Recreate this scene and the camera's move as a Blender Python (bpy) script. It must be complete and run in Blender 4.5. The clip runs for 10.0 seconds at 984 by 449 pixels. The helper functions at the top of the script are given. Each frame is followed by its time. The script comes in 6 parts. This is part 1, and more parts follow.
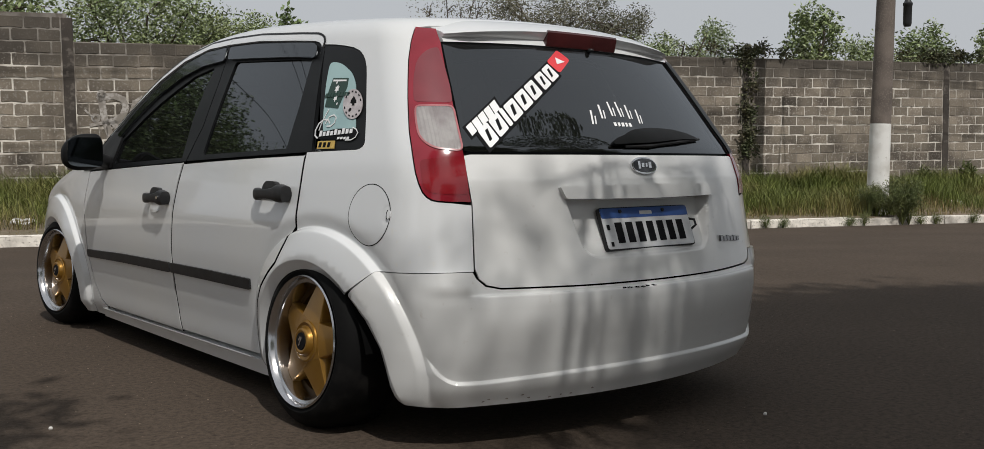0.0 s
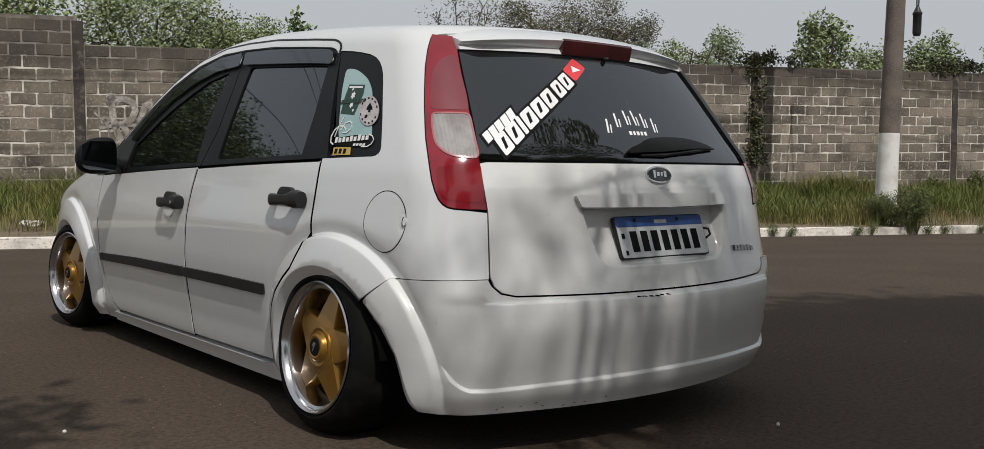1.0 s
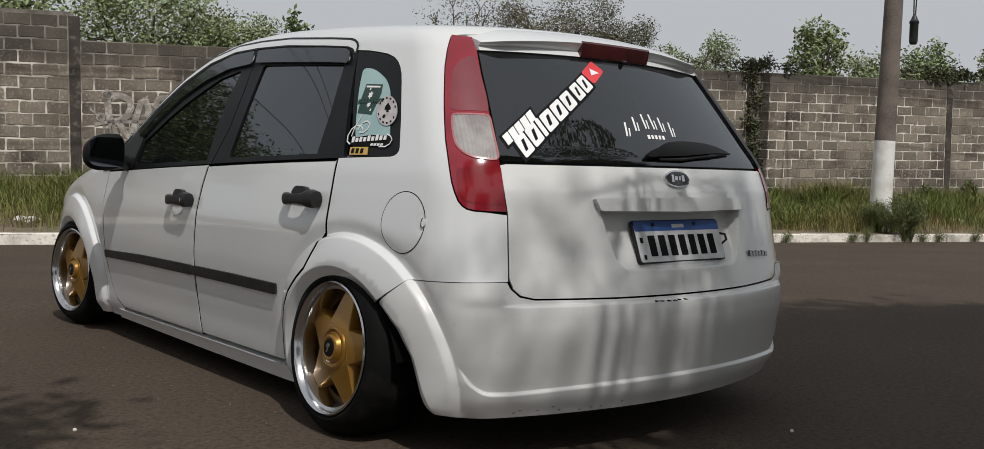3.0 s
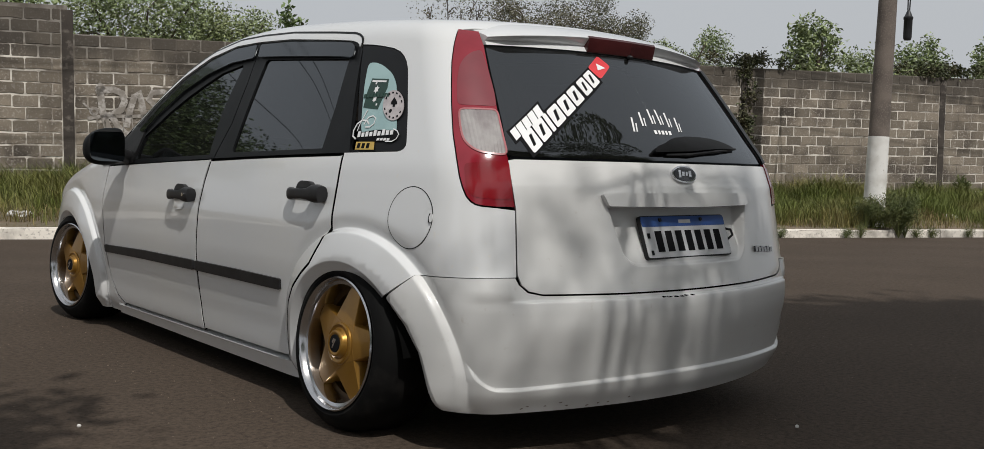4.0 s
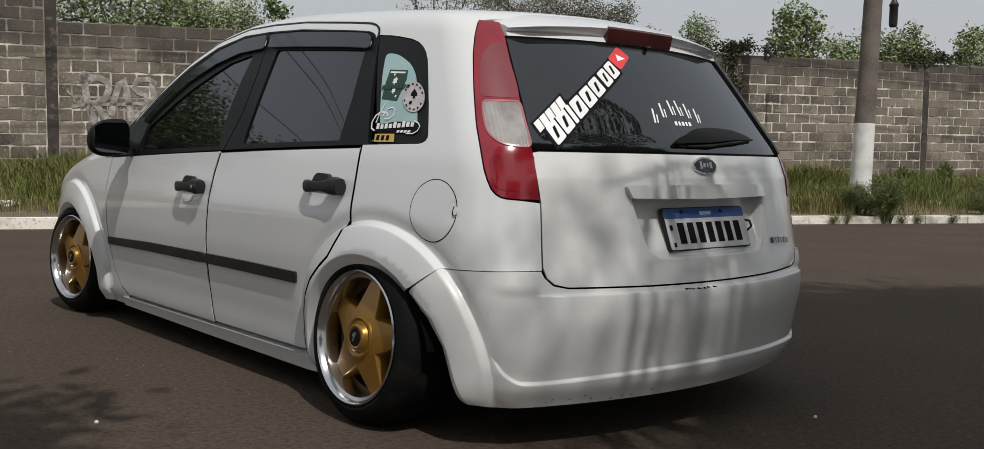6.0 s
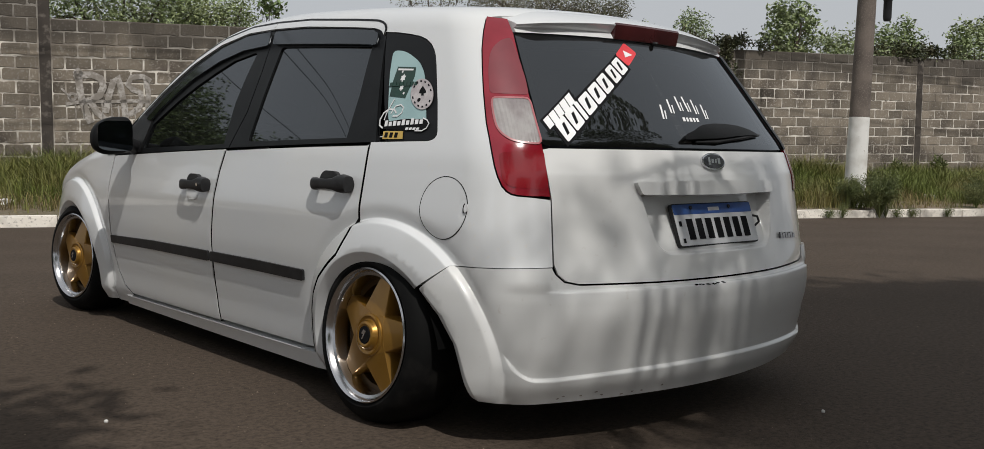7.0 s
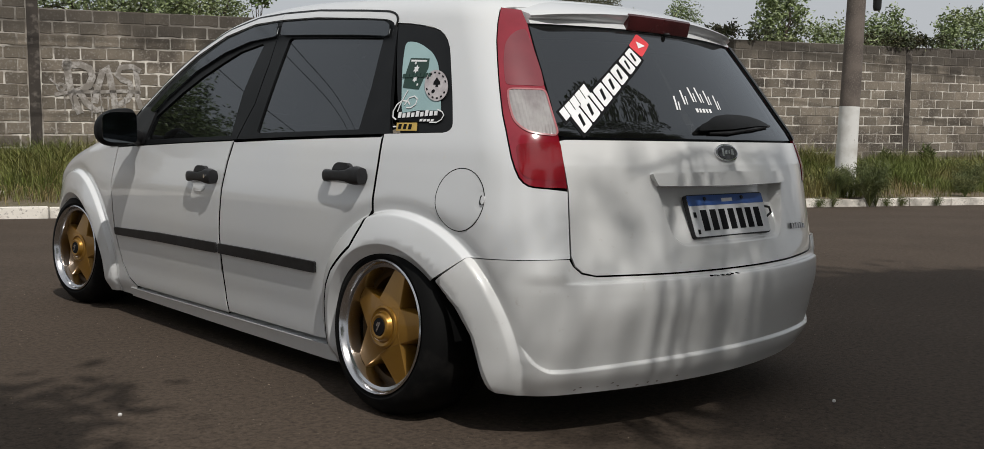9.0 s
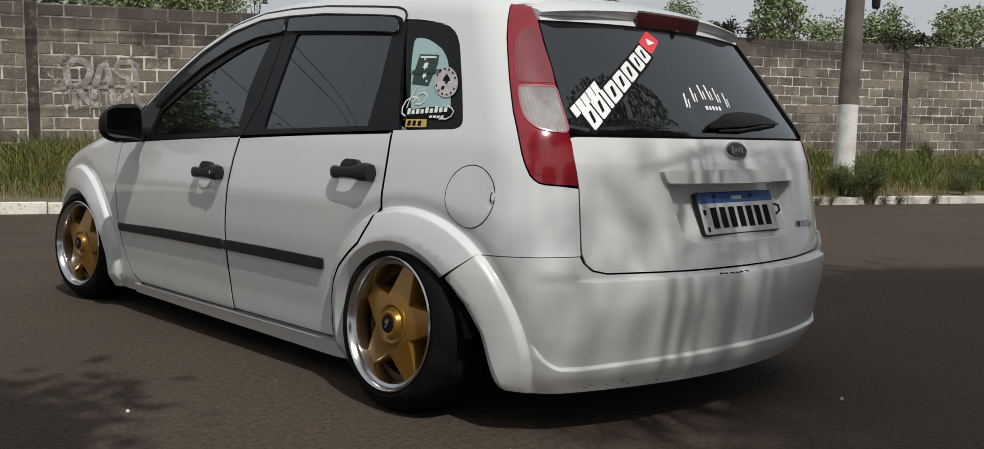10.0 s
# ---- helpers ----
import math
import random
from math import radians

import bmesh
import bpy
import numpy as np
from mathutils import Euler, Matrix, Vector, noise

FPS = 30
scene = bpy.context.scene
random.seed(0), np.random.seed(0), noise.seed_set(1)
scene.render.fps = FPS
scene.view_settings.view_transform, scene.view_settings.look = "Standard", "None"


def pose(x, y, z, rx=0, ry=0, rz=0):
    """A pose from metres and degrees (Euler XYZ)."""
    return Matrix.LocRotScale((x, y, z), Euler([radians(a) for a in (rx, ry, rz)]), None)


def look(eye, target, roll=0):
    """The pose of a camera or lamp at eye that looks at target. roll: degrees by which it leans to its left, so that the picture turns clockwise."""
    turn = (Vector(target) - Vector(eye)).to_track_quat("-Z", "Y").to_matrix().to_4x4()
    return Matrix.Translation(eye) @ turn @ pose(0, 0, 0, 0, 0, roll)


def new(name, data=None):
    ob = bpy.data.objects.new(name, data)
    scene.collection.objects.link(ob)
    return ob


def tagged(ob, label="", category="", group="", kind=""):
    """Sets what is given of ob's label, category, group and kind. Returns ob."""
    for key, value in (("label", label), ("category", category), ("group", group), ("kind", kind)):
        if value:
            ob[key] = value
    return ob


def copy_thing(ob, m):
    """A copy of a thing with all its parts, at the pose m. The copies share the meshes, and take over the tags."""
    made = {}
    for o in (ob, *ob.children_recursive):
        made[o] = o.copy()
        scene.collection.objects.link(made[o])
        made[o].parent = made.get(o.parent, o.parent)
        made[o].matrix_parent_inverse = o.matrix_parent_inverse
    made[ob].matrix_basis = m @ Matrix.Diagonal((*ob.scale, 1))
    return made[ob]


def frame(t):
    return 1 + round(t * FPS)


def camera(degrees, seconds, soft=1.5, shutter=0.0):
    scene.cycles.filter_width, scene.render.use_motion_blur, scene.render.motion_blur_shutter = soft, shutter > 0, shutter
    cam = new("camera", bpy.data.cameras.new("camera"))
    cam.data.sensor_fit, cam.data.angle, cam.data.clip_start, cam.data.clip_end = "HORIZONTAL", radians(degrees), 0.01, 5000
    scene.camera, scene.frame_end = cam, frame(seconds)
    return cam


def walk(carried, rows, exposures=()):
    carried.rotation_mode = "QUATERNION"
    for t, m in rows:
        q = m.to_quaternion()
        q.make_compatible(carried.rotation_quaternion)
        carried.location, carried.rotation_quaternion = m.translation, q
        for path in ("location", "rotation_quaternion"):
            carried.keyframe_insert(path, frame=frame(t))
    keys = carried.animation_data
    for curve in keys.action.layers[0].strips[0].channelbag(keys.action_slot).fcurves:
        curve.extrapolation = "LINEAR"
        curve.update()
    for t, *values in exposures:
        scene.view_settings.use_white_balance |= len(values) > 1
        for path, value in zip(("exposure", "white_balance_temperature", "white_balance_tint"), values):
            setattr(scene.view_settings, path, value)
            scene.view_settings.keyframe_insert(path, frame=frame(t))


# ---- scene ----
cam = camera(52.0, 10.0, soft=0.7)
PATH = [
    (0, (-2.372, -2.097, 0.833), (-1.09, -0.567, 0.701), 0.2),
    (0.5, (-2.383, -2.089, 0.835), (-1.107, -0.554, 0.71), 0.4),
    (1, (-2.395, -2.081, 0.839), (-1.121, -0.543, 0.718), 0.7),
    (1.5, (-2.407, -2.066, 0.839), (-1.132, -0.529, 0.722), 1.0),
    (2, (-2.419, -2.049, 0.839), (-1.142, -0.515, 0.724), 1.2),
    (2.5, (-2.434, -2.032, 0.838), (-1.151, -0.502, 0.723), 1.4),
    (4, (-2.473, -1.981, 0.836), (-1.174, -0.466, 0.71), 1.6),
    (4.5, (-2.496, -1.955, 0.839), (-1.187, -0.448, 0.706), 1.7),
    (5, (-2.515, -1.929, 0.841), (-1.2, -0.429, 0.702), 1.7),
    (5.5, (-2.533, -1.906, 0.845), (-1.212, -0.412, 0.699), 1.6),
    (7, (-2.586, -1.854, 0.852), (-1.25, -0.375, 0.692), 1.2),
    (7.5, (-2.604, -1.84, 0.851), (-1.261, -0.366, 0.687), 1.1),
    (8, (-2.616, -1.822, 0.851), (-1.268, -0.354, 0.682), 1.1),
    (8.5, (-2.631, -1.809, 0.854), (-1.279, -0.346, 0.679), 1.1),
    (9, (-2.645, -1.796, 0.856), (-1.29, -0.335, 0.676), 1.1),
    (9.5, (-2.657, -1.783, 0.853), (-1.301, -0.324, 0.672), 1.1),
    (10, (-2.669, -1.764, 0.855), (-1.309, -0.309, 0.669), 1.3),
]
walk(cam, [(t, look(eye, target, roll)) for t, eye, target, roll in PATH])

# ---- light ----
SUN = Vector((-0.25, -0.73, 1.0)).normalized()
world = bpy.data.worlds.new("sky")
scene.world = world
world.use_nodes = True
sky = world.node_tree.nodes.new("ShaderNodeTexSky")
sky.sky_type = "NISHITA"
sky.sun_disc = False
sky.sun_elevation = math.asin(SUN.z)
sky.sun_rotation = math.atan2(SUN.x, SUN.y)
sky.air_density, sky.dust_density, sky.ozone_density = 1.0, 9.0, 1.0
haze = world.node_tree.nodes.new("ShaderNodeMix")
haze.data_type = "RGBA"
haze.inputs["Factor"].default_value = 0.96
haze.inputs["B"].default_value = (3.88, 4.05, 4.26, 1)
world.node_tree.links.new(sky.outputs[0], haze.inputs["A"])
world.node_tree.links.new(haze.outputs["Result"], world.node_tree.nodes["Background"].inputs[0])
world.node_tree.nodes["Background"].inputs[1].default_value = 0.128
sun = new("sun", bpy.data.lights.new("sun", "SUN"))
sun.data.energy, sun.data.angle, sun.data.color = 2.85, radians(0.5), (1.0, 0.968, 0.92)
sun.matrix_world = look((0, 0, 12), Vector((0, 0, 12)) - SUN)


# ---- materials ----
def shader(name, base, rough=0.5, metal=0.0, coat=0.0, coarse=None, fine=None, bump=None, spec=0.5, trans=0.0, alpha=1.0, island=None):
    """A principled material. coarse and fine: (scale, other colour, low, high) noises that mix colours in; bump: (scale, strength, metres)."""
    m = bpy.data.materials.new(name)
    m.use_nodes = True
    n, l = m.node_tree.nodes, m.node_tree.links
    b = n["Principled BSDF"]
    b.inputs["Base Color"].default_value = (*base, 1)
    b.inputs["Roughness"].default_value, b.inputs["Metallic"].default_value = rough, metal
    b.inputs["Coat Weight"].default_value, b.inputs["Coat Roughness"].default_value = coat, 0.04
    b.inputs["Specular IOR Level"].default_value = spec
    b.inputs["Transmission Weight"].default_value = trans
    space = n.new("ShaderNodeNewGeometry").outputs["Position"]
    colour = None
    for layer in (coarse, fine):
        if layer:
            scale, other, low, high = layer
            tex = n.new("ShaderNodeTexNoise")
            tex.inputs["Scale"].default_value, tex.inputs["Detail"].default_value = scale, 6
            l.new(space, tex.inputs["Vector"])
            ramp = n.new("ShaderNodeMapRange")
            ramp.inputs["From Min"].default_value, ramp.inputs["From Max"].default_value = low, high
            l.new(tex.outputs["Fac"], ramp.inputs["Value"])
            mix = n.new("ShaderNodeMix")
            mix.data_type = "RGBA"
            mix.inputs["A"].default_value, mix.inputs["B"].default_value = (*base, 1), (*other, 1)
            if colour:
                l.new(colour, mix.inputs["A"])
            l.new(ramp.outputs[0], mix.inputs["Factor"])
            colour = mix.outputs["Result"]
    if island:
        src, low, high = island
        info = n.new("ShaderNodeObjectInfo" if src == "object" else "ShaderNodeNewGeometry")
        hsv = n.new("ShaderNodeHueSaturation")
        ramp = n.new("ShaderNodeMapRange")
        ramp.inputs["To Min"].default_value, ramp.inputs["To Max"].default_value = low, high
        l.new(info.outputs["Random" if src == "object" else "Random Per Island"], ramp.inputs["Value"])
        l.new(ramp.outputs[0], hsv.inputs["Value"])
        hsv.inputs["Color"].default_value = (*base, 1)
        if colour:
            l.new(colour, hsv.inputs["Color"])
        colour = hsv.outputs["Color"]
    if colour:
        l.new(colour, b.inputs["Base Color"])
    if bump:
        tex = n.new("ShaderNodeTexNoise")
        tex.inputs["Scale"].default_value, tex.inputs["Detail"].default_value = bump[0], 8
        l.new(space, tex.inputs["Vector"])
        node = n.new("ShaderNodeBump")
        node.inputs["Strength"].default_value, node.inputs["Distance"].default_value = bump[1], bump[2]
        l.new(tex.outputs["Fac"], node.inputs["Height"])
        l.new(node.outputs[0], b.inputs["Normal"])
    return m


def tinted(name, colour, rough=0.02, ior=1.98, dusty=0.013):
    """Thin tinted glass: it mirrors by its angle, lets little light through and has a faint diffuse veil."""
    m = bpy.data.materials.new(name)
    m.use_nodes = True
    n, l = m.node_tree.nodes, m.node_tree.links
    n.remove(n["Principled BSDF"])
    clear, gloss, mix, fresnel = (n.new("ShaderNode" + k) for k in ("BsdfTransparent", "BsdfGlossy", "MixShader", "Fresnel"))
    clear.inputs[0].default_value = (*colour, 1)
    gloss.inputs["Color"].default_value = (0.78, 0.82, 0.86, 1)
    gloss.inputs["Roughness"].default_value = rough
    fresnel.inputs["IOR"].default_value = ior
    l.new(fresnel.outputs[0], mix.inputs[0])
    l.new(clear.outputs[0], mix.inputs[1])
    l.new(gloss.outputs[0], mix.inputs[2])
    # haze painted in as a veil to lift black reflections; dusty sets its strength
    veil, film = n.new("ShaderNodeBsdfDiffuse"), n.new("ShaderNodeMixShader")
    veil.inputs["Color"].default_value = (0.42, 0.42, 0.41, 1)
    tex, ramp = n.new("ShaderNodeTexNoise"), n.new("ShaderNodeMapRange")
    tex.inputs["Scale"].default_value, tex.inputs["Detail"].default_value = 3.5, 6
    l.new(n.new("ShaderNodeNewGeometry").outputs["Position"], tex.inputs["Vector"])
    ramp.inputs["From Min"].default_value, ramp.inputs["From Max"].default_value = 0.35, 0.7
    ramp.inputs["To Min"].default_value, ramp.inputs["To Max"].default_value = dusty * 0.6, dusty * 1.4
    l.new(tex.outputs["Fac"], ramp.inputs["Value"])
    l.new(ramp.outputs[0], film.inputs[0])
    l.new(mix.outputs[0], film.inputs[1])
    l.new(veil.outputs[0], film.inputs[2])
    l.new(film.outputs[0], n["Material Output"].inputs[0])
    return m


PAINT = shader("white_paint", (0.685, 0.695, 0.70), 0.30, coat=1.0, coarse=(1.3, (0.74, 0.735, 0.71), 0.45, 0.75), fine=(60, (0.70, 0.69, 0.66), 0.62, 0.8), spec=0.4)
DIRTY = shader("dusty_white_paint", (0.67, 0.672, 0.662), 0.34, coat=0.8, coarse=(2.0, (0.655, 0.65, 0.632), 0.42, 0.75), fine=(45, (0.52, 0.49, 0.45), 0.66, 0.90), spec=0.4)
BLACK = shader("black_plastic", (0.014, 0.014, 0.015), 0.42, coarse=(20, (0.026, 0.026, 0.027), 0.4, 0.7), bump=(220, 0.15, 0.001), spec=0.3)
TRIM = shader("satin_black_trim", (0.010, 0.0108, 0.0118), 0.42, coarse=(9, (0.014, 0.0148, 0.016), 0.4, 0.7), spec=0.14)
HOUSING = shader("dull_black_housing", (0.006, 0.0065, 0.0065), 0.55, coarse=(14, (0.010, 0.010, 0.011), 0.4, 0.7), spec=0.15)
INSIDE = shader("dark_underbody", (0.004, 0.004, 0.004), 0.95, coarse=(8, (0.006, 0.006, 0.006), 0.4, 0.7), spec=0.0)
GLASS = tinted("tinted_glass", (0.035, 0.037, 0.04))
FILM = tinted("filmed_rear_glass", (0.035, 0.037, 0.04), ior=2.05)
VISOR = tinted("smoked_acrylic", (0.10, 0.105, 0.11), 0.05)
RED = shader("red_lens", (0.27, 0.014, 0.028), 0.12, coat=0.6, coarse=(5, (0.17, 0.005, 0.012), 0.4, 0.65), bump=(120, 0.05, 0.002))
RED_DEEP = shader("deep_red_lens", (0.17, 0.007, 0.013), 0.12, coat=0.5, coarse=(6, (0.26, 0.008, 0.014), 0.4, 0.7), bump=(120, 0.08, 0.002))
BOWL = shader("dull_red_reflector", (0.20, 0.026, 0.036), 0.3, coat=0.5, coarse=(7, (0.15, 0.018, 0.026), 0.4, 0.7))
PINK = shader("pink_lens_edge", (0.42, 0.14, 0.15), 0.3, coat=0.4, coarse=(20, (0.34, 0.10, 0.11), 0.4, 0.7))
CLEAR = shader("clear_lens", (0.36, 0.34, 0.33), 0.14, coat=0.9, coarse=(14, (0.24, 0.21, 0.21), 0.42, 0.68), bump=(90, 0.12, 0.002))
DARKRED = shader("dark_red_lens", (0.052, 0.012, 0.013), 0.22, coat=0.5, coarse=(10, (0.075, 0.016, 0.017), 0.4, 0.7))
CHROME = shader("chrome", (0.72, 0.72, 0.73), 0.14, metal=1.0, coarse=(30, (0.5, 0.5, 0.51), 0.5, 0.8))
MIRROR = shader("mirror_glass", (0.16, 0.18, 0.20), 0.05, metal=1.0)
LIP = shader("polished_aluminium", (0.52, 0.52, 0.53), 0.17, metal=1.0, coarse=(12, (0.62, 0.62, 0.63), 0.45, 0.75))
GOLD = shader("gold_paint", (0.31, 0.160, 0.024), 0.33, metal=0.6, coat=0.3, coarse=(9, (0.25, 0.125, 0.018), 0.42, 0.75))
# the wheels' gold again, darkened to hold the shade between the spokes
GOLD_SHADED = shader("shaded_gold", (0.075, 0.038, 0.008), 0.5, metal=0.4, coarse=(9, (0.045, 0.024, 0.006), 0.42, 0.75))
RUBBER = shader("tyre_rubber", (0.0045, 0.0045, 0.0045), 0.75, coarse=(14, (0.014, 0.013, 0.012), 0.50, 0.75), bump=(60, 0.2, 0.002), spec=0.12)
EMBLEM = shader("dark_emblem", (0.03, 0.032, 0.038), 0.25, coat=0.6, coarse=(30, (0.05, 0.05, 0.055), 0.4, 0.7))
SEAL_VINYL = shader("faded_pale_vinyl", (0.56, 0.52, 0.52), 0.5, coarse=(40, (0.42, 0.38, 0.39), 0.4, 0.65))
WHITE_VINYL = shader("white_vinyl", (0.86, 0.86, 0.86), 0.45, coarse=(12, (0.78, 0.78, 0.78), 0.4, 0.7))
BLACK_VINYL = shader("black_vinyl", (0.010, 0.010, 0.011), 0.7, coarse=(12, (0.014, 0.014, 0.015), 0.4, 0.7), spec=0.05)
RED_VINYL = shader("red_vinyl", (0.72, 0.05, 0.06), 0.45, coarse=(12, (0.62, 0.04, 0.05), 0.4, 0.7))
TEAL_PANE = shader("pale_teal_pane", (0.36, 0.52, 0.52), 0.4, coarse=(6, (0.30, 0.45, 0.46), 0.4, 0.7))
GREEN_VINYL = shader("dark_green_vinyl", (0.012, 0.05, 0.035), 0.45, coarse=(12, (0.02, 0.035, 0.03), 0.4, 0.7))
YELLOW_VINYL = shader("yellow_vinyl", (0.62, 0.42, 0.10), 0.45, coarse=(20, (0.5, 0.33, 0.08), 0.4, 0.7))
PLATE_WHITE = shader("plate_white", (0.70, 0.71, 0.72), 0.35, coarse=(20, (0.60, 0.61, 0.62), 0.4, 0.7))
PLATE_BLUE = shader("plate_blue", (0.03, 0.09, 0.32), 0.35, coarse=(20, (0.04, 0.10, 0.28), 0.4, 0.7))
ASPHALT = shader("asphalt", (0.079, 0.0595, 0.0445), 0.9, coarse=(0.7, (0.094, 0.0710, 0.0535), 0.40, 0.64), fine=(48, (0.031, 0.0233, 0.0177), 0.42, 0.68), bump=(95, 0.7, 0.006), spec=0.18)
for node in ASPHALT.node_tree.nodes:
    if node.type == "TEX_NOISE" and node.inputs["Scale"].default_value > 5:
        node.inputs["Detail"].default_value, node.inputs["Roughness"].default_value = 8, 0.78
GRIT = shader("loose_grit", (0.14, 0.110, 0.080), 0.9, coarse=(9, (0.085, 0.064, 0.048), 0.4, 0.65), island=("mesh", 0.45, 1.7))
SOIL = shader("dry_soil", (0.16, 0.12, 0.08), 0.95, coarse=(0.8, (0.09, 0.085, 0.045), 0.4, 0.65), fine=(18, (0.22, 0.18, 0.13), 0.5, 0.75), bump=(14, 0.6, 0.03))
STREET = pose(0, 0, 0, 0, 0, -19.3)


def stained(m, dark, low, high):
    """Black weathering that runs down from the wall's top in uneven streaks; the wall climbs slightly along the street."""
    n, l = m.node_tree.nodes, m.node_tree.links
    b = n["Principled BSDF"]
    space = n.new("ShaderNodeNewGeometry").outputs["Position"]
    height, tex, wide, add, add2, ramp, mix = (n.new("ShaderNode" + k) for k in ("VectorMath", "TexNoise", "TexNoise", "MixRGB", "MixRGB", "MapRange", "Mix"))
    for node in (add, add2):
        node.blend_type = "ADD"
        node.use_clamp = False
    height.operation = "DOT_PRODUCT"
    along = STREET.to_3x3() @ Vector((1, 0, 0))
    height.inputs[1].default_value = Vector((0, 0, 1)) - along * 0.0175
    stretch = n.new("ShaderNodeMapping")
    stretch.inputs["Scale"].default_value = (2.6, 2.6, 0.55)
    l.new(space, height.inputs[0])
    l.new(space, stretch.inputs["Vector"])
    l.new(stretch.outputs[0], tex.inputs["Vector"])
    l.new(space, wide.inputs["Vector"])
    tex.inputs["Scale"].default_value, tex.inputs["Detail"].default_value = 1.0, 5
    wide.inputs["Scale"].default_value, wide.inputs["Detail"].default_value = 0.45, 3
    for node, src in ((add, tex), (add2, wide)):
        node.inputs[0].default_value = 1.1
        l.new(src.outputs["Fac"], node.inputs[2])
    l.new(height.outputs["Value"], add.inputs[1])
    l.new(add.outputs[0], add2.inputs[1])
    ramp.inputs["From Min"].default_value, ramp.inputs["From Max"].default_value = low, high
    ramp.interpolation_type = "SMOOTHSTEP"
    ramp.inputs["To Max"].default_value = 0.72
    l.new(add2.outputs[0], ramp.inputs["Value"])
    mix.data_type = "RGBA"
    mix.inputs["B"].default_value = (*dark, 1)
    l.new(b.inputs["Base Color"].links[0].from_socket, mix.inputs["A"])
    l.new(ramp.outputs[0], mix.inputs["Factor"])
    l.new(mix.outputs["Result"], b.inputs["Base Color"])
    return m


BLOCK, BLOCK_REST = (stained(shader(name, (0.214, 0.180, 0.141), 0.92, coarse=(1.5, (0.088, 0.072, 0.058), 0.44, 0.66), fine=(26, (0.33, 0.30, 0.265), 0.54, 0.74), bump=(60, 0.8, 0.008), island=(src, 0.68, 1.28)), (0.050, 0.043, 0.036), 3.05, 3.52) for name, src in (("grey_concrete_block", "object"), ("grey_concrete_block_far", "mesh")))
MORTAR = stained(shader("pale_mortar", (0.68, 0.635, 0.57), 0.95, coarse=(1.7, (0.22, 0.19, 0.16), 0.45, 0.60), fine=(5.5, (0.25, 0.215, 0.18), 0.53, 0.66), bump=(50, 0.6, 0.008)), (0.070, 0.060, 0.051), 3.14, 3.62)
POST = shader("stained_concrete_post", (0.062, 0.051, 0.043), 0.92, coarse=(2.5, (0.034, 0.028, 0.024), 0.4, 0.7), fine=(9, (0.15, 0.13, 0.112), 0.54, 0.72), bump=(40, 0.5, 0.006))
POLE = shader("weathered_pole_concrete", (0.165, 0.135, 0.115), 0.9, coarse=(3, (0.10, 0.082, 0.070), 0.4, 0.7), fine=(40, (0.20, 0.17, 0.145), 0.5, 0.75), bump=(45, 0.4, 0.006))
WHITEWASH = shader("chipped_whitewash", (0.74, 0.73, 0.70), 0.9, coarse=(4, (0.58, 0.56, 0.52), 0.45, 0.7), fine=(22, (0.46, 0.43, 0.39), 0.64, 0.80), bump=(30, 0.4, 0.006))
KERB = shader("whitewashed_kerb", (0.78, 0.73, 0.655), 0.92, coarse=(3.5, (0.36, 0.33, 0.29), 0.48, 0.72), fine=(26, (0.28, 0.25, 0.22), 0.56, 0.74), bump=(30, 0.5, 0.008), island=("object", 0.8, 1.12))
GRASS = shader("verge_grass", (0.122, 0.150, 0.027), 0.7, coarse=(0.9, (0.21, 0.178, 0.058), 0.45, 0.68), island=("mesh", 0.55, 1.35))
CREEPER = shader("dull_creeper_leaves", (0.062, 0.074, 0.030), 0.65, coarse=(3, (0.10, 0.085, 0.045), 0.42, 0.65), island=("mesh", 0.55, 1.4))
GRASS_DRY = shader("dry_verge_grass", (0.20, 0.150, 0.062), 0.75, coarse=(1.4, (0.145, 0.150, 0.042), 0.45, 0.65), island=("mesh", 0.55, 1.35))
WEED = shader("weed_leaves", (0.105, 0.130, 0.040), 0.6, coarse=(3, (0.15, 0.155, 0.052), 0.4, 0.7), island=("mesh", 0.55, 1.4))
LEAF = shader("tree_leaves", (0.12, 0.175, 0.062), 0.45, coarse=(0.7, (0.18, 0.225, 0.09), 0.4, 0.7), island=("mesh", 0.55, 1.45))
LEAF_PALE = shader("pale_shrub_leaves", (0.175, 0.222, 0.093), 0.42, coarse=(0.9, (0.225, 0.255, 0.115), 0.4, 0.7), island=("mesh", 0.6, 1.5))
SCRAPE = shader("grimy_scrape", (0.30, 0.26, 0.24), 0.8, coarse=(60, (0.16, 0.13, 0.12), 0.4, 0.65))
LEAF_DRY = shader("sparse_grey_leaves", (0.10, 0.10, 0.055), 0.6, coarse=(0.9, (0.13, 0.115, 0.07), 0.4, 0.7), island=("mesh", 0.6, 1.4))
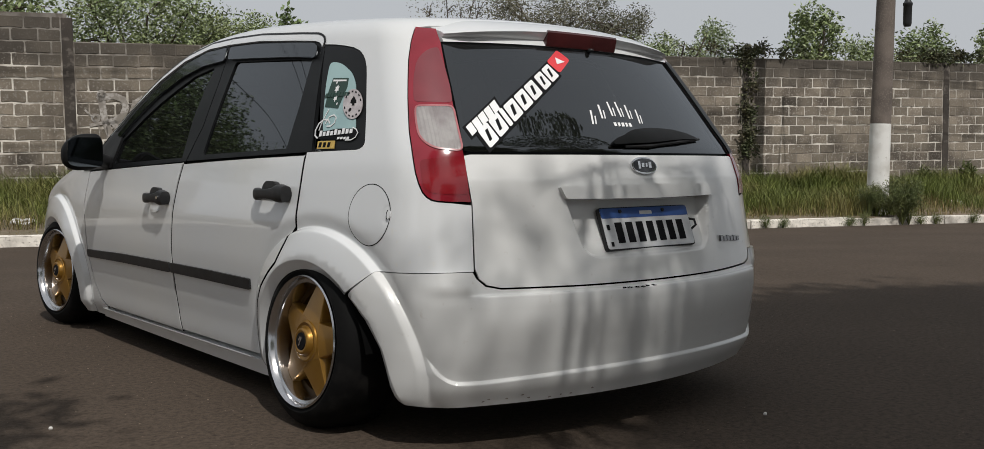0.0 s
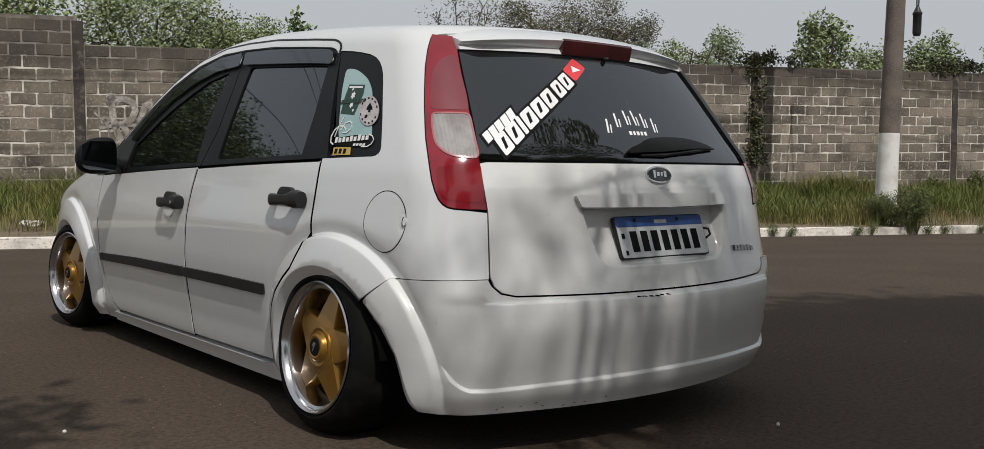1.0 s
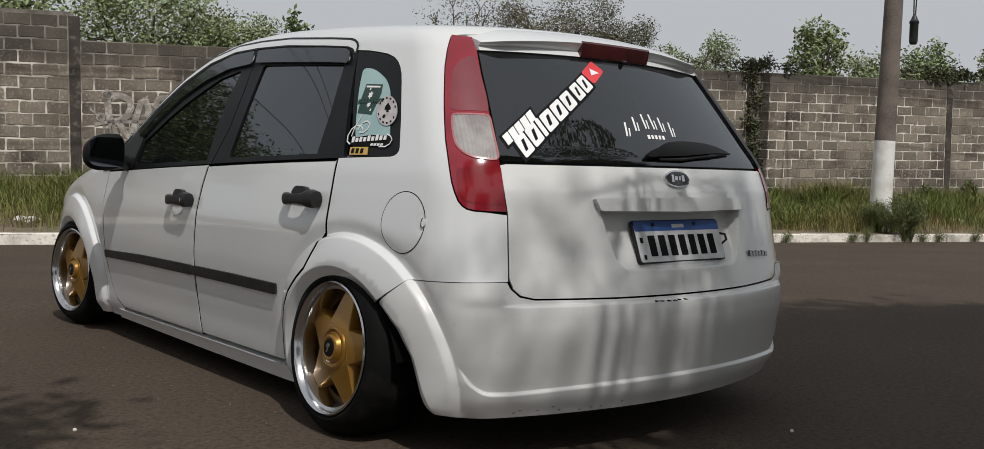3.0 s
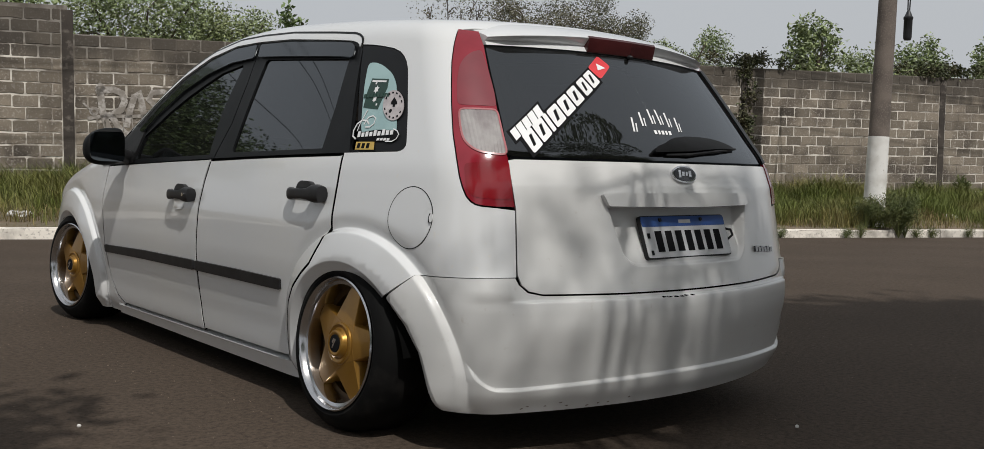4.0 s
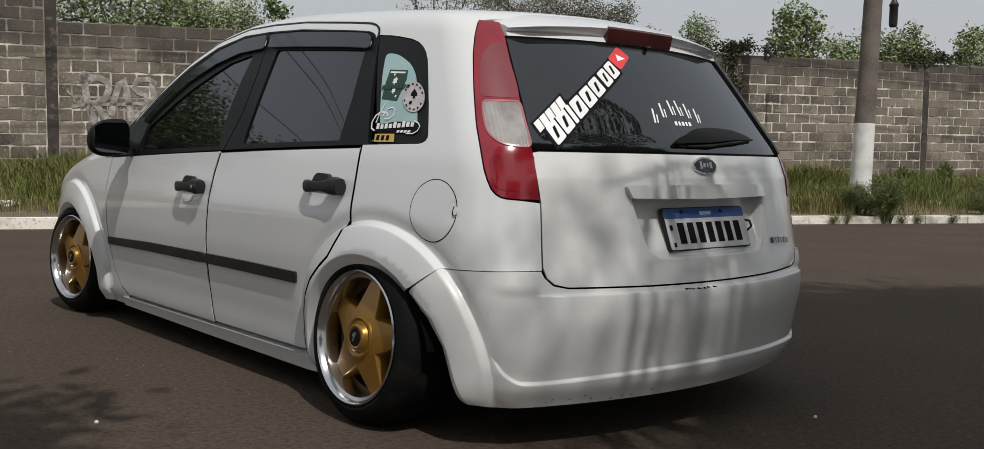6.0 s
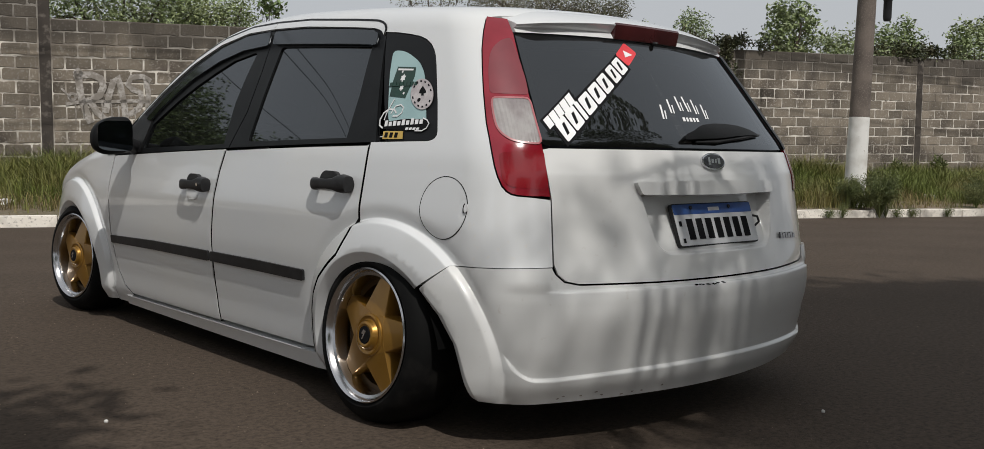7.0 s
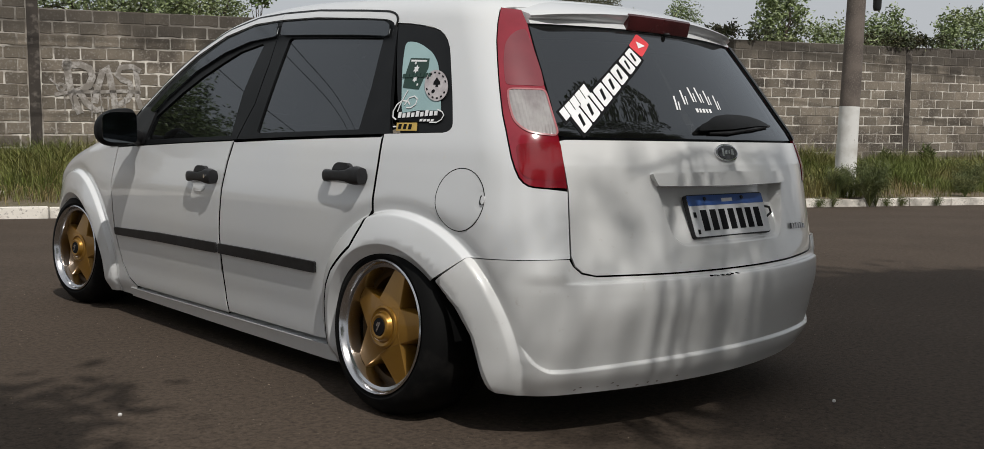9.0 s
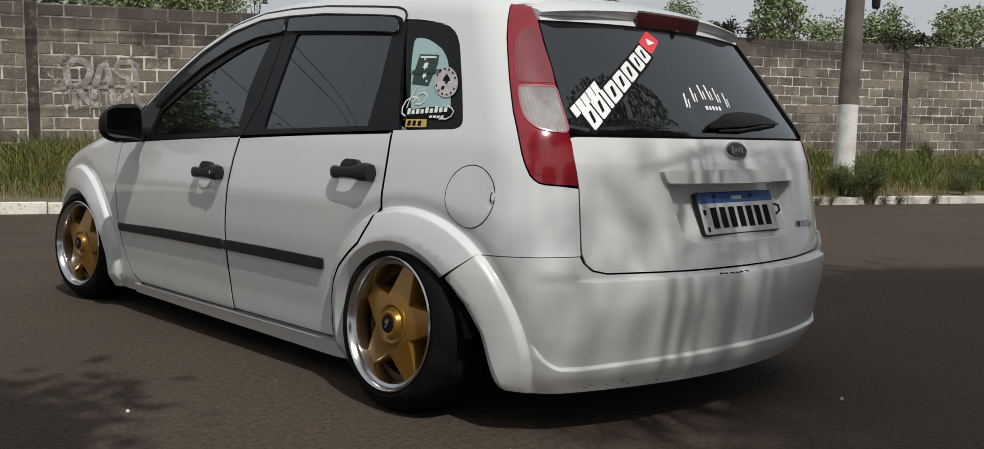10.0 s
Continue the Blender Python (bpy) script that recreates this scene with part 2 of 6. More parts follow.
BARK = shader("bark", (0.11, 0.085, 0.065), 0.95, coarse=(4, (0.06, 0.048, 0.04), 0.4, 0.7), bump=(25, 0.8, 0.02))
GRAFFITI = shader("faded_white_spray_paint", (0.44, 0.41, 0.385), 0.9, coarse=(6, (0.23, 0.205, 0.18), 0.42, 0.60), fine=(24, (0.24, 0.215, 0.19), 0.46, 0.64))
PAPER = shader("crumpled_white_litter", (0.75, 0.74, 0.72), 0.8, coarse=(12, (0.6, 0.59, 0.57), 0.4, 0.7))
CABLE = shader("black_cable_jacket", (0.015, 0.016, 0.018), 0.5, coarse=(10, (0.028, 0.028, 0.03), 0.4, 0.7))


# ---- helpers for meshes ----
def link(name, verts, faces, material, parent=None, label="", smooth_faces=False, normals=None):
    me = bpy.data.meshes.new(name)
    me.from_pydata([tuple(map(float, v)) for v in verts], [], faces)
    me.materials.append(material)
    if smooth_faces or normals is not None:
        me.polygons.foreach_set("use_smooth", [True] * len(me.polygons))
    if normals is not None:
        me.normals_split_custom_set_from_vertices([tuple(map(float, v)) for v in normals])
    ob = new(name, me)
    under(ob, parent)
    return tagged(ob, label)


def under(ob, parent):
    if parent:
        ob.parent = parent
        m = parent.matrix_basis.copy()
        if parent.parent:
            m = parent.parent.matrix_basis @ parent.matrix_parent_inverse @ m
        ob.matrix_parent_inverse = m.inverted()
    return ob


def part(name, bm, material, parent, label="", smooth_faces=False):
    me = bpy.data.meshes.new(name)
    bmesh.ops.recalc_face_normals(bm, faces=bm.faces)
    bm.to_mesh(me)
    bm.free()
    me.materials.append(material)
    if smooth_faces:
        me.polygons.foreach_set("use_smooth", [True] * len(me.polygons))
        me.set_sharp_from_angle(angle=radians(40))
    return tagged(under(new(name, me), parent), label)


def thing(name, at, label, category, group="", kind=""):
    ob = new(name)
    ob.empty_display_size = 0.2
    ob.matrix_basis = at if isinstance(at, Matrix) else Matrix.Translation(at)
    return tagged(ob, label, category, group, kind)


def box(bm, lo, hi, m=None, bevel=0.0):
    lo, hi = Vector(lo), Vector(hi)
    r = bmesh.ops.create_cube(bm, size=1, matrix=(m or Matrix()) @ Matrix.Translation((lo + hi) / 2) @ Matrix.Diagonal((*(hi - lo), 1)))
    if bevel:
        edges = {e for v in r["verts"] for e in v.link_edges}
        bmesh.ops.bevel(bm, geom=list(edges), offset=bevel, segments=2, profile=0.6, affect="EDGES")


def prism(bm, outline, depth, m=None, bevel=0.0):
    """A plate: the outline (x, y) in its plane, from z = 0 down to -depth."""
    m = m or Matrix()
    top = [bm.verts.new(m @ Vector((x, y, 0))) for x, y in outline]
    low = [bm.verts.new(m @ Vector((x, y, -depth))) for x, y in outline]
    f = [bm.faces.new(top), bm.faces.new(low[::-1])]
    for i in range(len(top)):
        f.append(bm.faces.new((top[i - 1], low[i - 1], low[i], top[i])))
    if bevel:
        edges = [e for e in f[0].edges]
        bmesh.ops.bevel(bm, geom=edges, offset=bevel, segments=2, profile=0.6, affect="EDGES")


def lathe(bm, profile, n=48, m=None, close=False):
    """Turns (radius, along) about the x axis."""
    m = m or Matrix()
    rings = []
    for k in range(n):
        a = 2 * math.pi * k / n
        rings.append([bm.verts.new(m @ Vector((t, r * math.cos(a), r * math.sin(a)))) for r, t in profile])
    for k in range(n):
        a, b = rings[k - 1], rings[k]
        for i in range(len(profile) - 1):
            bm.faces.new((a[i], a[i + 1], b[i + 1], b[i]))
        if close:
            bm.faces.new((a[-1], a[0], b[0], b[-1]))


def tube(bm, pts, radii, n=8):
    """A round limb along points."""
    pts = [Vector(p) for p in pts]
    if not hasattr(radii, "__len__"):
        radii = [radii] * len(pts)
    rings = []
    for i, p in enumerate(pts):
        d = (pts[min(i + 1, len(pts) - 1)] - pts[max(i - 1, 0)]).normalized()
        a = d.orthogonal().normalized()
        if rings:
            a = (last - d * last.dot(d)).normalized()
        last = a
        b = d.cross(a)
        rings.append([bm.verts.new(p + (a * math.cos(2 * math.pi * k / n) + b * math.sin(2 * math.pi * k / n)) * radii[i]) for k in range(n)])
    for a, b in zip(rings, rings[1:]):
        for k in range(n):
            bm.faces.new((a[k - 1], a[k], b[k], b[k - 1]))
    bm.faces.new(rings[0][::-1])
    bm.faces.new(rings[-1])


# ---- the shape of the car's body ----
def curve(*pts):
    """A smooth curve through (t, v) points that does not overshoot."""
    t, v = np.array(pts, float).T
    d = np.diff(v) / np.diff(t)
    m = np.r_[d[0], np.where(d[1:] * d[:-1] > 0, 2 * d[1:] * d[:-1] / (d[1:] + d[:-1] + 1e-12), 0), d[-1]]

    def at(x):
        x = np.clip(x, t[0], t[-1])
        i = np.clip(np.searchsorted(t, x) - 1, 0, len(t) - 2)
        h = t[i + 1] - t[i]
        s = (x - t[i]) / h
        return ((1 + 2 * s) * (1 - s) ** 2 * v[i] + s * (1 - s) ** 2 * h * m[i] + s * s * (3 - 2 * s) * v[i + 1] + s * s * (s - 1) * h * m[i + 1])
    return at


def smooth(x, a, b):
    s = np.clip((x - a) / (b - a), 0, 1)
    return s * s * (3 - 2 * s)


def smax(a, b, k):
    h = np.clip(0.5 + 0.5 * (a - b) / k, 0, 1)
    return b + (a - b) * h + k * h * (1 - h)


half_width = curve((0.02, 0.74), (0.11, 0.768), (0.16, 0.79), (0.25, 0.801), (0.30, 0.8085), (0.40, 0.8215), (0.50, 0.829), (0.60, 0.830), (0.72, 0.816), (0.84, 0.790), (1.0, 0.732), (1.25, 0.628), (1.40, 0.56))
rear_line = curve((0.02, 0.02), (0.15, -0.03), (0.205, -0.055), (0.3, -0.075), (0.42, -0.08), (0.475, -0.072), (0.55, -0.056), (0.70, -0.028), (0.768, -0.015), (0.778, -0.011), (0.845, 0.016), (0.86, 0.024), (1.0, 0.132), (1.2, 0.292), (1.45, 0.50))
NOSE = curve((0.02, 3.80), (0.2, 3.86), (0.4, 3.88), (0.6, 3.84), (0.75, 3.7), (1.4, 2.6))
TOP = curve((-0.2, 1.20), (0.3, 1.268), (0.7, 1.318), (1.2, 1.352), (1.6, 1.366), (1.85, 1.357), (2.09, 1.322), (2.335, 1.232), (2.57, 1.102), (2.74, 1.003), (2.98, 0.902), (3.2, 0.855), (3.5, 0.78), (3.75, 0.66), (4.2, 0.35))


def HALF_WIDTH(z):
    """Half the body's width by height; the glass part bends evenly."""
    s = smooth(z, 0.76, 0.86)
    d = np.asarray(z) - 0.84
    return (1 - s) * half_width(z) + s * (0.790 - 0.34 * d - 0.12 * d * d)


def REAR(z):
    """How far back the rear reaches by height; the glass part bends evenly."""
    s = smooth(z, 0.86, 0.93)
    d = np.asarray(z) - 0.86
    return (1 - s) * rear_line(z) + s * (0.024 + 0.76 * d + 0.075 * d * d)


ARCH_R, ARCH_F = (0.62, 0.195, 0.295), (3.13, 0.20, 0.305)
FLARE_R, FLARE_F = (0.60, 0.22, 0.40), (3.13, 0.24, 0.405)


def side_x(y, z):
    x = HALF_WIDTH(z) - 0.08 * (0.5 * (1.0 - y + np.sqrt((1.0 - y) ** 2 + 0.04))) ** 2 - 0.11 * np.clip(y - 2.7, 0, 3) ** 2
    for (cy, cz, r), (ay, az, ar), a, k in ((FLARE_R, ARCH_R, 0.036, 0.90), (FLARE_F, ARCH_F, 0.030, 1.0)):
        d = np.hypot((y - cy) * np.where(y < cy, k, 1.0), z - cz)
        f, g = np.clip((r - d) / 0.085, 0, 1), np.clip((r - d) / 0.013, 0, 1)
        x = x - 0.008 * np.exp(-(np.clip(d - r, 0, 9) / 0.030) ** 2) * smooth(d, r - 0.012, r + 0.002)
        rim = np.clip((ar + 0.030 - np.hypot(y - ay, z - az)) / 0.030, 0, 1.3)
        x = x + (a * (0.62 * f * (1.35 - 0.35 * f) + 0.38 * g * (2 - g)) - 0.021 * rim) * smooth(z, 0.02, 0.16)
    return x


def body(x, y, z):
    """Below zero inside the body."""
    a = np.abs(x)
    f = smax(a - side_x(y, z), REAR(z) + 0.33 * a * a - y, 0.11)
    f = smax(f, y - NOSE(z) + 0.28 * a * a, 0.30)
    return smax(f, z - TOP(y + 0.30 * a * a) + 0.14 * a * a, 0.06)


def solve(o, d, far=2.5):
    """Along rays from inside the body, the points where they leave it."""
    lo, hi = np.zeros(len(o)), np.full(len(o), far)
    for _ in range(40):
        mid = (lo + hi) / 2
        p = o + mid[:, None] * d
        inside = body(p[:, 0], p[:, 1], p[:, 2]) < 0
        lo, hi = np.where(inside, mid, lo), np.where(inside, hi, mid)
    return o + lo[:, None] * d


def normal(p, e=0.0025):
    g = np.stack([body(*(p + e * v).T) - body(*(p - e * v).T) for v in np.eye(3)], 1)
    return g / np.linalg.norm(g, axis=1)[:, None]


# The skin is unrolled: u runs along the side and, past 0.9 m and 2.9 m, turns round the rear and the nose; v is the height.
def unrolled(p):
    x, y, z = np.array(p, float).T
    u = y.copy()
    k = y < 0.9
    u[k] = 0.9 - 0.85 * np.arctan2(0.9 - y[k], -x[k])
    k = y > 2.9
    u[k] = 2.9 + 0.85 * np.arctan2(y[k] - 2.9, -x[k])
    return np.stack([u, z], 1)


def rolled(uv):
    u, v = np.array(uv, float).T
    a = np.where(u < 0.9, (u - 0.9) / 0.85, np.where(u > 2.9, (u - 2.9) / 0.85, 0))
    o = np.stack([0 * u, np.clip(u, 0.9, 2.9), v], 1)
    d = np.stack([-np.cos(a), np.sin(a), 0 * u], 1)
    return solve(o, d)


def on_top(xy):
    x, y = np.array(xy, float).T
    return solve(np.stack([x, y, 0 * x + 0.4], 1), np.tile([0.0, 0, 1], (len(x), 1)))


def S(*pts):
    """Points of the left side, given as (y, z)."""
    y, z = np.array(pts, float).T
    return unrolled(solve(np.stack([0 * y, y, z], 1), np.tile([-1.0, 0, 0], (len(y), 1))))


def R(*pts):
    """Points of the rear, given as (x, z)."""
    x, z = np.array(pts, float).T
    return unrolled(solve(np.stack([x, 0 * x + 0.9, z], 1), np.tile([0.0, -1, 0], (len(x), 1))))


# ---- the street ----
# Local axes of the street: x along the kerb, y across it towards the wall.
KERB_Y, WALL_Y = 10.6, 15.0


def road_z(s):
    return -0.27 * smooth(s, 2.6, 11.5)


def verge_z(s):
    return -0.135 + 0.23 * smooth(s, 10.7, 15.0)


def sheet(name, xs, ys, height, material, label, category):
    verts = [STREET @ Vector((x, y, height(x, y))) for y in ys for x in xs]
    n = len(xs)
    faces = [(j * n + i, j * n + i + 1, (j + 1) * n + i + 1, (j + 1) * n + i) for j in range(len(ys) - 1) for i in range(n - 1)]
    ob = link(name, verts, faces, material, smooth_faces=True)
    return tagged(ob, label, category, kind="structure")


sheet("road", [-500, -60, -20, -12, *np.arange(-8, 24, 1.0), 30, 60, 500], [-500, -60, -20, -9, *np.arange(-7, 10.61, 0.4), KERB_Y + 0.02], lambda x, y: float(road_z(y)), ASPHALT, "dark grey worn asphalt road with a gentle crown", "road")
sheet("ground", [-500, -60, -20, *np.arange(-10, 26, 0.6), 60, 500], [KERB_Y + 0.1, *np.arange(10.8, 15.2, 0.35), 17, 25, 60, 500], lambda x, y: float(verge_z(y)) - (0.02 if y < 10.75 else 0) + 0.03 * noise.noise((x * 0.9, y * 0.9, 0)), SOIL, "bare brown soil of the roadside verge", "ground")


# kerb stones
def stone_mesh(seed, length):
    rng = random.Random(seed)
    bm = bmesh.new()
    box(bm, (0.006, 0, -0.32), (length - 0.006, 0.16, 0.0), bevel=0.018)
    for v in bm.verts:
        v.co += Vector((rng.uniform(-1, 1) * 0.003, rng.uniform(-1, 1) * 0.006, rng.uniform(-1, 1) * 0.006))
    me = bpy.data.meshes.new("kerb_stone")
    bm.to_mesh(me)
    bm.free()
    me.materials.append(KERB)
    return me


kerb = tagged(new("kerb"), "long whitewashed concrete kerb beside the grass verge", "kerb", kind="structure")
stones = [stone_mesh(k, 0.98) for k in range(4)]
for i in range(-14, 32):
    ob = under(new("kerb_stone", stones[i % 4]), kerb)
    ob.matrix_basis = STREET @ pose(i * 0.98, KERB_Y + 0.01 * math.sin(i * 2.3), -0.135 + 0.008 * math.sin(i * 1.7), 0, 0, 0.4 * math.sin(i * 3.1))

# the wall: its courses climb slightly along the street
WALL = STREET @ pose(0, WALL_Y, 0, 0, -1.0, 0)
COURSE, LENGTH, T, JOINT = 0.198, 0.395, 0.14, 0.020
POSTS = [-9.9, -6.0, -2.12, 5.6, 10.78, 16.1, 21.2]
tall_until = -2.12
wall = tagged(new("wall_back"), "long unrendered grey concrete block wall behind the verge", "wall", kind="structure")
mort = bmesh.new()
box(mort, (-14, 0.0065, -0.6), (tall_until, T - 0.012, 2.715 + 2 * COURSE + 0.05), WALL)
box(mort, (tall_until + 0.001, 0.0065, -0.6), (30, T - 0.012, 2.715), WALL)
part("mortar", mort, MORTAR, wall, "pale uneven mortar joints")


def block_mesh(seed, length):
    """A block with chipped corners and uneven edges: a face, a worn arris and short flanks."""
    rng = random.Random(seed * 7 + int(length * 100))
    a, b = length / 2, (COURSE - JOINT) / 2
    rim = []
    for sx, sz in ((-1, -1), (1, -1), (1, 1), (-1, 1)):
        c, d = rng.uniform(0.006, 0.03), rng.uniform(0.006, 0.024)
        pair = [(sx * (a - c), sz * b), (sx * a, sz * (b - d))]
        rim += pair[::-1] if sx * sz > 0 else pair
        if sx == -1 and sz == -1 or sx == 1 and sz == 1:
            rim.append((sx * -0.05 * rng.uniform(-1, 1), sz * (b - rng.uniform(0, 0.008))))
    rim = [(x + rng.uniform(-1, 1) * 0.006, z + rng.uniform(-1, 1) * 0.006) for x, z in rim]
    bm = bmesh.new()
    rows = []
    for inset, y in ((0.0045, 0.0), (0.0, 0.0035), (0.0, 0.03)):
        rows.append([bm.verts.new((x - math.copysign(inset, x) * (abs(x) > 0.06), y + rng.uniform(-0.0008, 0.0008), z - math.copysign(inset, z))) for x, z in rim])
    bm.faces.new(rows[0])
    for p, q in zip(rows, rows[1:]):
        for k in range(len(rim)):
            bm.faces.new((p[k - 1], q[k - 1], q[k], p[k]))
    return bm


full, halves = [], []
for k in range(7):
    for store, length in ((full, LENGTH - JOINT), (halves, LENGTH / 2 - JOINT)):
        bm = block_mesh(k, length)
        bmesh.ops.recalc_face_normals(bm, faces=bm.faces)
        me = bpy.data.meshes.new("block")
        bm.to_mesh(me)
        bm.free()
        me.materials.append(BLOCK)
        store.append(me)
rng = random.Random(5)
rest_v, rest_f = [], []
blocks_made = 0
top_course = 13
bays = list(zip([-14] + POSTS, POSTS + [26.0]))
for a, b in bays:
    a, b = a + 0.09, b - 0.09
    tall = b < tall_until + 0.2
    for c in range(-2, top_course + (2 if tall else 0)):
        z = 2.715 - COURSE * (top_course - c) + COURSE / 2
        x = a - (LENGTH / 2 if c % 2 else 0)
        while x < b:
            lo, hi = max(x, a), min(x + LENGTH, b)
            x += LENGTH
            if hi - lo < 0.05:
                continue
            kind = full if hi - lo > 0.3 else halves
            me = kind[rng.randrange(7)]
            m = WALL @ pose((lo + hi) / 2, rng.uniform(-0.003, 0.002), z + rng.uniform(-0.007, 0.007), 0, rng.uniform(-0.9, 0.9), 0) @ Matrix.Diagonal(((hi - lo - JOINT * rng.uniform(0.75, 1.5)) / (LENGTH - JOINT if kind is full else LENGTH / 2 - JOINT), 1, 1, 1))
            near = (-4.2 < lo < 2.6 or 9.0 < lo < 13.6) and z > 0.25
            if near and blocks_made < 300:
                ob = under(new("block", me), wall)
                ob.matrix_basis = m
                blocks_made += 1
            else:
                k = len(rest_v)
                rest_v += [m @ v.co for v in me.vertices]
                rest_f += [tuple(k + i for i in p.vertices) for p in me.polygons]
tagged(link("blocks", rest_v, rest_f, BLOCK_REST, wall, "grey hollow concrete blocks laid in running bond"), kind="stuff")
for x in POSTS:
    bm = bmesh.new()
    hgt = 2.70 + (2 * COURSE if x < tall_until + 0.2 else 0)
    box(bm, (x - 0.085, -0.006, -0.6), (x + 0.085, T + 0.06, hgt), WALL, bevel=0.012)
    part("wall_post", bm, POST, wall, "dark stained concrete post between wall bays")

# faded spray paint on the wall
bm = bmesh.new()


def stroke(pts, w):
    left, right = [], []
    for i, p in enumerate(pts):
        a, b = Vector(pts[max(i - 1, 0)]), Vector(pts[min(i + 1, len(pts) - 1)])
        d = (b - a).normalized()
        n = Vector((-d.y, d.x)) * w / 2
        left.append(Vector(p) + n)
        right.append(Vector(p) - n)
    for i in range(len(pts) - 1):
        bm.faces.new([bm.verts.new(WALL @ Vector((q.x, -0.008, q.y))) for q in (left[i], left[i + 1], right[i + 1], right[i])])


def arc(cx, cy, rx, ry, a, b, n=14):
    return [(cx + rx * math.cos(radians(a + (b - a) * k / n)), cy + ry * math.sin(radians(a + (b - a) * k / n))) for k in range(n + 1)]


stroke([(-1.65, 1.90), (-1.64, 1.79), (-1.61, 1.49), (-1.55, 1.27), (-1.47, 1.07)], 0.11)
stroke(arc(-1.64, 1.87, 0.05, 0.05, 0, 360), 0.05)
stroke([(-1.70, 1.78), (-1.58, 1.84), (-1.44, 1.85), (-1.31, 1.79), (-1.27, 1.66), (-1.33, 1.52), (-1.45, 1.44), (-1.58, 1.41)], 0.11)
stroke([(-1.48, 1.44), (-1.38, 1.25), (-1.25, 1.13), (-1.12, 1.15)], 0.10)
stroke([(-1.25, 1.24), (-1.19, 1.52), (-1.12, 1.74), (-1.05, 1.83), (-1.00, 1.62), (-0.96, 1.36), (-0.94, 1.14)], 0.10)
stroke([(-1.84, 1.37), (-1.56, 1.42), (-1.16, 1.42), (-0.80, 1.44), (-0.54, 1.42)], 0.055)
stroke([(-0.54, 1.76), (-0.66, 1.84), (-0.84, 1.82), (-0.90, 1.70), (-0.82, 1.62), (-0.71, 1.58), (-0.68, 1.45), (-0.75, 1.30), (-0.90, 1.21)], 0.09)
stroke([(-0.62, 1.80), (-0.58, 1.60), (-0.60, 1.36), (-0.55, 1.18), (-0.42, 1.10)], 0.08)
stroke(arc(-1.74, 1.49, 0.05, 0.05, 0, 360), 0.045)
stroke([(-1.90, 1.62), (-1.80, 1.52), (-1.74, 1.40)], 0.03)
for x, a, b in ((-1.70, 1.38, 1.06), (-1.58, 1.36, 1.14), (-1.30, 1.40, 1.00), (-1.16, 1.40, 0.96), (-1.05, 1.36, 1.02), (-0.80, 1.34, 1.06)):
    stroke([(x, a), (x + 0.01, (a + b) / 2), (x, b)], 0.018)
graffiti = part("graffiti", bm, GRAFFITI, None, "faded pale grey spray-painted scrawl on the block wall")
tagged(graffiti, category="graffiti")


# ---- the utility pole ----
pole = thing("utility_pole", STREET @ pose(11.02, 11.36, 0.0), "tall weathered concrete utility pole with a whitewashed foot", "utility pole")


def pole_point(z):
    return STREET @ Vector((10.975 + 0.020 * z, 11.36, z))


def pole_radius(z):
    return 0.183 - 0.0078 * z


bm = bmesh.new()
zs = [1.43, 1.44, 2.5, 4.0, 6.0, 8.6, 8.62]
tube(bm, [pole_point(z) for z in zs], [pole_radius(z) - (0.012 if z in (1.43, 8.62) else 0) for z in zs], 24)
part("shaft", bm, POLE, pole, "brown-grey tapered concrete shaft", True)
bm = bmesh.new()
zs = [-0.3, 0.2, 0.7, 1.2, 1.445]
tube(bm, [pole_point(z) for z in zs], [pole_radius(z) + 0.003 for z in zs], 24)
part("painted_foot", bm, WHITEWASH, pole, "chipped white limewash on the pole's foot", True)
bm = bmesh.new()
box(bm, (-1.0, -0.22, 7.9), (1.0, -0.12, 8.02), STREET @ pose(11.07, 11.36, 0), bevel=0.01)
part("crossarm", bm, POST, pole)

# a cable closure that hangs beside the pole, and the street's cables
closure = thing("cable_closure", STREET @ pose(11.70, 11.55, 3.2), "black cylindrical cable splice closure hanging beside the pole", "cable closure")
bm = bmesh.new()
m = STREET @ pose(11.70, 11.55, 3.18, 0, -90, 0)
lathe(bm, [(0.001, 0.0), (0.055, 0.0), (0.068, 0.03), (0.074, 0.06), (0.074, 0.36), (0.082, 0.37), (0.082, 0.41), (0.068, 0.42), (0.048, 0.47), (0.026, 0.52), (0.001, 0.54)], 20, m)
part("housing", bm, CABLE, closure, "ribbed black housing", True)
for dx in (-0.03, 0.03):
    bm = bmesh.new()
    tube(bm, [STREET @ Vector((11.70 + dx * 0.6, 11.55, 3.66)), STREET @ Vector((11.70 + dx, 11.55, 4.1)), STREET @ Vector((11.70 + dx * 3, 11.5, 5.2)), STREET @ Vector((11.70 - dx, 11.5, 6.7))], 0.012, 6)
    part("lead", bm, CABLE, closure, "black drop cable")
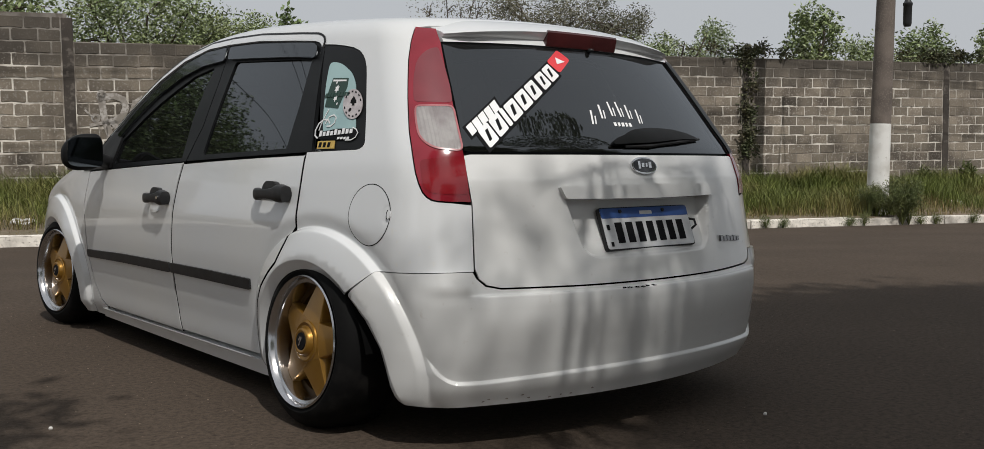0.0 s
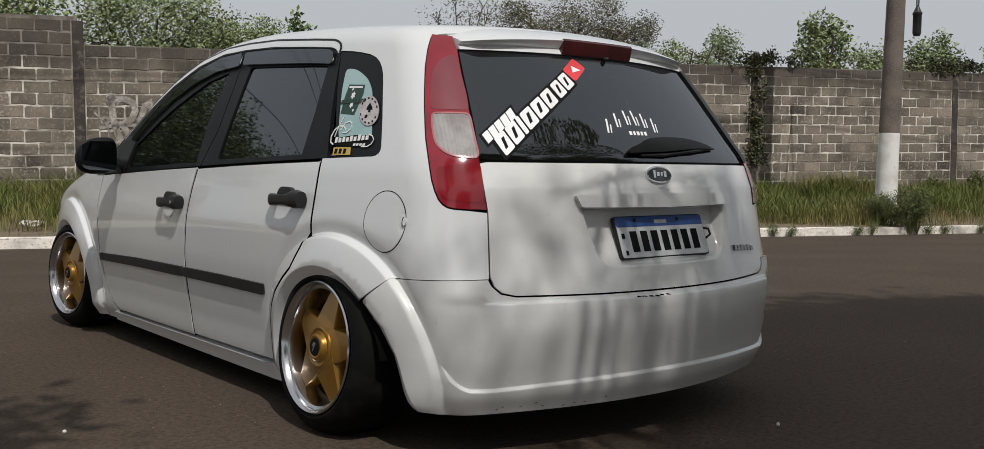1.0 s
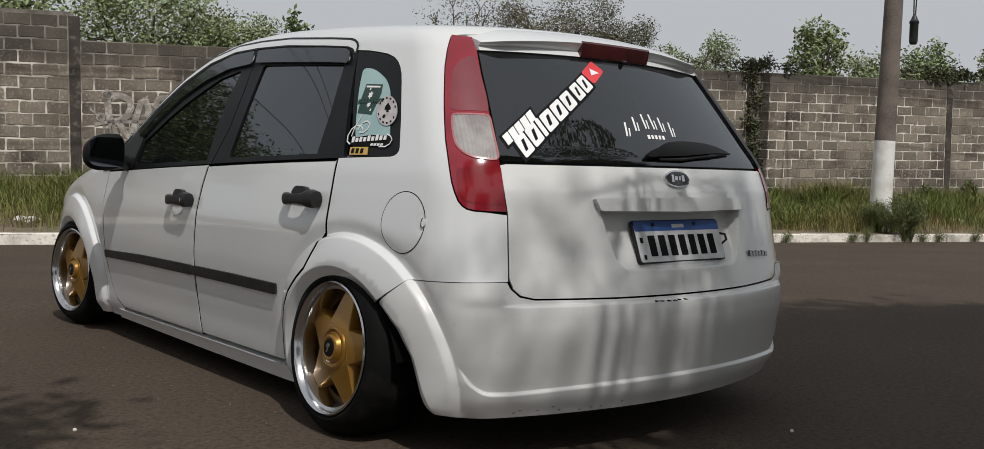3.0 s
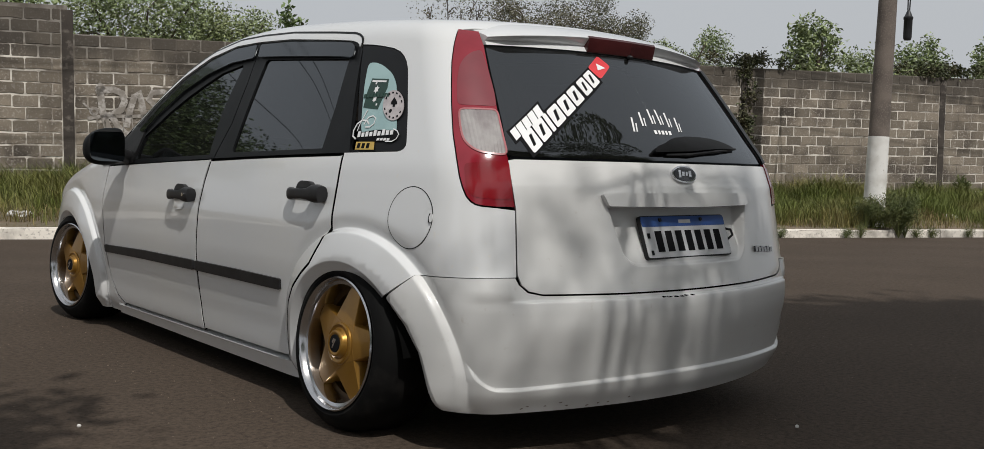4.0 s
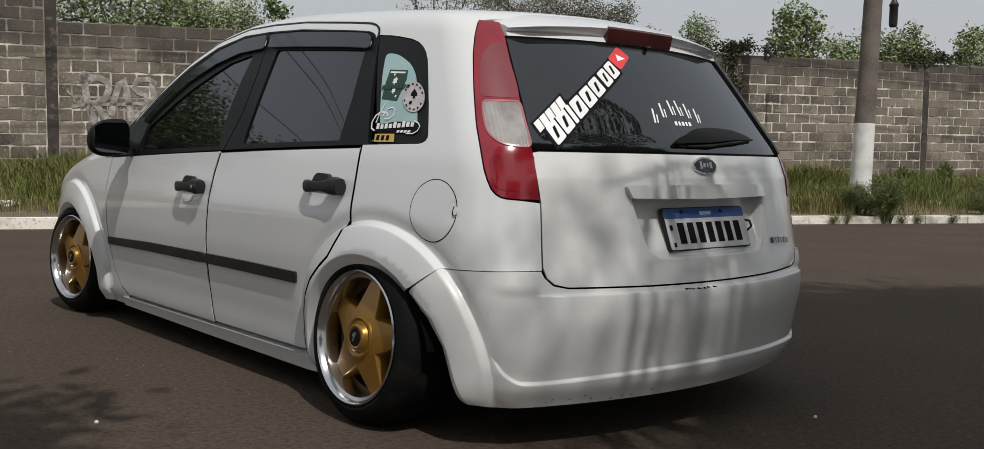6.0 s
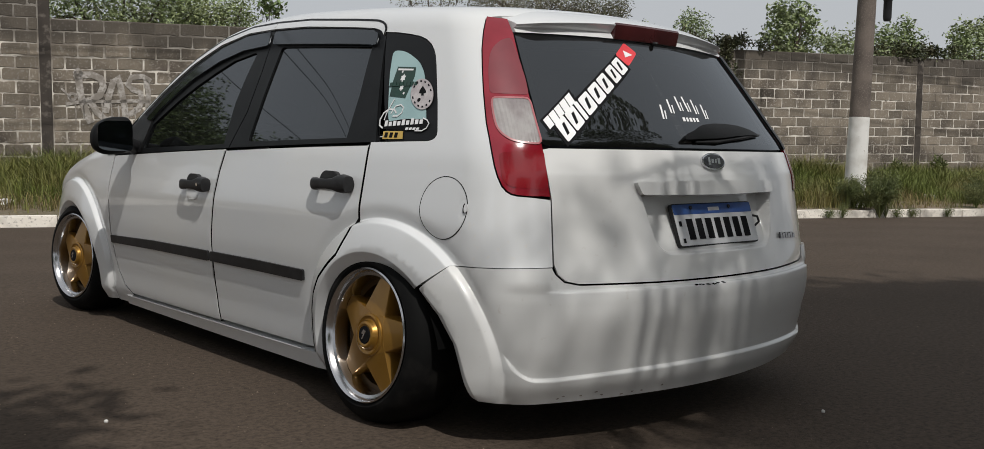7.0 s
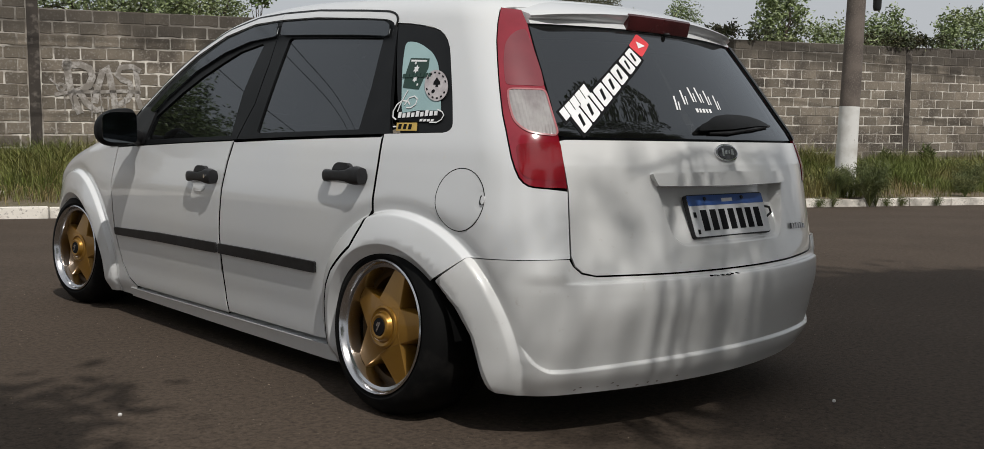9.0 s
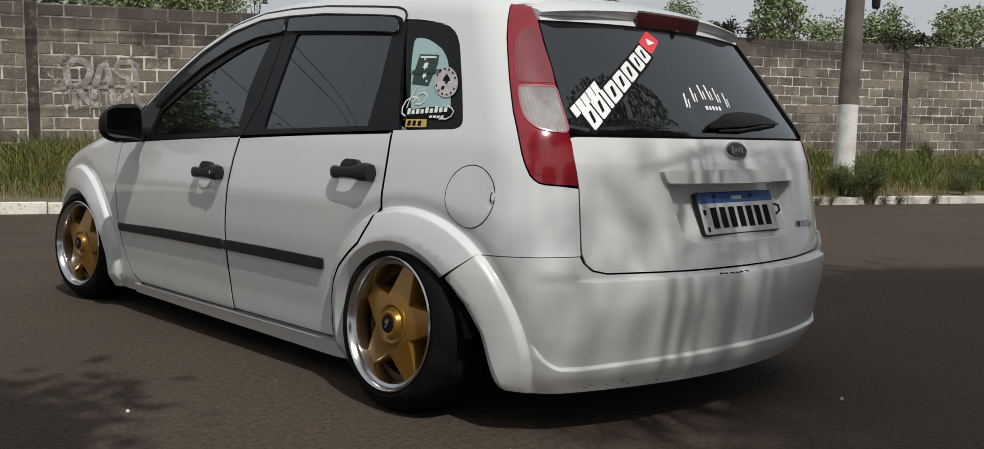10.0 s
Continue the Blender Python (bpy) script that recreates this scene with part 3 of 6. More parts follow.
for y, z in ((11.25, 6.7), (11.2, 7.95), (11.0, 8.1)):
    bm = bmesh.new()
    pts = [STREET @ Vector((11.0 + d, y, z - 0.9 * (1 - ((d + 18) / 18 if d < 0 else (d - 18) / 18) ** 2))) for d in np.linspace(-36, 36, 49)]
    tube(bm, pts, 0.009, 6)
    tagged(part("overhead_cable", bm, CABLE, None, "thin black overhead cable slung along the street"), category="cable", group="overhead cables")


# ---- plants ----
def leaves(rng, spots, size, spread, per, width=0.24, droop=0.3):
    """Folded leaves scattered in clumps about spots."""
    v, f = [], []
    for s in spots:
        for _ in range(per):
            d = Vector((rng.gauss(0, 1), rng.gauss(0, 1), rng.gauss(0, 1)))
            d *= min(1.0, 1.7 / d.length)
            p = Vector(s) + d * spread * 0.5
            out = Vector((rng.uniform(-1, 1), rng.uniform(-1, 1), rng.uniform(-droop - 0.4, 0.8))).normalized()
            side = out.cross(Vector((rng.uniform(-1, 1), rng.uniform(-1, 1), rng.uniform(0.2, 1)))).normalized()
            up = out.cross(side)
            w = size * rng.uniform(0.6, 1.3)
            k = len(v)
            v += [p, p + out * w * 0.5 + side * w * width + up * w * 0.08, p + out * w, p + out * w * 0.5 - side * w * width + up * w * 0.08]
            f += [(k, k + 1, k + 2), (k, k + 2, k + 3)]
    return v, f


def tree(name, at, trunk_h, crown, material, label, seed, size=0.11, clumps=120, per=40, spread=0.5, lean=(0, 0), limbs=7, trunk_r=0.14, hollow=0.35, twigs=0, lumps=(), width=0.24):
    """crown: centre height above the foot and three radii. lumps: further (x, y, z, radii, share) of a crown, from its foot."""
    rng = random.Random(seed)
    at = Vector(at)
    root = thing(name, at, label, "tree")
    bm = bmesh.new()
    cz, rx, ry, rz = crown
    fork = at + Vector((lean[0] * 0.5, lean[1] * 0.5, trunk_h))
    tube(bm, [at - Vector((0, 0, 0.2)), at + Vector((0.04, 0.02, trunk_h * 0.4)), fork], [trunk_r * 1.3, trunk_r, trunk_r * 0.75], 10)
    centre = at + Vector((lean[0], lean[1], cz))
    part("trunk", bm, BARK, root, "rough brown trunk", True)
    tips = []
    for k in range(limbs):
        a = 2 * math.pi * (k + rng.uniform(-0.3, 0.3)) / limbs
        e = centre + Vector((rx * 0.75 * math.cos(a), ry * 0.75 * math.sin(a), rz * rng.uniform(-0.3, 0.7)))
        mid = fork.lerp(e, 0.5) + Vector((0, 0, 0.15 * rz))
        bm = bmesh.new()
        tube(bm, [fork, mid, e], [trunk_r * 0.55, trunk_r * 0.3, trunk_r * 0.08], 6)
        tips += [mid, e]
        for _ in range(3 + twigs):
            q = mid.lerp(e, rng.uniform(0.1, 1.0))
            w = q + Vector((rng.uniform(-1, 1) * rx, rng.uniform(-1, 1) * ry, rng.uniform(-0.2, 1) * rz)) * 0.4
            tube(bm, [q, q.lerp(w, 0.5) + Vector((0, 0, 0.05)), w], [trunk_r * 0.16, trunk_r * 0.1, trunk_r * 0.04], 5)
            tips.append(w)
        part("limb", bm, BARK, root, smooth_faces=True)
    spots = [] if lumps else list(tips)
    for x, y, z, ax, ay, az, share in lumps:
        heart = at + Vector((x, y, z))
        bm = bmesh.new()
        tube(bm, [fork, fork.lerp(heart, 0.55) + Vector((0, 0, 0.1)), heart], [trunk_r * 0.5, trunk_r * 0.3, trunk_r * 0.1], 6)
        part("limb", bm, BARK, root, smooth_faces=True)
        for _ in range(int(clumps * share)):
            d = Vector((rng.gauss(0, 1), rng.gauss(0, 1), rng.gauss(0, 1))).normalized() * rng.uniform(hollow, 1.0) ** 0.5
            bulge = 1 + 0.3 * noise.noise(d * 2.3 + Vector((seed + x, 0, 0)))
            spots.append(heart + Vector((d.x * ax, d.y * ay, d.z * az)) * bulge)
    while not lumps and len(spots) < clumps:
        d = Vector((rng.gauss(0, 1), rng.gauss(0, 1), rng.gauss(0, 1))).normalized() * rng.uniform(hollow, 1.0) ** 0.6
        bulge = 1 + 0.28 * noise.noise(d * 2.1 + Vector((seed, 0, 0)))
        spots.append(centre + Vector((d.x * rx, d.y * ry, d.z * rz)) * bulge)
    v, f = leaves(rng, spots, size, spread, per, width)
    link("crown", v, f, material, root, "uneven green crown of small leaves")
    return root


def shade_twigs(root):
    """A low bough from the crown's edge with many narrow twigs that hang straight down. Unseen; added to streak the
    car's rear with shade.
    """
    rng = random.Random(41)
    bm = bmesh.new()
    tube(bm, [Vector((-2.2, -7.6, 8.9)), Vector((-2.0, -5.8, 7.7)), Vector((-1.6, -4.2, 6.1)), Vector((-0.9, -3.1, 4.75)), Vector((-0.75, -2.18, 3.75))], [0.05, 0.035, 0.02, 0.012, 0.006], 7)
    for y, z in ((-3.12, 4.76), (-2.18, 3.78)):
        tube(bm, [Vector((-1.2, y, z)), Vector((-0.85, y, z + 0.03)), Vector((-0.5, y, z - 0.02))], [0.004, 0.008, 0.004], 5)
    v, f = [], []

    def leaf(p, out, side, w):
        i = len(v)
        v.extend([p, p + out * w * 0.5 + side, p + out * w, p + out * w * 0.5 - side])
        f.extend([(i, i + 1, i + 2), (i, i + 2, i + 3)])

    def twig(top, length):
        q = Vector((top.x * 0.5 - 0.5, top.y - 0.35, top.z + 0.55))
        tube(bm, [q, q.lerp(top, 0.6) + Vector((0, 0, 0.08)), top], [0.004, 0.003, 0.002], 4)
        sway = rng.uniform(-0.06, 0.06)
        tube(bm, [top, top + Vector((sway * 0.3, 0, -length * 0.5)), top + Vector((sway, 0, -length))], [0.005, 0.004, 0.002], 4)
        for j in range(int(length * 46)):
            b = rng.uniform(0, 6.283)
            out = Vector((math.cos(b) * 0.22, math.sin(b) * 0.22, -1)).normalized()
            side = Vector((-math.sin(b), math.cos(b), 0)) * rng.uniform(0.007, 0.012)
            leaf(top + Vector((sway * (j / (length * 46)) ** 2, 0, -j / 46)), out, side, rng.uniform(0.07, 0.13))

    # sprays of twigs, set up-sun of bumper and tailgate for their shade streaks: where each hangs across the street,
    # how many, their upper end and length
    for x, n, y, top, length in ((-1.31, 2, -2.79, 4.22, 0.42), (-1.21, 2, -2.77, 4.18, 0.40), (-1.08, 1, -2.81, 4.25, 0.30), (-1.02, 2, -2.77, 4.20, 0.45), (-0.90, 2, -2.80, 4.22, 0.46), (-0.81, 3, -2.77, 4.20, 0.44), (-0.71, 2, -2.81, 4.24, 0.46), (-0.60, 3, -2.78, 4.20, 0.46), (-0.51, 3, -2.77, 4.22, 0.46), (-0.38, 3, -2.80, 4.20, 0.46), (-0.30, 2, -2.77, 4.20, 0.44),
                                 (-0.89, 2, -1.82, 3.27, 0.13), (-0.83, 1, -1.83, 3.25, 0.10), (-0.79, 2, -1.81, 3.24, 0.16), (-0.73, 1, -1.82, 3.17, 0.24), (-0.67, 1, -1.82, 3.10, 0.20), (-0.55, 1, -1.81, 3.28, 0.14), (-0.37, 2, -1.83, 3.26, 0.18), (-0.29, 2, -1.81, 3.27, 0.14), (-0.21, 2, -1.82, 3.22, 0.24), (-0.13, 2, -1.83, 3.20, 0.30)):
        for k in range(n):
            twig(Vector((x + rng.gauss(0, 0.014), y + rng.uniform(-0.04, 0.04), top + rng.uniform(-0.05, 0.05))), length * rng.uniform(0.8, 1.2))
    # thin leaves at the crown's outer edge, added to filter the sun evenly over the car's rear
    tube(bm, [Vector((-2.0, -8.2, 9.2)), Vector((-2.1, -7.3, 9.3)), Vector((-2.4, -6.5, 9.2))], [0.03, 0.02, 0.006], 6)
    for k in range(1500):
        b, e = rng.uniform(0, 6.283), (k * 0.618034 % 1) ** 0.70
        p = Vector((-2.98 + 1.78 * e, -7.12 + 1.02 * (k / 1500) ** 1.25, 9.2 + rng.uniform(-0.05, 0.05)))
        leaf(p, Vector((math.cos(b), math.sin(b), rng.uniform(-0.8, 0.3))).normalized(), Vector((-math.sin(b), math.cos(b), 0)) * 0.018, rng.uniform(0.06, 0.11))
    # a lower bough, thick with leaves, beside the car's rear corner; unseen, added to mirror as foliage in the rear
    # glass
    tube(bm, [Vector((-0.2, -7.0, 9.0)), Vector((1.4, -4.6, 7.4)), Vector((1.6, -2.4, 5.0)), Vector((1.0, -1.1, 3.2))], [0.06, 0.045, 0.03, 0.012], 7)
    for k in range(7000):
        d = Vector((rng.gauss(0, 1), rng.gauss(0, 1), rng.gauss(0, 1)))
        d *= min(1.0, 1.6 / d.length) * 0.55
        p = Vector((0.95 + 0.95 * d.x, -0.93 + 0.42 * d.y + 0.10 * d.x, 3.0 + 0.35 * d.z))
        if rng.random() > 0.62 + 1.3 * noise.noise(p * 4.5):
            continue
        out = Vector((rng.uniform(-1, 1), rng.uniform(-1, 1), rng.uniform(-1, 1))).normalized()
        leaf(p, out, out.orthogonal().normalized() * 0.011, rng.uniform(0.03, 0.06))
    part("shade_bough", bm, BARK, root, "unseen thin boughs with drooping twigs, added to shade the car's rear", True)
    link("hanging_leaves", v, f, LEAF, root, "unseen narrow leaves, added to shade the car's rear and mirror in its glass")


def street(x, y, z=0.0):
    return STREET @ Vector((x, y, z))


# behind the wall
tree("tree", street(-1.0, 17.2, 0), 1.6, (3.2, 1.35, 1.2, 1.0), LEAF_PALE, "dense green tree rising behind the block wall", 11, clumps=150, per=87, spread=0.38, size=0.076)
tree("tree", street(0.72, 18.0, 0), 1.5, (2.8, 1.02, 1.0, 0.9), LEAF_PALE, "small bushy green tree behind the block wall", 12, clumps=150, per=87, spread=0.34, size=0.072)
tree("tree", street(1.86, 17.8, 0), 2.4, (3.3, 0.2, 0.2, 0.3), LEAF, "thin leafy sapling top behind the wall", 23, clumps=26, per=9, spread=0.16, size=0.13, trunk_r=0.03, limbs=3, lumps=[(-0.08, 0, 3.55, 0.05, 0.05, 0.28, 0.4), (0.12, 0, 3.42, 0.16, 0.1, 0.16, 0.6)])
tree("tree", street(-4.4, 17.6, 0), 1.8, (3.3, 2.0, 1.5, 1.2), LEAF_PALE, "dense green tree behind the taller wall bay", 13, clumps=200, per=70, spread=0.56)
tree("tree", street(-12.2, 18.2, 0), 3.2, (6.3, 3.2, 2.2, 2.2), LEAF, "broad dense green tree behind the wall", 14, clumps=420, per=60, spread=0.6, size=0.15)
tree("tree", street(-16, 19, 0), 3.0, (5.7, 3.2, 2.4, 2.0), LEAF, "broad dense green tree behind the wall", 15, clumps=420, per=60, spread=0.7, size=0.16)
tree("tree", street(8.2, 18.6, 0), 2.2, (3.75, 2.3, 1.4, 1.25), LEAF_DRY, "thin half-bare tree with sparse greyish leaves", 16, clumps=150, per=210, spread=0.34, size=0.054, twigs=6)
tree("tree", street(5.5, 18.4, 0), 2.2, (3.9, 0.8, 0.7, 0.9), LEAF_DRY, "bare twiggy sapling with few leaves", 17, clumps=34, per=24, spread=0.39, size=0.058, twigs=6, trunk_r=0.07)
tree("tree", street(10.7, 18.0, 0), 1.6, (3.1, 1.25, 1.1, 0.85), LEAF_PALE, "rounded green tree with an uneven top behind the wall", 18, clumps=190, per=87, spread=0.29, size=0.068, lumps=[(-0.75, 0, 2.78, 0.6, 0.6, 0.85, 0.3), (0.1, 0, 2.98, 0.6, 0.6, 0.75, 0.35), (1.0, -0.5, 3.03, 0.50, 0.5, 1.05, 0.35)])
tree("tree", street(14.5, 17.8, 0), 1.8, (3.4, 0.7, 0.6, 0.8), LEAF_PALE, "large-leaved green tree with two spiky tops above the wall", 19, clumps=125, per=35, spread=0.27, size=0.108, width=0.27, hollow=0.15, twigs=2, lumps=[(-0.28, 0, 3.72, 0.36, 0.36, 0.85, 0.3), (0.42, -0.1, 3.67, 0.42, 0.42, 0.90, 0.36), (0.0, -0.1, 2.92, 0.85, 0.6, 0.6, 0.34)])
tree("tree", street(16.1, 18.0, 0), 1.5, (3.0, 0.7, 0.6, 0.6), LEAF_PALE, "low green shrub tree above the wall", 20, clumps=80, per=52, spread=0.29, size=0.086, lumps=[(-0.3, -0.2, 3.20, 0.55, 0.5, 0.58, 0.5), (0.45, -0.2, 3.25, 0.50, 0.5, 0.62, 0.5)])
tree("tree", street(18.1, 17.9, 0), 1.6, (3.2, 0.8, 0.6, 0.7), LEAF_PALE, "green shrub tree beside the pole above the wall", 21, clumps=100, per=38, spread=0.28, size=0.101, width=0.27, lumps=[(-0.75, -0.1, 3.35, 0.42, 0.4, 0.68, 0.3), (-0.05, -0.1, 3.45, 0.52, 0.5, 0.85, 0.4), (0.55, -0.2, 3.25, 0.40, 0.4, 0.78, 0.3)])
tree("tree", street(20.9, 17.9, 0), 1.6, (3.4, 1.0, 0.7, 0.8), LEAF_PALE, "leafy green shrub tree above the wall", 22, clumps=120, per=42, spread=0.29, size=0.101, width=0.27, lumps=[(-1.3, -0.1, 3.25, 0.25, 0.3, 0.75, 0.1), (-0.75, -0.1, 3.50, 0.45, 0.4, 0.80, 0.3), (0.15, -0.1, 3.70, 0.60, 0.5, 0.95, 0.35), (1.1, -0.2, 3.75, 0.55, 0.5, 0.9, 0.25)])
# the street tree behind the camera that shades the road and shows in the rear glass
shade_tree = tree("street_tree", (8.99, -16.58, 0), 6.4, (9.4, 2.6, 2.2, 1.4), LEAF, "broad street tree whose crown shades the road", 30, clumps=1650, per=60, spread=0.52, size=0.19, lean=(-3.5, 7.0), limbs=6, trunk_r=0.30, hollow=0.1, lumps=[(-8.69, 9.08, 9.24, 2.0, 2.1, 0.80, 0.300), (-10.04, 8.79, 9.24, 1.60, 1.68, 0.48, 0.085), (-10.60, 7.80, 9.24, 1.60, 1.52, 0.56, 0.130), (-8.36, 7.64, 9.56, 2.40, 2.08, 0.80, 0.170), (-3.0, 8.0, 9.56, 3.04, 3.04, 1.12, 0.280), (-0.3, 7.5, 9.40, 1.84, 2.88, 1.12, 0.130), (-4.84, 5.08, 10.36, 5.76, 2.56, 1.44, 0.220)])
tree("street_tree", (-8.54, -6.26, 0), 3.0, (5.6, 0.95, 0.65, 0.5), LEAF, "street tree that throws a patch of shade beside the car", 31, clumps=60, per=34, spread=0.45, size=0.15, lean=(4.75, 3.3), limbs=6, trunk_r=0.18, hollow=0.1)
shade_twigs(shade_tree)
# unseen trees along the other side of the street and behind, added to cut the sky light on the car
for x, y, h, seed in ((-12.5, 1.0, 4.6, 32), (-13.5, 6.5, 5.0, 33), (-12.8, -7.5, 4.4, 34), (-6.5, -13.5, 4.6, 35), (1.5, -12.5, 4.6, 36), (8.5, -9.0, 4.4, 37), (13.0, -6.5, 4.2, 38)):
    tree("street_tree", (x, y, 0), 2.4, (h, 2.9, 2.9, 2.5), LEAF, "unseen leafy green street tree, added to block low sky light", seed, clumps=260, per=40, spread=0.8, size=0.22, trunk_r=0.2)


# creeper on the wall's top and posts
rng = random.Random(8)
spots = [WALL @ Vector((10.78 + rng.gauss(0, 0.09), -0.05, rng.uniform(0.7, 2.85))) for _ in range(64)]
spots += [WALL @ Vector((10.9 + rng.gauss(0, 0.55), 0.02, 2.78 + abs(rng.gauss(0, 0.08)))) for _ in range(46)]
spots += [WALL @ Vector((16.0 + rng.gauss(0, 0.6), 0.02, 2.76 + abs(rng.gauss(0, 0.12)))) for _ in range(60)]
v, f = leaves(rng, spots, 0.08, 0.14, 26)
tagged(link("creeper", v, f, CREEPER), "dark green creeper hanging over the wall and its post", "creeper", kind="stuff")

# tall grass on the verge, short and dry along the front and in a worn patch
rng = random.Random(3)
green, dry = ([], []), ([], [])
for _ in range(170000):
    x, y = rng.uniform(-5.5, 18.5), rng.uniform(10.85, 14.95)
    dens = noise.noise((x * 0.55, y * 0.8, 3.0)) + 0.25 * (y - 12.0)
    if rng.random() > 0.55 + 0.6 * dens:
        continue
    h = rng.uniform(0.16, 0.42) * (0.85 + 0.35 * (y - 11.0) / 2) * (1.0 + 0.5 * noise.noise((x * 0.8, y * 0.8, 9.0)))
    worn = 1.75 * smooth(x, 11.5, 11.9) * (1 - smooth(x, 13.0, 13.5)) + 0.55 * (1 - smooth(x, 0.5, 2.0))
    round_pole = 9.9 < x < 11.3 and y < 11.6
    if round_pole:
        h *= 1.35
    is_dry = not round_pole and y < 11.45 + worn + 0.35 * noise.noise((x * 1.1, 2.0, 7.0))
    if is_dry:
        h *= 0.6
    if y < 11.45 and not round_pole:
        if rng.random() > 0.25 + 0.9 * noise.noise((x * 1.3, y * 2.0, 5.0)):
            continue
        h *= 0.8
    a = rng.uniform(0, 6.283)
    d = Vector((math.cos(a), math.sin(a), 0))
    s = Vector((-d.y, d.x, 0)) * rng.uniform(0.0025, 0.006)
    p = Vector((x, y, float(verge_z(y)) - 0.02))
    q = p + d * h * 0.25 + Vector((0, 0, h * 0.7))
    r = p + d * h * rng.uniform(0.5, 0.9) + Vector((0, 0, h * rng.uniform(0.85, 1.15)))
    v, f = dry if is_dry and rng.random() < 0.8 else green
    k = len(v)
    v += [STREET @ w for w in (p - s, p + s, q + s * 0.8, q - s * 0.8, r)]
    f += [(k, k + 1, k + 2, k + 3), (k + 3, k + 2, k + 4)]
tagged(link("grass", *green, GRASS), "tall unkempt green grass along the verge", "grass", kind="stuff")
tagged(link("grass", *dry, GRASS_DRY), "short dry brown grass behind the kerb", "grass", kind="stuff")


def weed(x, y, r, h, seed, n=26, size=0.11, label="dark bushy weed growing at the roadside kerb"):
    rng = random.Random(seed)
    base = STREET @ Vector((x, y, float(verge_z(y) if y > KERB_Y else road_z(y))))
    root = thing("weed", base, label, "weed", "weeds on the verge")
    bm = bmesh.new()
    spots = []
    for k in range(n):
        a = rng.uniform(0, 6.283)
        e = base + Vector((math.cos(a) * r * rng.uniform(0.2, 1), math.sin(a) * r * rng.uniform(0.2, 1), h * rng.uniform(0.35, 1.0)))
        m = base.lerp(e, 0.5) + Vector((0, 0, 0.2 * h))
        tube(bm, [base, m, e], [0.008, 0.006, 0.003], 4)
        spots += [m.lerp(e, t) for t in (0.0, 0.35, 0.7, 1.0)]
    vv, ff = leaves(rng, spots, size * 0.50, 0.10, 17, 0.11, -0.6)
    made = bpy.data.meshes.new("foliage")
    made.from_pydata(vv, [], ff)
    bm.from_mesh(made)
    part("foliage", bm, WEED, root, "narrow dark green leaves")


weed(10.80, 10.55, 0.34, 0.76, 1, 70)
weed(10.36, 10.85, 0.20, 0.50, 3, 26, label="feathery green weed hiding the pole's foot")
weed(10.66, 11.02, 0.24, 0.46, 5, 34, label="feathery green weed hiding the pole's foot")
weed(13.4, 10.9, 0.25, 0.40, 4, 24)
weed(14.1, 11.4, 0.40, 0.6, 6, 34)
weed(15.3, 14.72, 0.26, 0.58, 7, 7, 0.26, "broad-leaved weed growing against the block wall")
weed(16.5, 14.72, 0.26, 0.62, 8, 7, 0.26, "broad-leaved weed growing against the block wall")
weed(-2.2, 13.9, 0.16, 0.42, 9, 8)

# small tufts that grow out of the kerb's foot and joints
for x, h, r in ((8.10, 0.16, 0.10), (8.42, 0.13, 0.09), (9.72, 0.14, 0.08), (10.02, 0.20, 0.12), (10.95, 0.26, 0.16), (11.20, 0.14, 0.10), (11.52, 0.13, 0.07), (12.35, 0.15, 0.10)):
    weed(x, KERB_Y - 0.035, r, h, int(x * 10), 9, 0.06)
# loose grit on the asphalt
rng = random.Random(6)
v, f = [], []
for _ in range(15000):
    p = Vector((rng.uniform(-3.0, 4.5), rng.uniform(-1.6, 4.2), 0.0))
    if rng.random() > 0.45 + noise.noise(p * 1.7):
        continue
    p.z = float(road_z((STREET.inverted() @ p).y)) + 0.0006
    w = rng.uniform(0.0010, 0.0030) * (1.6 if rng.random() < 0.06 else 1.0)
    a = rng.uniform(0, 6.283)
    k = len(v)
    v += [p + Vector((w * rng.uniform(0.7, 1.3) * math.cos(a + t), w * rng.uniform(0.7, 1.3) * math.sin(a + t), 0)) for t in (0, 1.6, 3.1, 4.7)] + [p + Vector((0, 0, w * rng.uniform(0.6, 1.1)))]
    f += [(k, k + 1, k + 4), (k + 1, k + 2, k + 4), (k + 2, k + 3, k + 4), (k + 3, k, k + 4)]
tagged(link("grit", v, f, GRIT), "loose pale brown grit scattered on the asphalt", "grit", kind="stuff")

# small white pebbles on the road
for x, y in ((-1.455, 1.093), (0.394, -0.187)):
    bm = bmesh.new()
    bmesh.ops.create_icosphere(bm, subdivisions=2, radius=0.0062, matrix=pose(x, y, 0.0035))
    for vv in bm.verts:
        vv.co += Vector((noise.noise(vv.co * 90), noise.noise(vv.co * 90 + Vector((3, 0, 0))), 0)) * 0.002
    tagged(part("pebble", bm, WHITEWASH, None, "small white pebble lying on the asphalt", True), category="pebble", group="pebbles on the road")

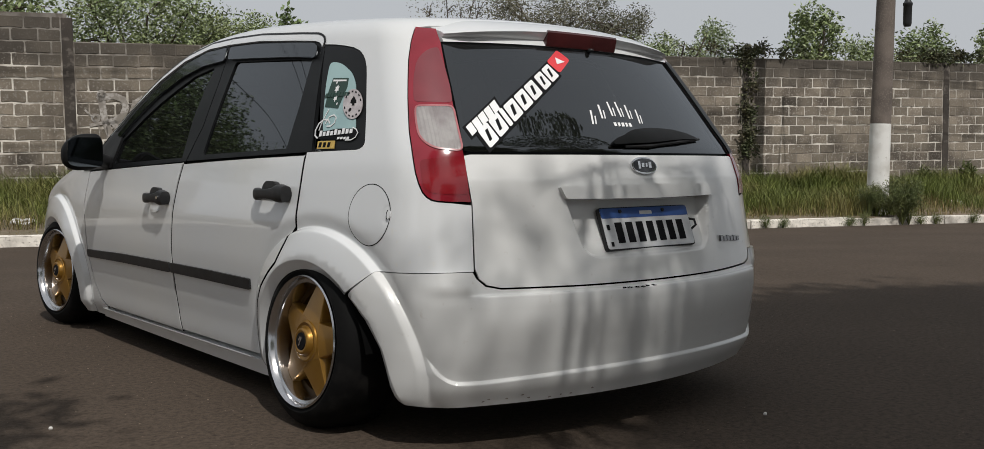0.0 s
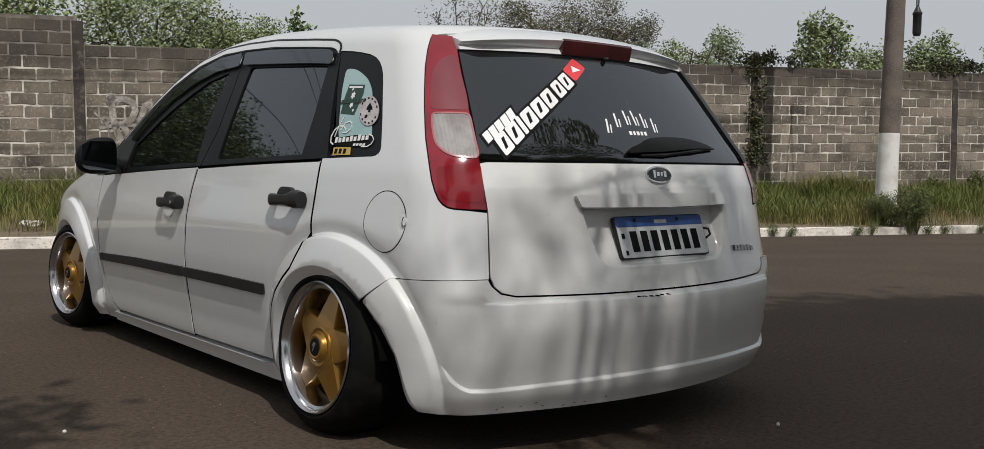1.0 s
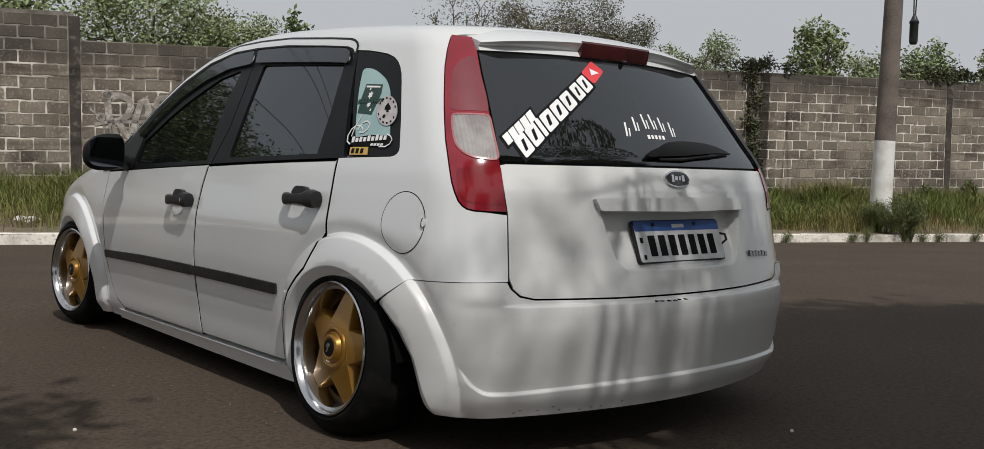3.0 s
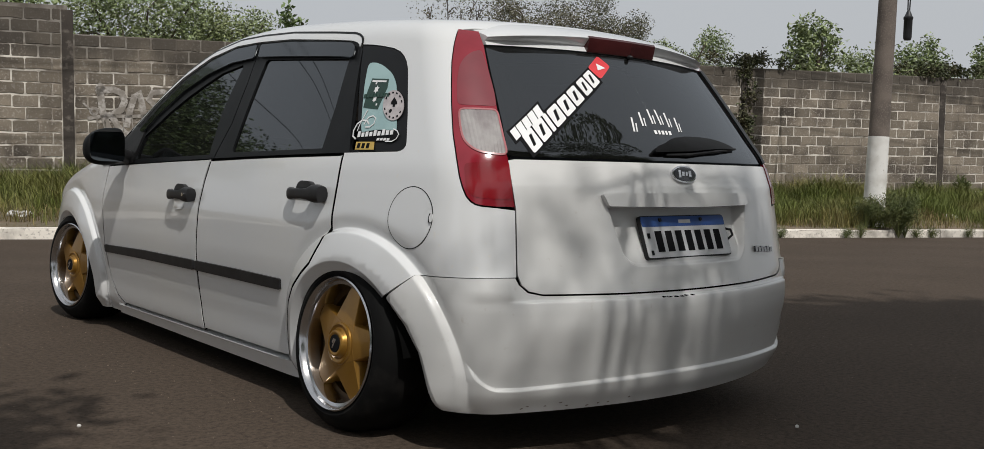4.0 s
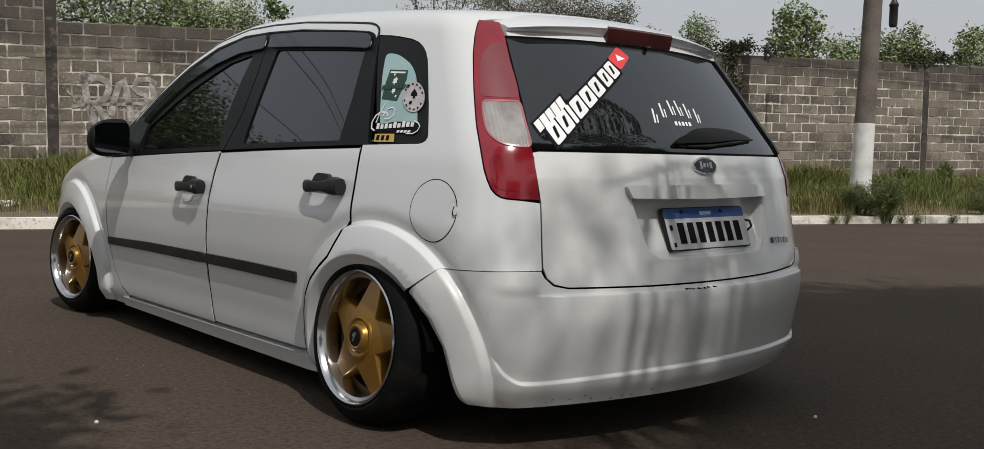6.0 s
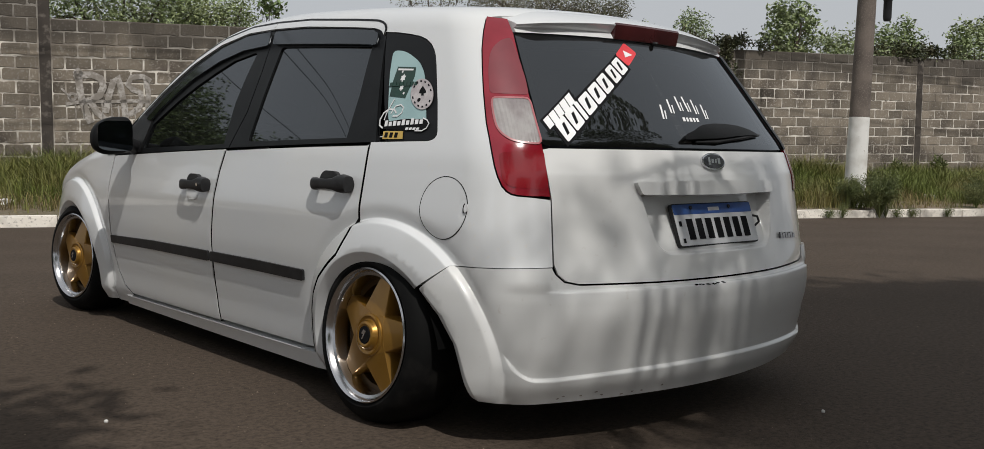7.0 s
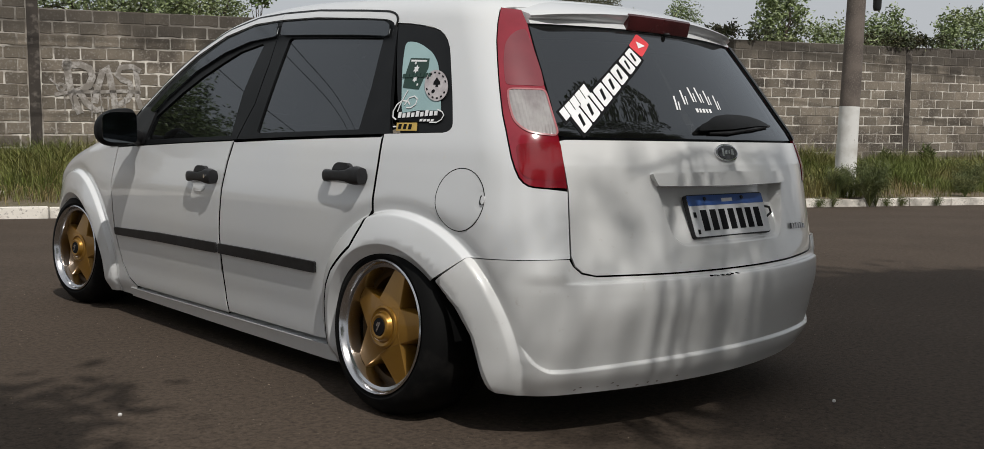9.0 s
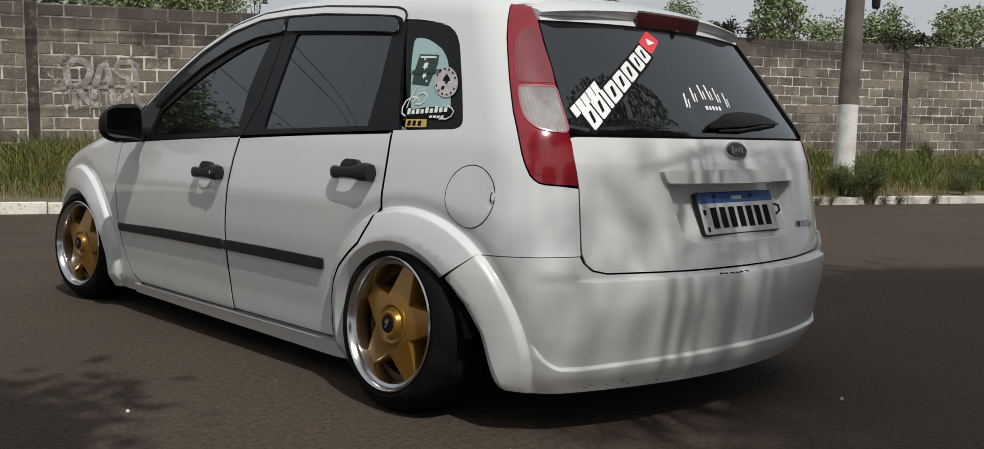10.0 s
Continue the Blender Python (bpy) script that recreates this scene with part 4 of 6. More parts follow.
# litter on the verge
rng = random.Random(4)
for x, y, s in ((-2.70, 12.1, 0.13), (-2.60, 12.2, 0.09), (13.86, 12.5, 0.16)):
    bm = bmesh.new()
    bmesh.ops.create_icosphere(bm, subdivisions=2, radius=s, matrix=STREET @ pose(x, y, float(verge_z(y)) + s * 0.22))
    c = STREET @ Vector((x, y, float(verge_z(y)) + s * 0.22))
    for vv in bm.verts:
        d = vv.co - c
        d *= 1 + 0.6 * noise.noise(vv.co * 22)
        d.z *= 0.42
        vv.co = c + d
    tagged(part("litter", bm, PAPER, None, "crumpled white plastic litter lying in the grass"), category="litter", group="litter on the verge")


# ---- the car's panels ----
from mathutils.geometry import delaunay_2d_cdt


def ring(points, step):
    """A closed outline with points no further apart than step."""
    out = []
    for a, b in zip(points, np.roll(points, -1, 0)):
        n = max(1, int(np.ceil(np.linalg.norm(b - a) / step)))
        out += [a + (b - a) * k / n for k in range(n)]
    return np.array(out)


def rounded(points, r=0.02, n=4):
    """The outline with its corners cut round."""
    p = np.array(points, float)
    out = []
    for a, b, c in zip(np.roll(p, 1, 0), p, np.roll(p, -1, 0)):
        d, e = min(r, np.linalg.norm(a - b) * 0.45), min(r, np.linalg.norm(c - b) * 0.45)
        s, t = b + (a - b) / np.linalg.norm(a - b) * d, b + (c - b) / np.linalg.norm(c - b) * e
        out += [(1 - k) ** 2 * s + 2 * k * (1 - k) * b + k * k * t for k in np.linspace(0, 1, n)]
    return np.array(out)


def area(p):
    q = np.roll(p, -1, 0)
    return 0.5 * (p[:, 0] * q[:, 1] - q[:, 0] * p[:, 1]).sum()


def shrunk(p, gap):
    if area(p) < 0:
        p = p[::-1]
    d = np.roll(p, -1, 0) - np.roll(p, 1, 0)
    d /= np.linalg.norm(d, axis=1)[:, None] + 1e-12
    return p + gap * np.stack([-d[:, 1], d[:, 0]], 1)


def within(q, p):
    """Which points lie in the outline."""
    x, y = q[:, :1], q[:, 1:]
    a, b = p, np.roll(p, -1, 0)
    cross = ((a[:, 1] > y) != (b[:, 1] > y)) & (x < (b[:, 0] - a[:, 0]) * (y - a[:, 1]) / (b[:, 1] - a[:, 1] + 1e-15) + a[:, 0])
    return cross.sum(1) % 2 == 1


def panel(name, outline, material, parent, label="", off=0.0, depth=0.014, gap=0.0025, step=0.025, top=False, disp=None, flip=False, holes=(), extra=None):
    """A piece of the car's skin: the outline lies on the unrolled skin (or, with top, in the plan), the edge is turned inwards.
    disp: more height, by the points. flip: the other side of the car."""
    loops = [shrunk(ring(np.array(outline), step), gap)] + [ring(np.array(h), step)[::-1] if area(np.array(h)) > 0 else ring(np.array(h), step) for h in holes]
    lo, hi = loops[0].min(0), loops[0].max(0)
    gx, gy = np.meshgrid(np.arange(lo[0], hi[0], step), np.arange(lo[1], hi[1], step))
    grid = np.stack([gx.ravel(), gy.ravel()], 1)
    ok = within(grid, loops[0])
    for h in loops[1:]:
        ok &= ~within(grid, h)
    edge = np.concatenate(loops)
    grid = grid[ok]
    if len(grid):
        far = np.full(len(grid), 9.0)
        for e in edge:
            far = np.minimum(far, np.hypot(grid[:, 0] - e[0], grid[:, 1] - e[1]))
        grid = grid[far > step * 0.45]
    if extra is not None:
        ok = within(extra, loops[0])
        for h in loops[1:]:
            ok &= ~within(extra, h)
        more = np.array([e for e in extra[ok] if np.hypot(*(edge - e).T).min() > 0.004])
        if len(more):
            grid = np.array([g for g in grid if np.hypot(*(more - g).T).min() > step * 0.5]).reshape(-1, 2)
            grid = np.concatenate([grid, more])
    uv = np.concatenate([edge, grid]) if len(grid) else edge
    edges, k = [], 0
    for l in loops:
        edges += [(k + i, k + (i + 1) % len(l)) for i in range(len(l))]
        k += len(l)
    got = delaunay_2d_cdt([Vector(p) for p in uv], edges, [], 0, 1e-7)
    uv = np.array([tuple(p) for p in got[0]])
    first = {}
    for i, src in enumerate(got[3]):
        for s in src:
            first[s] = i
    tri = np.array([f for f in got[2] if len(f) == 3])
    mid = uv[tri].mean(1)
    ok = within(mid, loops[0])
    for h in loops[1:]:
        ok &= ~within(mid, h)
    tri = tri[ok]
    p = on_top(uv) if top else rolled(uv)
    n = normal(p)
    rise = off + (disp(p) if disp is not None else 0)
    if disp is not None:
        t1 = np.cross(n, [0.0, 0.0, 1.0])
        t1 /= np.linalg.norm(t1, axis=1)[:, None] + 1e-12
        t2 = np.cross(n, t1)
        slope = [(disp(p + 0.0012 * t) - disp(p - 0.0012 * t)) / 0.0024 for t in (t1, t2)]
        bent_n = n - t1 * slope[0][:, None] - t2 * slope[1][:, None]
        bent_n /= np.linalg.norm(bent_n, axis=1)[:, None]
    p = p + n * np.reshape(rise * np.ones(len(p)), (-1, 1))
    fn = np.cross(p[tri[:, 1]] - p[tri[:, 0]], p[tri[:, 2]] - p[tri[:, 0]])
    bad = (fn * n[tri[:, 0]]).sum(1) < 0
    tri[bad] = tri[bad][:, ::-1]
    if disp is not None:
        n = bent_n
    verts, norms, faces = [p], [n], [tuple(t) for t in tri.tolist()]
    base, k = len(p), 0
    for l in loops:
        ids = np.array([first[k + i] for i in range(len(l))])
        k += len(l)
        q, m = p[ids], n[ids]
        out = np.cross(np.roll(q, -1, 0) - np.roll(q, 1, 0), m)
        out /= np.linalg.norm(out, axis=1)[:, None] + 1e-12
        rows = [(q, m * 0.8 + out * 0.6), (q + out * 0.0008 - m * 0.002, out + m * 0.2), (q - m * depth, out)]
        start = base
        for a, b in rows:
            verts.append(a)
            norms.append(b / (np.linalg.norm(b, axis=1)[:, None] + 1e-12))
            base += len(l)
        L = len(l)
        for r in range(len(rows) - 1):
            a, b = start + r * L, start + (r + 1) * L
            for i in range(L):
                j = (i + 1) % L
                faces.append((a + i, b + i, b + j, a + j))
    v, nn = np.concatenate(verts), np.concatenate(norms)
    # the turned edge must face away from the piece
    q = v[list(faces[-1])]
    fn = np.cross(q[1] - q[0], q[2] - q[0])
    if (fn * nn[faces[-1][0]]).sum() < 0:
        faces = [f if len(f) == 3 else f[::-1] for f in faces]
    if flip:
        v, nn, faces = v * [-1, 1, 1], nn * [-1, 1, 1], [f[::-1] for f in faces]
    return link(name, v, faces, material, parent, label, normals=nn)


car = thing("car", (0, 1.9, 0), "lowered white five-door hatchback with gold star wheels, parked on the road", "car")


def circle(c, a, b, n=24, grow=0.0):
    return [(c[0] + (c[2] + grow) * math.cos(radians(a + (b - a) * k / n)), c[1] + (c[2] + grow) * math.sin(radians(a + (b - a) * k / n))) for k in range(n + 1)]


B_GAP = [(1.613, 0.814), (1.637, 0.729), (1.654, 0.640), (1.670, 0.544), (1.680, 0.460), (1.682, 0.380), (1.684, 0.290), (1.682, 0.210), (1.672, 0.152)]
R_GAP = [(0.709, 0.848), (0.705, 0.803), (0.704, 0.745), (0.706, 0.678), (0.712, 0.612), (0.732, 0.564), (0.780, 0.495), (0.830, 0.460), (0.893, 0.410), (0.932, 0.357), (0.952, 0.300), (0.962, 0.233), (0.962, 0.153)]
F_GAP = [(2.64, 0.767), (2.67, 0.60), (2.66, 0.39), (2.63, 0.25), (2.575, 0.185), (2.50, 0.152)]
BELT_R = [(0.709, 0.848), (1.0, 0.839), (1.3, 0.828), (1.613, 0.814)]
BELT_F = [(1.613, 0.814), (2.0, 0.798), (2.3, 0.784), (2.64, 0.767)]
BUMPER_TOP = [(0.414, 0.430), (0.302, 0.509), (0.20, 0.5135)]
DOOR_TOP_R = [(0.820, 1.205), (0.825, 1.217), (0.836, 1.228), (0.853, 1.236), (0.880, 1.243), (1.022, 1.257), (1.321, 1.281), (1.560, 1.288)]
DOOR_TOP_F = [(1.560, 1.288), (1.75, 1.285), (1.95, 1.250), (2.15, 1.175), (2.35, 1.060), (2.50, 0.945), (2.60, 0.845), (2.64, 0.767)]
QUARTER = [(0.820, 1.203), (0.752, 1.197), (0.696, 1.189), (0.640, 1.179), (0.600, 1.166), (0.572, 1.150), (0.551, 1.132), (0.533, 1.110), (0.518, 1.084), (0.490, 1.029), (0.461, 0.970), (0.440, 0.921), (0.425, 0.884), (0.423, 0.873), (0.428, 0.864), (0.439, 0.858), (0.455, 0.855), (0.640, 0.850)]
LAMP = [(-0.556, 1.231), (-0.503, 1.226), (-0.514, 1.178), (-0.554, 1.041), (-0.579, 0.945), (-0.604, 0.825), (-0.608, 0.706), (-0.66, 0.706), (-0.695, 0.709), (-0.708, 0.713), (-0.717, 0.721), (-0.724, 0.735), (-0.728, 0.760), (-0.728, 0.790), (-0.725, 0.818), (-0.716, 0.866), (-0.704, 0.909), (-0.690, 0.950), (-0.670, 1.006), (-0.648, 1.062), (-0.621, 1.126), (-0.594, 1.179)]
GATE_SIDE = [(-0.608, 0.838), (-0.609, 0.70), (-0.622, 0.525), (-0.614, 0.497), (-0.595, 0.479), (-0.557, 0.470)]
GATE_LOW = [(-0.30, 0.467), (0.0, 0.467)]


def flare_lines(c, arch, a, b, n, k):
    """Rows of points along the creases of a flared arch."""
    rows = [[(c[0] + (y - c[0]) / (k if y < c[0] else 1), z) for y, z in circle(c, a, b, n, g)] for g in (0.010, 0.005, 0.0015, -0.001, -0.0035, -0.006, -0.009, -0.013, -0.018)]
    rows += [circle(arch, -20, 200, 170, g) for g in (0.037, 0.0325, 0.0300, 0.0275, 0.022, 0.012)]
    return np.concatenate([S(*[p for p in row if p[1] > 0.1]) for row in rows])


CREASE_R, CREASE_F = flare_lines(FLARE_R, ARCH_R, 3, 178, 180, 0.90), flare_lines(FLARE_F, ARCH_F, 20, 190, 90, 1.0)


def skin(*pieces):
    return np.concatenate([np.array(p, float).reshape(-1, 2) for p in pieces])


arch_r = S(*circle(ARCH_R, -22, 128, 30))

for flip in (False, True):
    # doors
    for tag, glass, hy in (
            ("rear", [(0.848, 0.862), (0.850, 1.000), (0.872, 1.160), (1.445, 1.190), (1.459, 1.184), (1.464, 1.02), (1.469, 0.850), (1.460, 0.842)], 0.823),
            ("front", [(1.648, 0.830), (1.662, 0.986), (1.650, 1.081), (1.632, 1.172), (1.645, 1.180), (1.797, 1.155), (1.918, 1.112), (2.043, 1.062), (2.167, 1.002), (2.274, 0.940), (2.335, 0.905), (2.352, 0.853), (2.362, 0.802)], 1.762)):
        door = thing("door", (0, 0, 0), "", "")
        under(door, car)
        tagged(door, f"white {tag} side door with a black plastic handle")
        if tag == "rear":
            low = skin(S(*R_GAP), S(*B_GAP[::-1]), S(*BELT_R[::-1])[1:-1])
        else:
            low = skin(S(*B_GAP), S(*F_GAP[::-1]), S(*BELT_F[::-1])[1:-1])
        panel("door_skin", low, PAINT, door, "white painted door skin", gap=0.010 if tag == "rear" else 0.0045, depth=0.006, step=0.016 if not flip else 0.03, flip=flip, extra=CREASE_R if tag == "rear" else CREASE_F)
        if tag == "rear":
            frame_line = skin(S((0.648, 0.851), (0.690, 0.853)), S(*DOOR_TOP_R), S((1.540, 1.10), (1.545, 0.95), (1.600, 0.816)), S(*BELT_R[::-1])[1:-1])
        else:
            frame_line = skin(S((1.603, 0.816), (1.548, 0.95), (1.543, 1.10)), S(*DOOR_TOP_F), S(*BELT_F[::-1])[1:-1])
        panel("window_frame", frame_line, TRIM, door, "black window frame", off=-0.004, gap=0.0015, flip=flip, holes=[S(*glass)])
        panel("window_pane", S(*glass), GLASS, door, "dark tinted side window", off=-0.010, gap=-0.004, depth=0.004, flip=flip)
        # the painted roof edge of the door
        edge = DOOR_TOP_R[1:] if tag == "rear" else DOOR_TOP_F[:-2]
        inner = [(y, z - 0.026) for y, z in edge[::-1]]
        panel("door_top_edge", skin(S(*edge), S(*inner)), PAINT, door, "white painted upper edge of the door", off=0.003, gap=0.0008, depth=0.008, flip=flip)
        line = np.array(DOOR_TOP_R if tag == "rear" else DOOR_TOP_F[:-1])
        d = np.gradient(line, axis=0)
        nn = np.stack([-d[:, 1], d[:, 0]], 1) / np.linalg.norm(d, axis=1)[:, None] * 0.0032
        panel("roof_seal", S(*np.concatenate([line + nn, (line - nn)[::-1]]).tolist()), TRIM, door, "thin black seal between roof and door", off=0.0038, gap=0, depth=0.010, flip=flip)
        # smoked rain deflector
        if tag == "rear":
            vis = [(0.848, 1.196), (0.88, 1.209), (1.02, 1.222), (1.32, 1.243), (1.535, 1.249), (1.518, 1.200), (1.32, 1.190), (1.02, 1.172), (0.838, 1.158)]
        else:
            vis = [(1.566, 1.250), (1.74, 1.244), (1.92, 1.206), (2.10, 1.130), (2.28, 1.018), (2.40, 0.925), (2.355, 0.915), (2.26, 0.985), (2.09, 1.083), (1.90, 1.152), (1.73, 1.188), (1.548, 1.198)]
        panel("rain_deflector", rounded(S(*vis), 0.012), VISOR, door, "smoked acrylic rain deflector over the window", off=0.008, gap=0, depth=0.006, flip=flip)
        # rubbing strip
        st = [(1.022, 0.386), (1.018, 0.424), (1.35, 0.426), (1.682, 0.424), (1.688, 0.386), (1.35, 0.387)] if tag == "rear" else [(1.702, 0.385), (1.700, 0.424), (2.2, 0.420), (2.652, 0.407), (2.650, 0.374), (2.2, 0.382)]
        panel("rubbing_strip", rounded(S(*st), 0.008), BLACK, door, "black plastic rubbing strip", off=0.008, gap=0, depth=0.010, flip=flip)
        # handle: a dished cup, an upper flap and the pull with its lock
        sgn = 1 if flip else -1
        hz = 0.720 if tag == "rear" else 0.677
        x0 = float(side_x(np.array([hy]), np.array([hz]))[0])

        def lump(nm, text, pts, out, thick, mat, r=0.006, lean=-4):
            bm = bmesh.new()
            m = Matrix(((0, 0, sgn, sgn * (x0 + out)), (1, 0, 0, hy), (0, 1, 0, hz), (0, 0, 0, 1))) @ pose(0, 0, 0, lean, 0, 0)
            prism(bm, rounded(pts, 0.014, 5).tolist(), thick, m, bevel=r)
            part(nm, bm, mat, door, text, smooth_faces=True)
        lump("handle_cup", "black domed cup behind the handle", [(-0.010, -0.005), (0.002, 0.020), (0.022, 0.035), (0.080, 0.036), (0.100, 0.024), (0.114, -0.005)], 0.012, 0.018, BLACK, 0.006)
        loft = []
        bm = bmesh.new()
        for y, zc, hh, lo, hi in ((-0.074, -0.004, 0.013, 0.0, 0.032), (-0.071, -0.003, 0.025, 0.0, 0.045), (-0.045, -0.002, 0.0295, 0.0, 0.049), (-0.020, -0.003, 0.026, 0.004, 0.047), (-0.006, -0.004, 0.019, 0.033, 0.047), (0.030, -0.005, 0.0155, 0.037, 0.047), (0.080, -0.006, 0.0165, 0.036, 0.046), (0.106, -0.008, 0.020, 0.010, 0.043), (0.123, -0.008, 0.0205, 0.0, 0.041), (0.133, -0.008, 0.016, 0.0, 0.036), (0.138, -0.008, 0.008, 0.0, 0.028)):
            row = []
            for k in range(20):
                a = 2 * math.pi * k / 20
                u, w = (math.copysign(abs(t) ** 0.65, t) for t in (math.cos(a), math.sin(a)))
                row.append(bm.verts.new((sgn * (x0 + 0.86 * ((lo + hi) / 2 + (hi - lo) / 2 * u)), hy + y, hz + zc + hh * w)))
            loft.append(row)
        for p, q in zip(loft, loft[1:]):
            for k in range(20):
                bm.faces.new((p[k - 1], p[k], q[k], q[k - 1]))
        bm.faces.new(loft[0])
        bm.faces.new(loft[-1][::-1])
        part("handle", bm, BLACK, door, "smooth black pull handle with a thick lock end", True)
        if tag == "front":
            bm = bmesh.new()
            bmesh.ops.create_cone(bm, segments=16, radius1=0.007, radius2=0.006, depth=0.004, cap_ends=True, matrix=pose(sgn * (x0 + 0.0430), hy - 0.045, hz - 0.002, 0, 90, 0))
            part("key_lock", bm, CHROME, door, "small bright key lock")
        lump("handle_recess", "white recess below the handle", [(0.034, -0.066), (0.018, -0.046), (0.014, -0.020), (0.126, -0.020), (0.122, -0.044), (0.104, -0.066)], -0.004, 0.012, PAINT, 0.003, -13)

        # a black strip that stands in for the shade in the gap at the door's rear edge
        line = np.array(R_GAP if tag == "rear" else B_GAP)
        d = np.gradient(line, axis=0)
        nn = np.stack([-d[:, 1], d[:, 0]], 1) / np.linalg.norm(d, axis=1)[:, None] * 0.0105
        panel("gap_shade", S(*np.concatenate([line + nn, (line - 0.15 * nn)[::-1]]).tolist()), INSIDE, door, "black strip standing in for the shade in the door gap", off=-0.0008 if tag == "rear" else -0.003, gap=0, depth=0.01, flip=flip)

        if tag == "front":
            # the same black strip as shade along the front door's leading gap
            line = np.array(F_GAP)
            d = np.gradient(line, axis=0)
            nn = np.stack([-d[:, 1], d[:, 0]], 1) / np.linalg.norm(d, axis=1)[:, None] * 0.006
            panel("gap_shade", S(*np.concatenate([line + nn, (line - nn)[::-1]]).tolist()), INSIDE, door, "black strip standing in for the shade in the door gap", off=-0.003, gap=0, depth=0.01, flip=flip)

    # quarter panel: rear wing, pillar and the arch's flange
    wing = skin(S(*R_GAP), S((0.955, 0.085), (0.90, 0.083)), arch_r, S(*BUMPER_TOP[1:]), R((-0.70, 0.5165), (-0.625, 0.518)), R((-0.6105, 0.70)), R(*LAMP[7:]), R(LAMP[0]), S((0.62, 1.262), (0.75, 1.253), (0.84, 1.232)), S(*QUARTER[:-1]))
    panel("rear_wing", wing, PAINT, car, "white rear wing with a flared wheel arch", gap=0.0, depth=0.020, step=0.014 if not flip else 0.03, flip=flip, extra=CREASE_R)
    flap = [(0.345 + 0.092 * math.cos(a), 0.668 + 0.088 * math.sin(a)) for a in np.linspace(0, 2 * math.pi, 40)[:-1]]
    if not flip:
        groove = [(0.345 + 0.0938 * math.cos(a), 0.668 + 0.0898 * math.sin(a)) for a in np.linspace(0, 2 * math.pi, 40)[:-1]]
        panel("filler_gap", S(*groove), INSIDE, car, "dark gap round the fuel filler flap", off=0.0006, gap=0, depth=0.002, holes=[S(*[(0.345 + 0.0912 * math.cos(a), 0.668 + 0.0872 * math.sin(a)) for a in np.linspace(0, 2 * math.pi, 40)[:-1]])])
        panel("fuel_flap", S(*flap), PAINT, car, "round white fuel filler flap", off=0.0012, gap=0.0012, depth=0.003, disp=lambda p: -0.008 * np.exp(-((p[:, 1] - 0.262) / 0.014) ** 2 - ((p[:, 2] - 0.672) / 0.018) ** 2), step=0.012)
        panel("finger_tab", S(*[(0.2555 + 0.006 * math.cos(a), 0.672 + 0.012 * math.sin(a)) for a in np.linspace(0, 2 * math.pi, 20)[:-1]]), PAINT, car, "small white finger tab of the filler flap", off=0.0052, gap=0, depth=0.004, step=0.008)
        # flat dark patch that paints the shade inside the finger notch
        panel("notch_shade", S(*[(0.263 + 0.004 * math.cos(a), 0.672 + 0.013 * math.sin(a)) for a in np.linspace(0, 2 * math.pi, 20)[:-1]]), INSIDE, car, "dark patch for the shade in the filler flap's finger notch", off=0.0022, gap=0, depth=0.001, step=0.008)
    panel("quarter_border", S(*QUARTER), TRIM, car, "glossy black border of the quarter window", off=-0.002, gap=0.003, depth=0.006, flip=flip)
    # tail lamp
    lamp = thing("tail_lamp", (0, 0, 0), "", "")
    under(lamp, car)
    tagged(lamp, "tall red tail lamp with a clear middle section")
    clear = [(-0.577, 0.979), (-0.660, 0.979), (-0.667, 0.973), (-0.680, 0.935), (-0.688, 0.905), (-0.690, 0.890), (-0.686, 0.874), (-0.676, 0.863), (-0.660, 0.857), (-0.607, 0.852)]
    panel("lamp_housing", R(*LAMP), INSIDE, lamp, "dark housing behind the lens", off=-0.006, gap=-0.006, depth=0.004, flip=flip)
    panel("red_lens", R(*LAMP), RED, lamp, "red plastic lens", off=0.004, gap=0.0042, depth=0.016, flip=flip, holes=[R(*clear)])
    panel("clear_lens", rounded(R(*clear), 0.015), CLEAR, lamp, "milky clear lens with fine upright ribs", off=0.0052, gap=0.0, depth=0.012, flip=flip, step=0.0035 if not flip else 0.02, disp=lambda p: 0.0007 * np.sin(p[:, 0] * 700 - p[:, 2] * 180))
    low_lens = [(-0.607, 0.836), (-0.660, 0.832), (-0.711, 0.826), (-0.718, 0.780), (-0.719, 0.755), (-0.713, 0.741), (-0.700, 0.733), (-0.655, 0.730), (-0.614, 0.730)]
    panel("lower_lens", rounded(R(*low_lens), 0.012), RED_DEEP, lamp, "deeper red lower lens", off=0.0052, gap=0, depth=0.003, flip=flip)
    bowl = [(-0.532, 1.163), (-0.562, 1.155), (-0.589, 1.136), (-0.610, 1.112), (-0.635, 1.064), (-0.652, 1.022), (-0.663, 0.992), (-0.572, 0.990), (-0.557, 1.037), (-0.543, 1.099)]
    panel("reflector_bowl", rounded(R(*bowl), 0.012), BOWL, lamp, "duller red reflector bowl showing through the lens", off=0.0048, gap=0, depth=0.002, flip=flip)
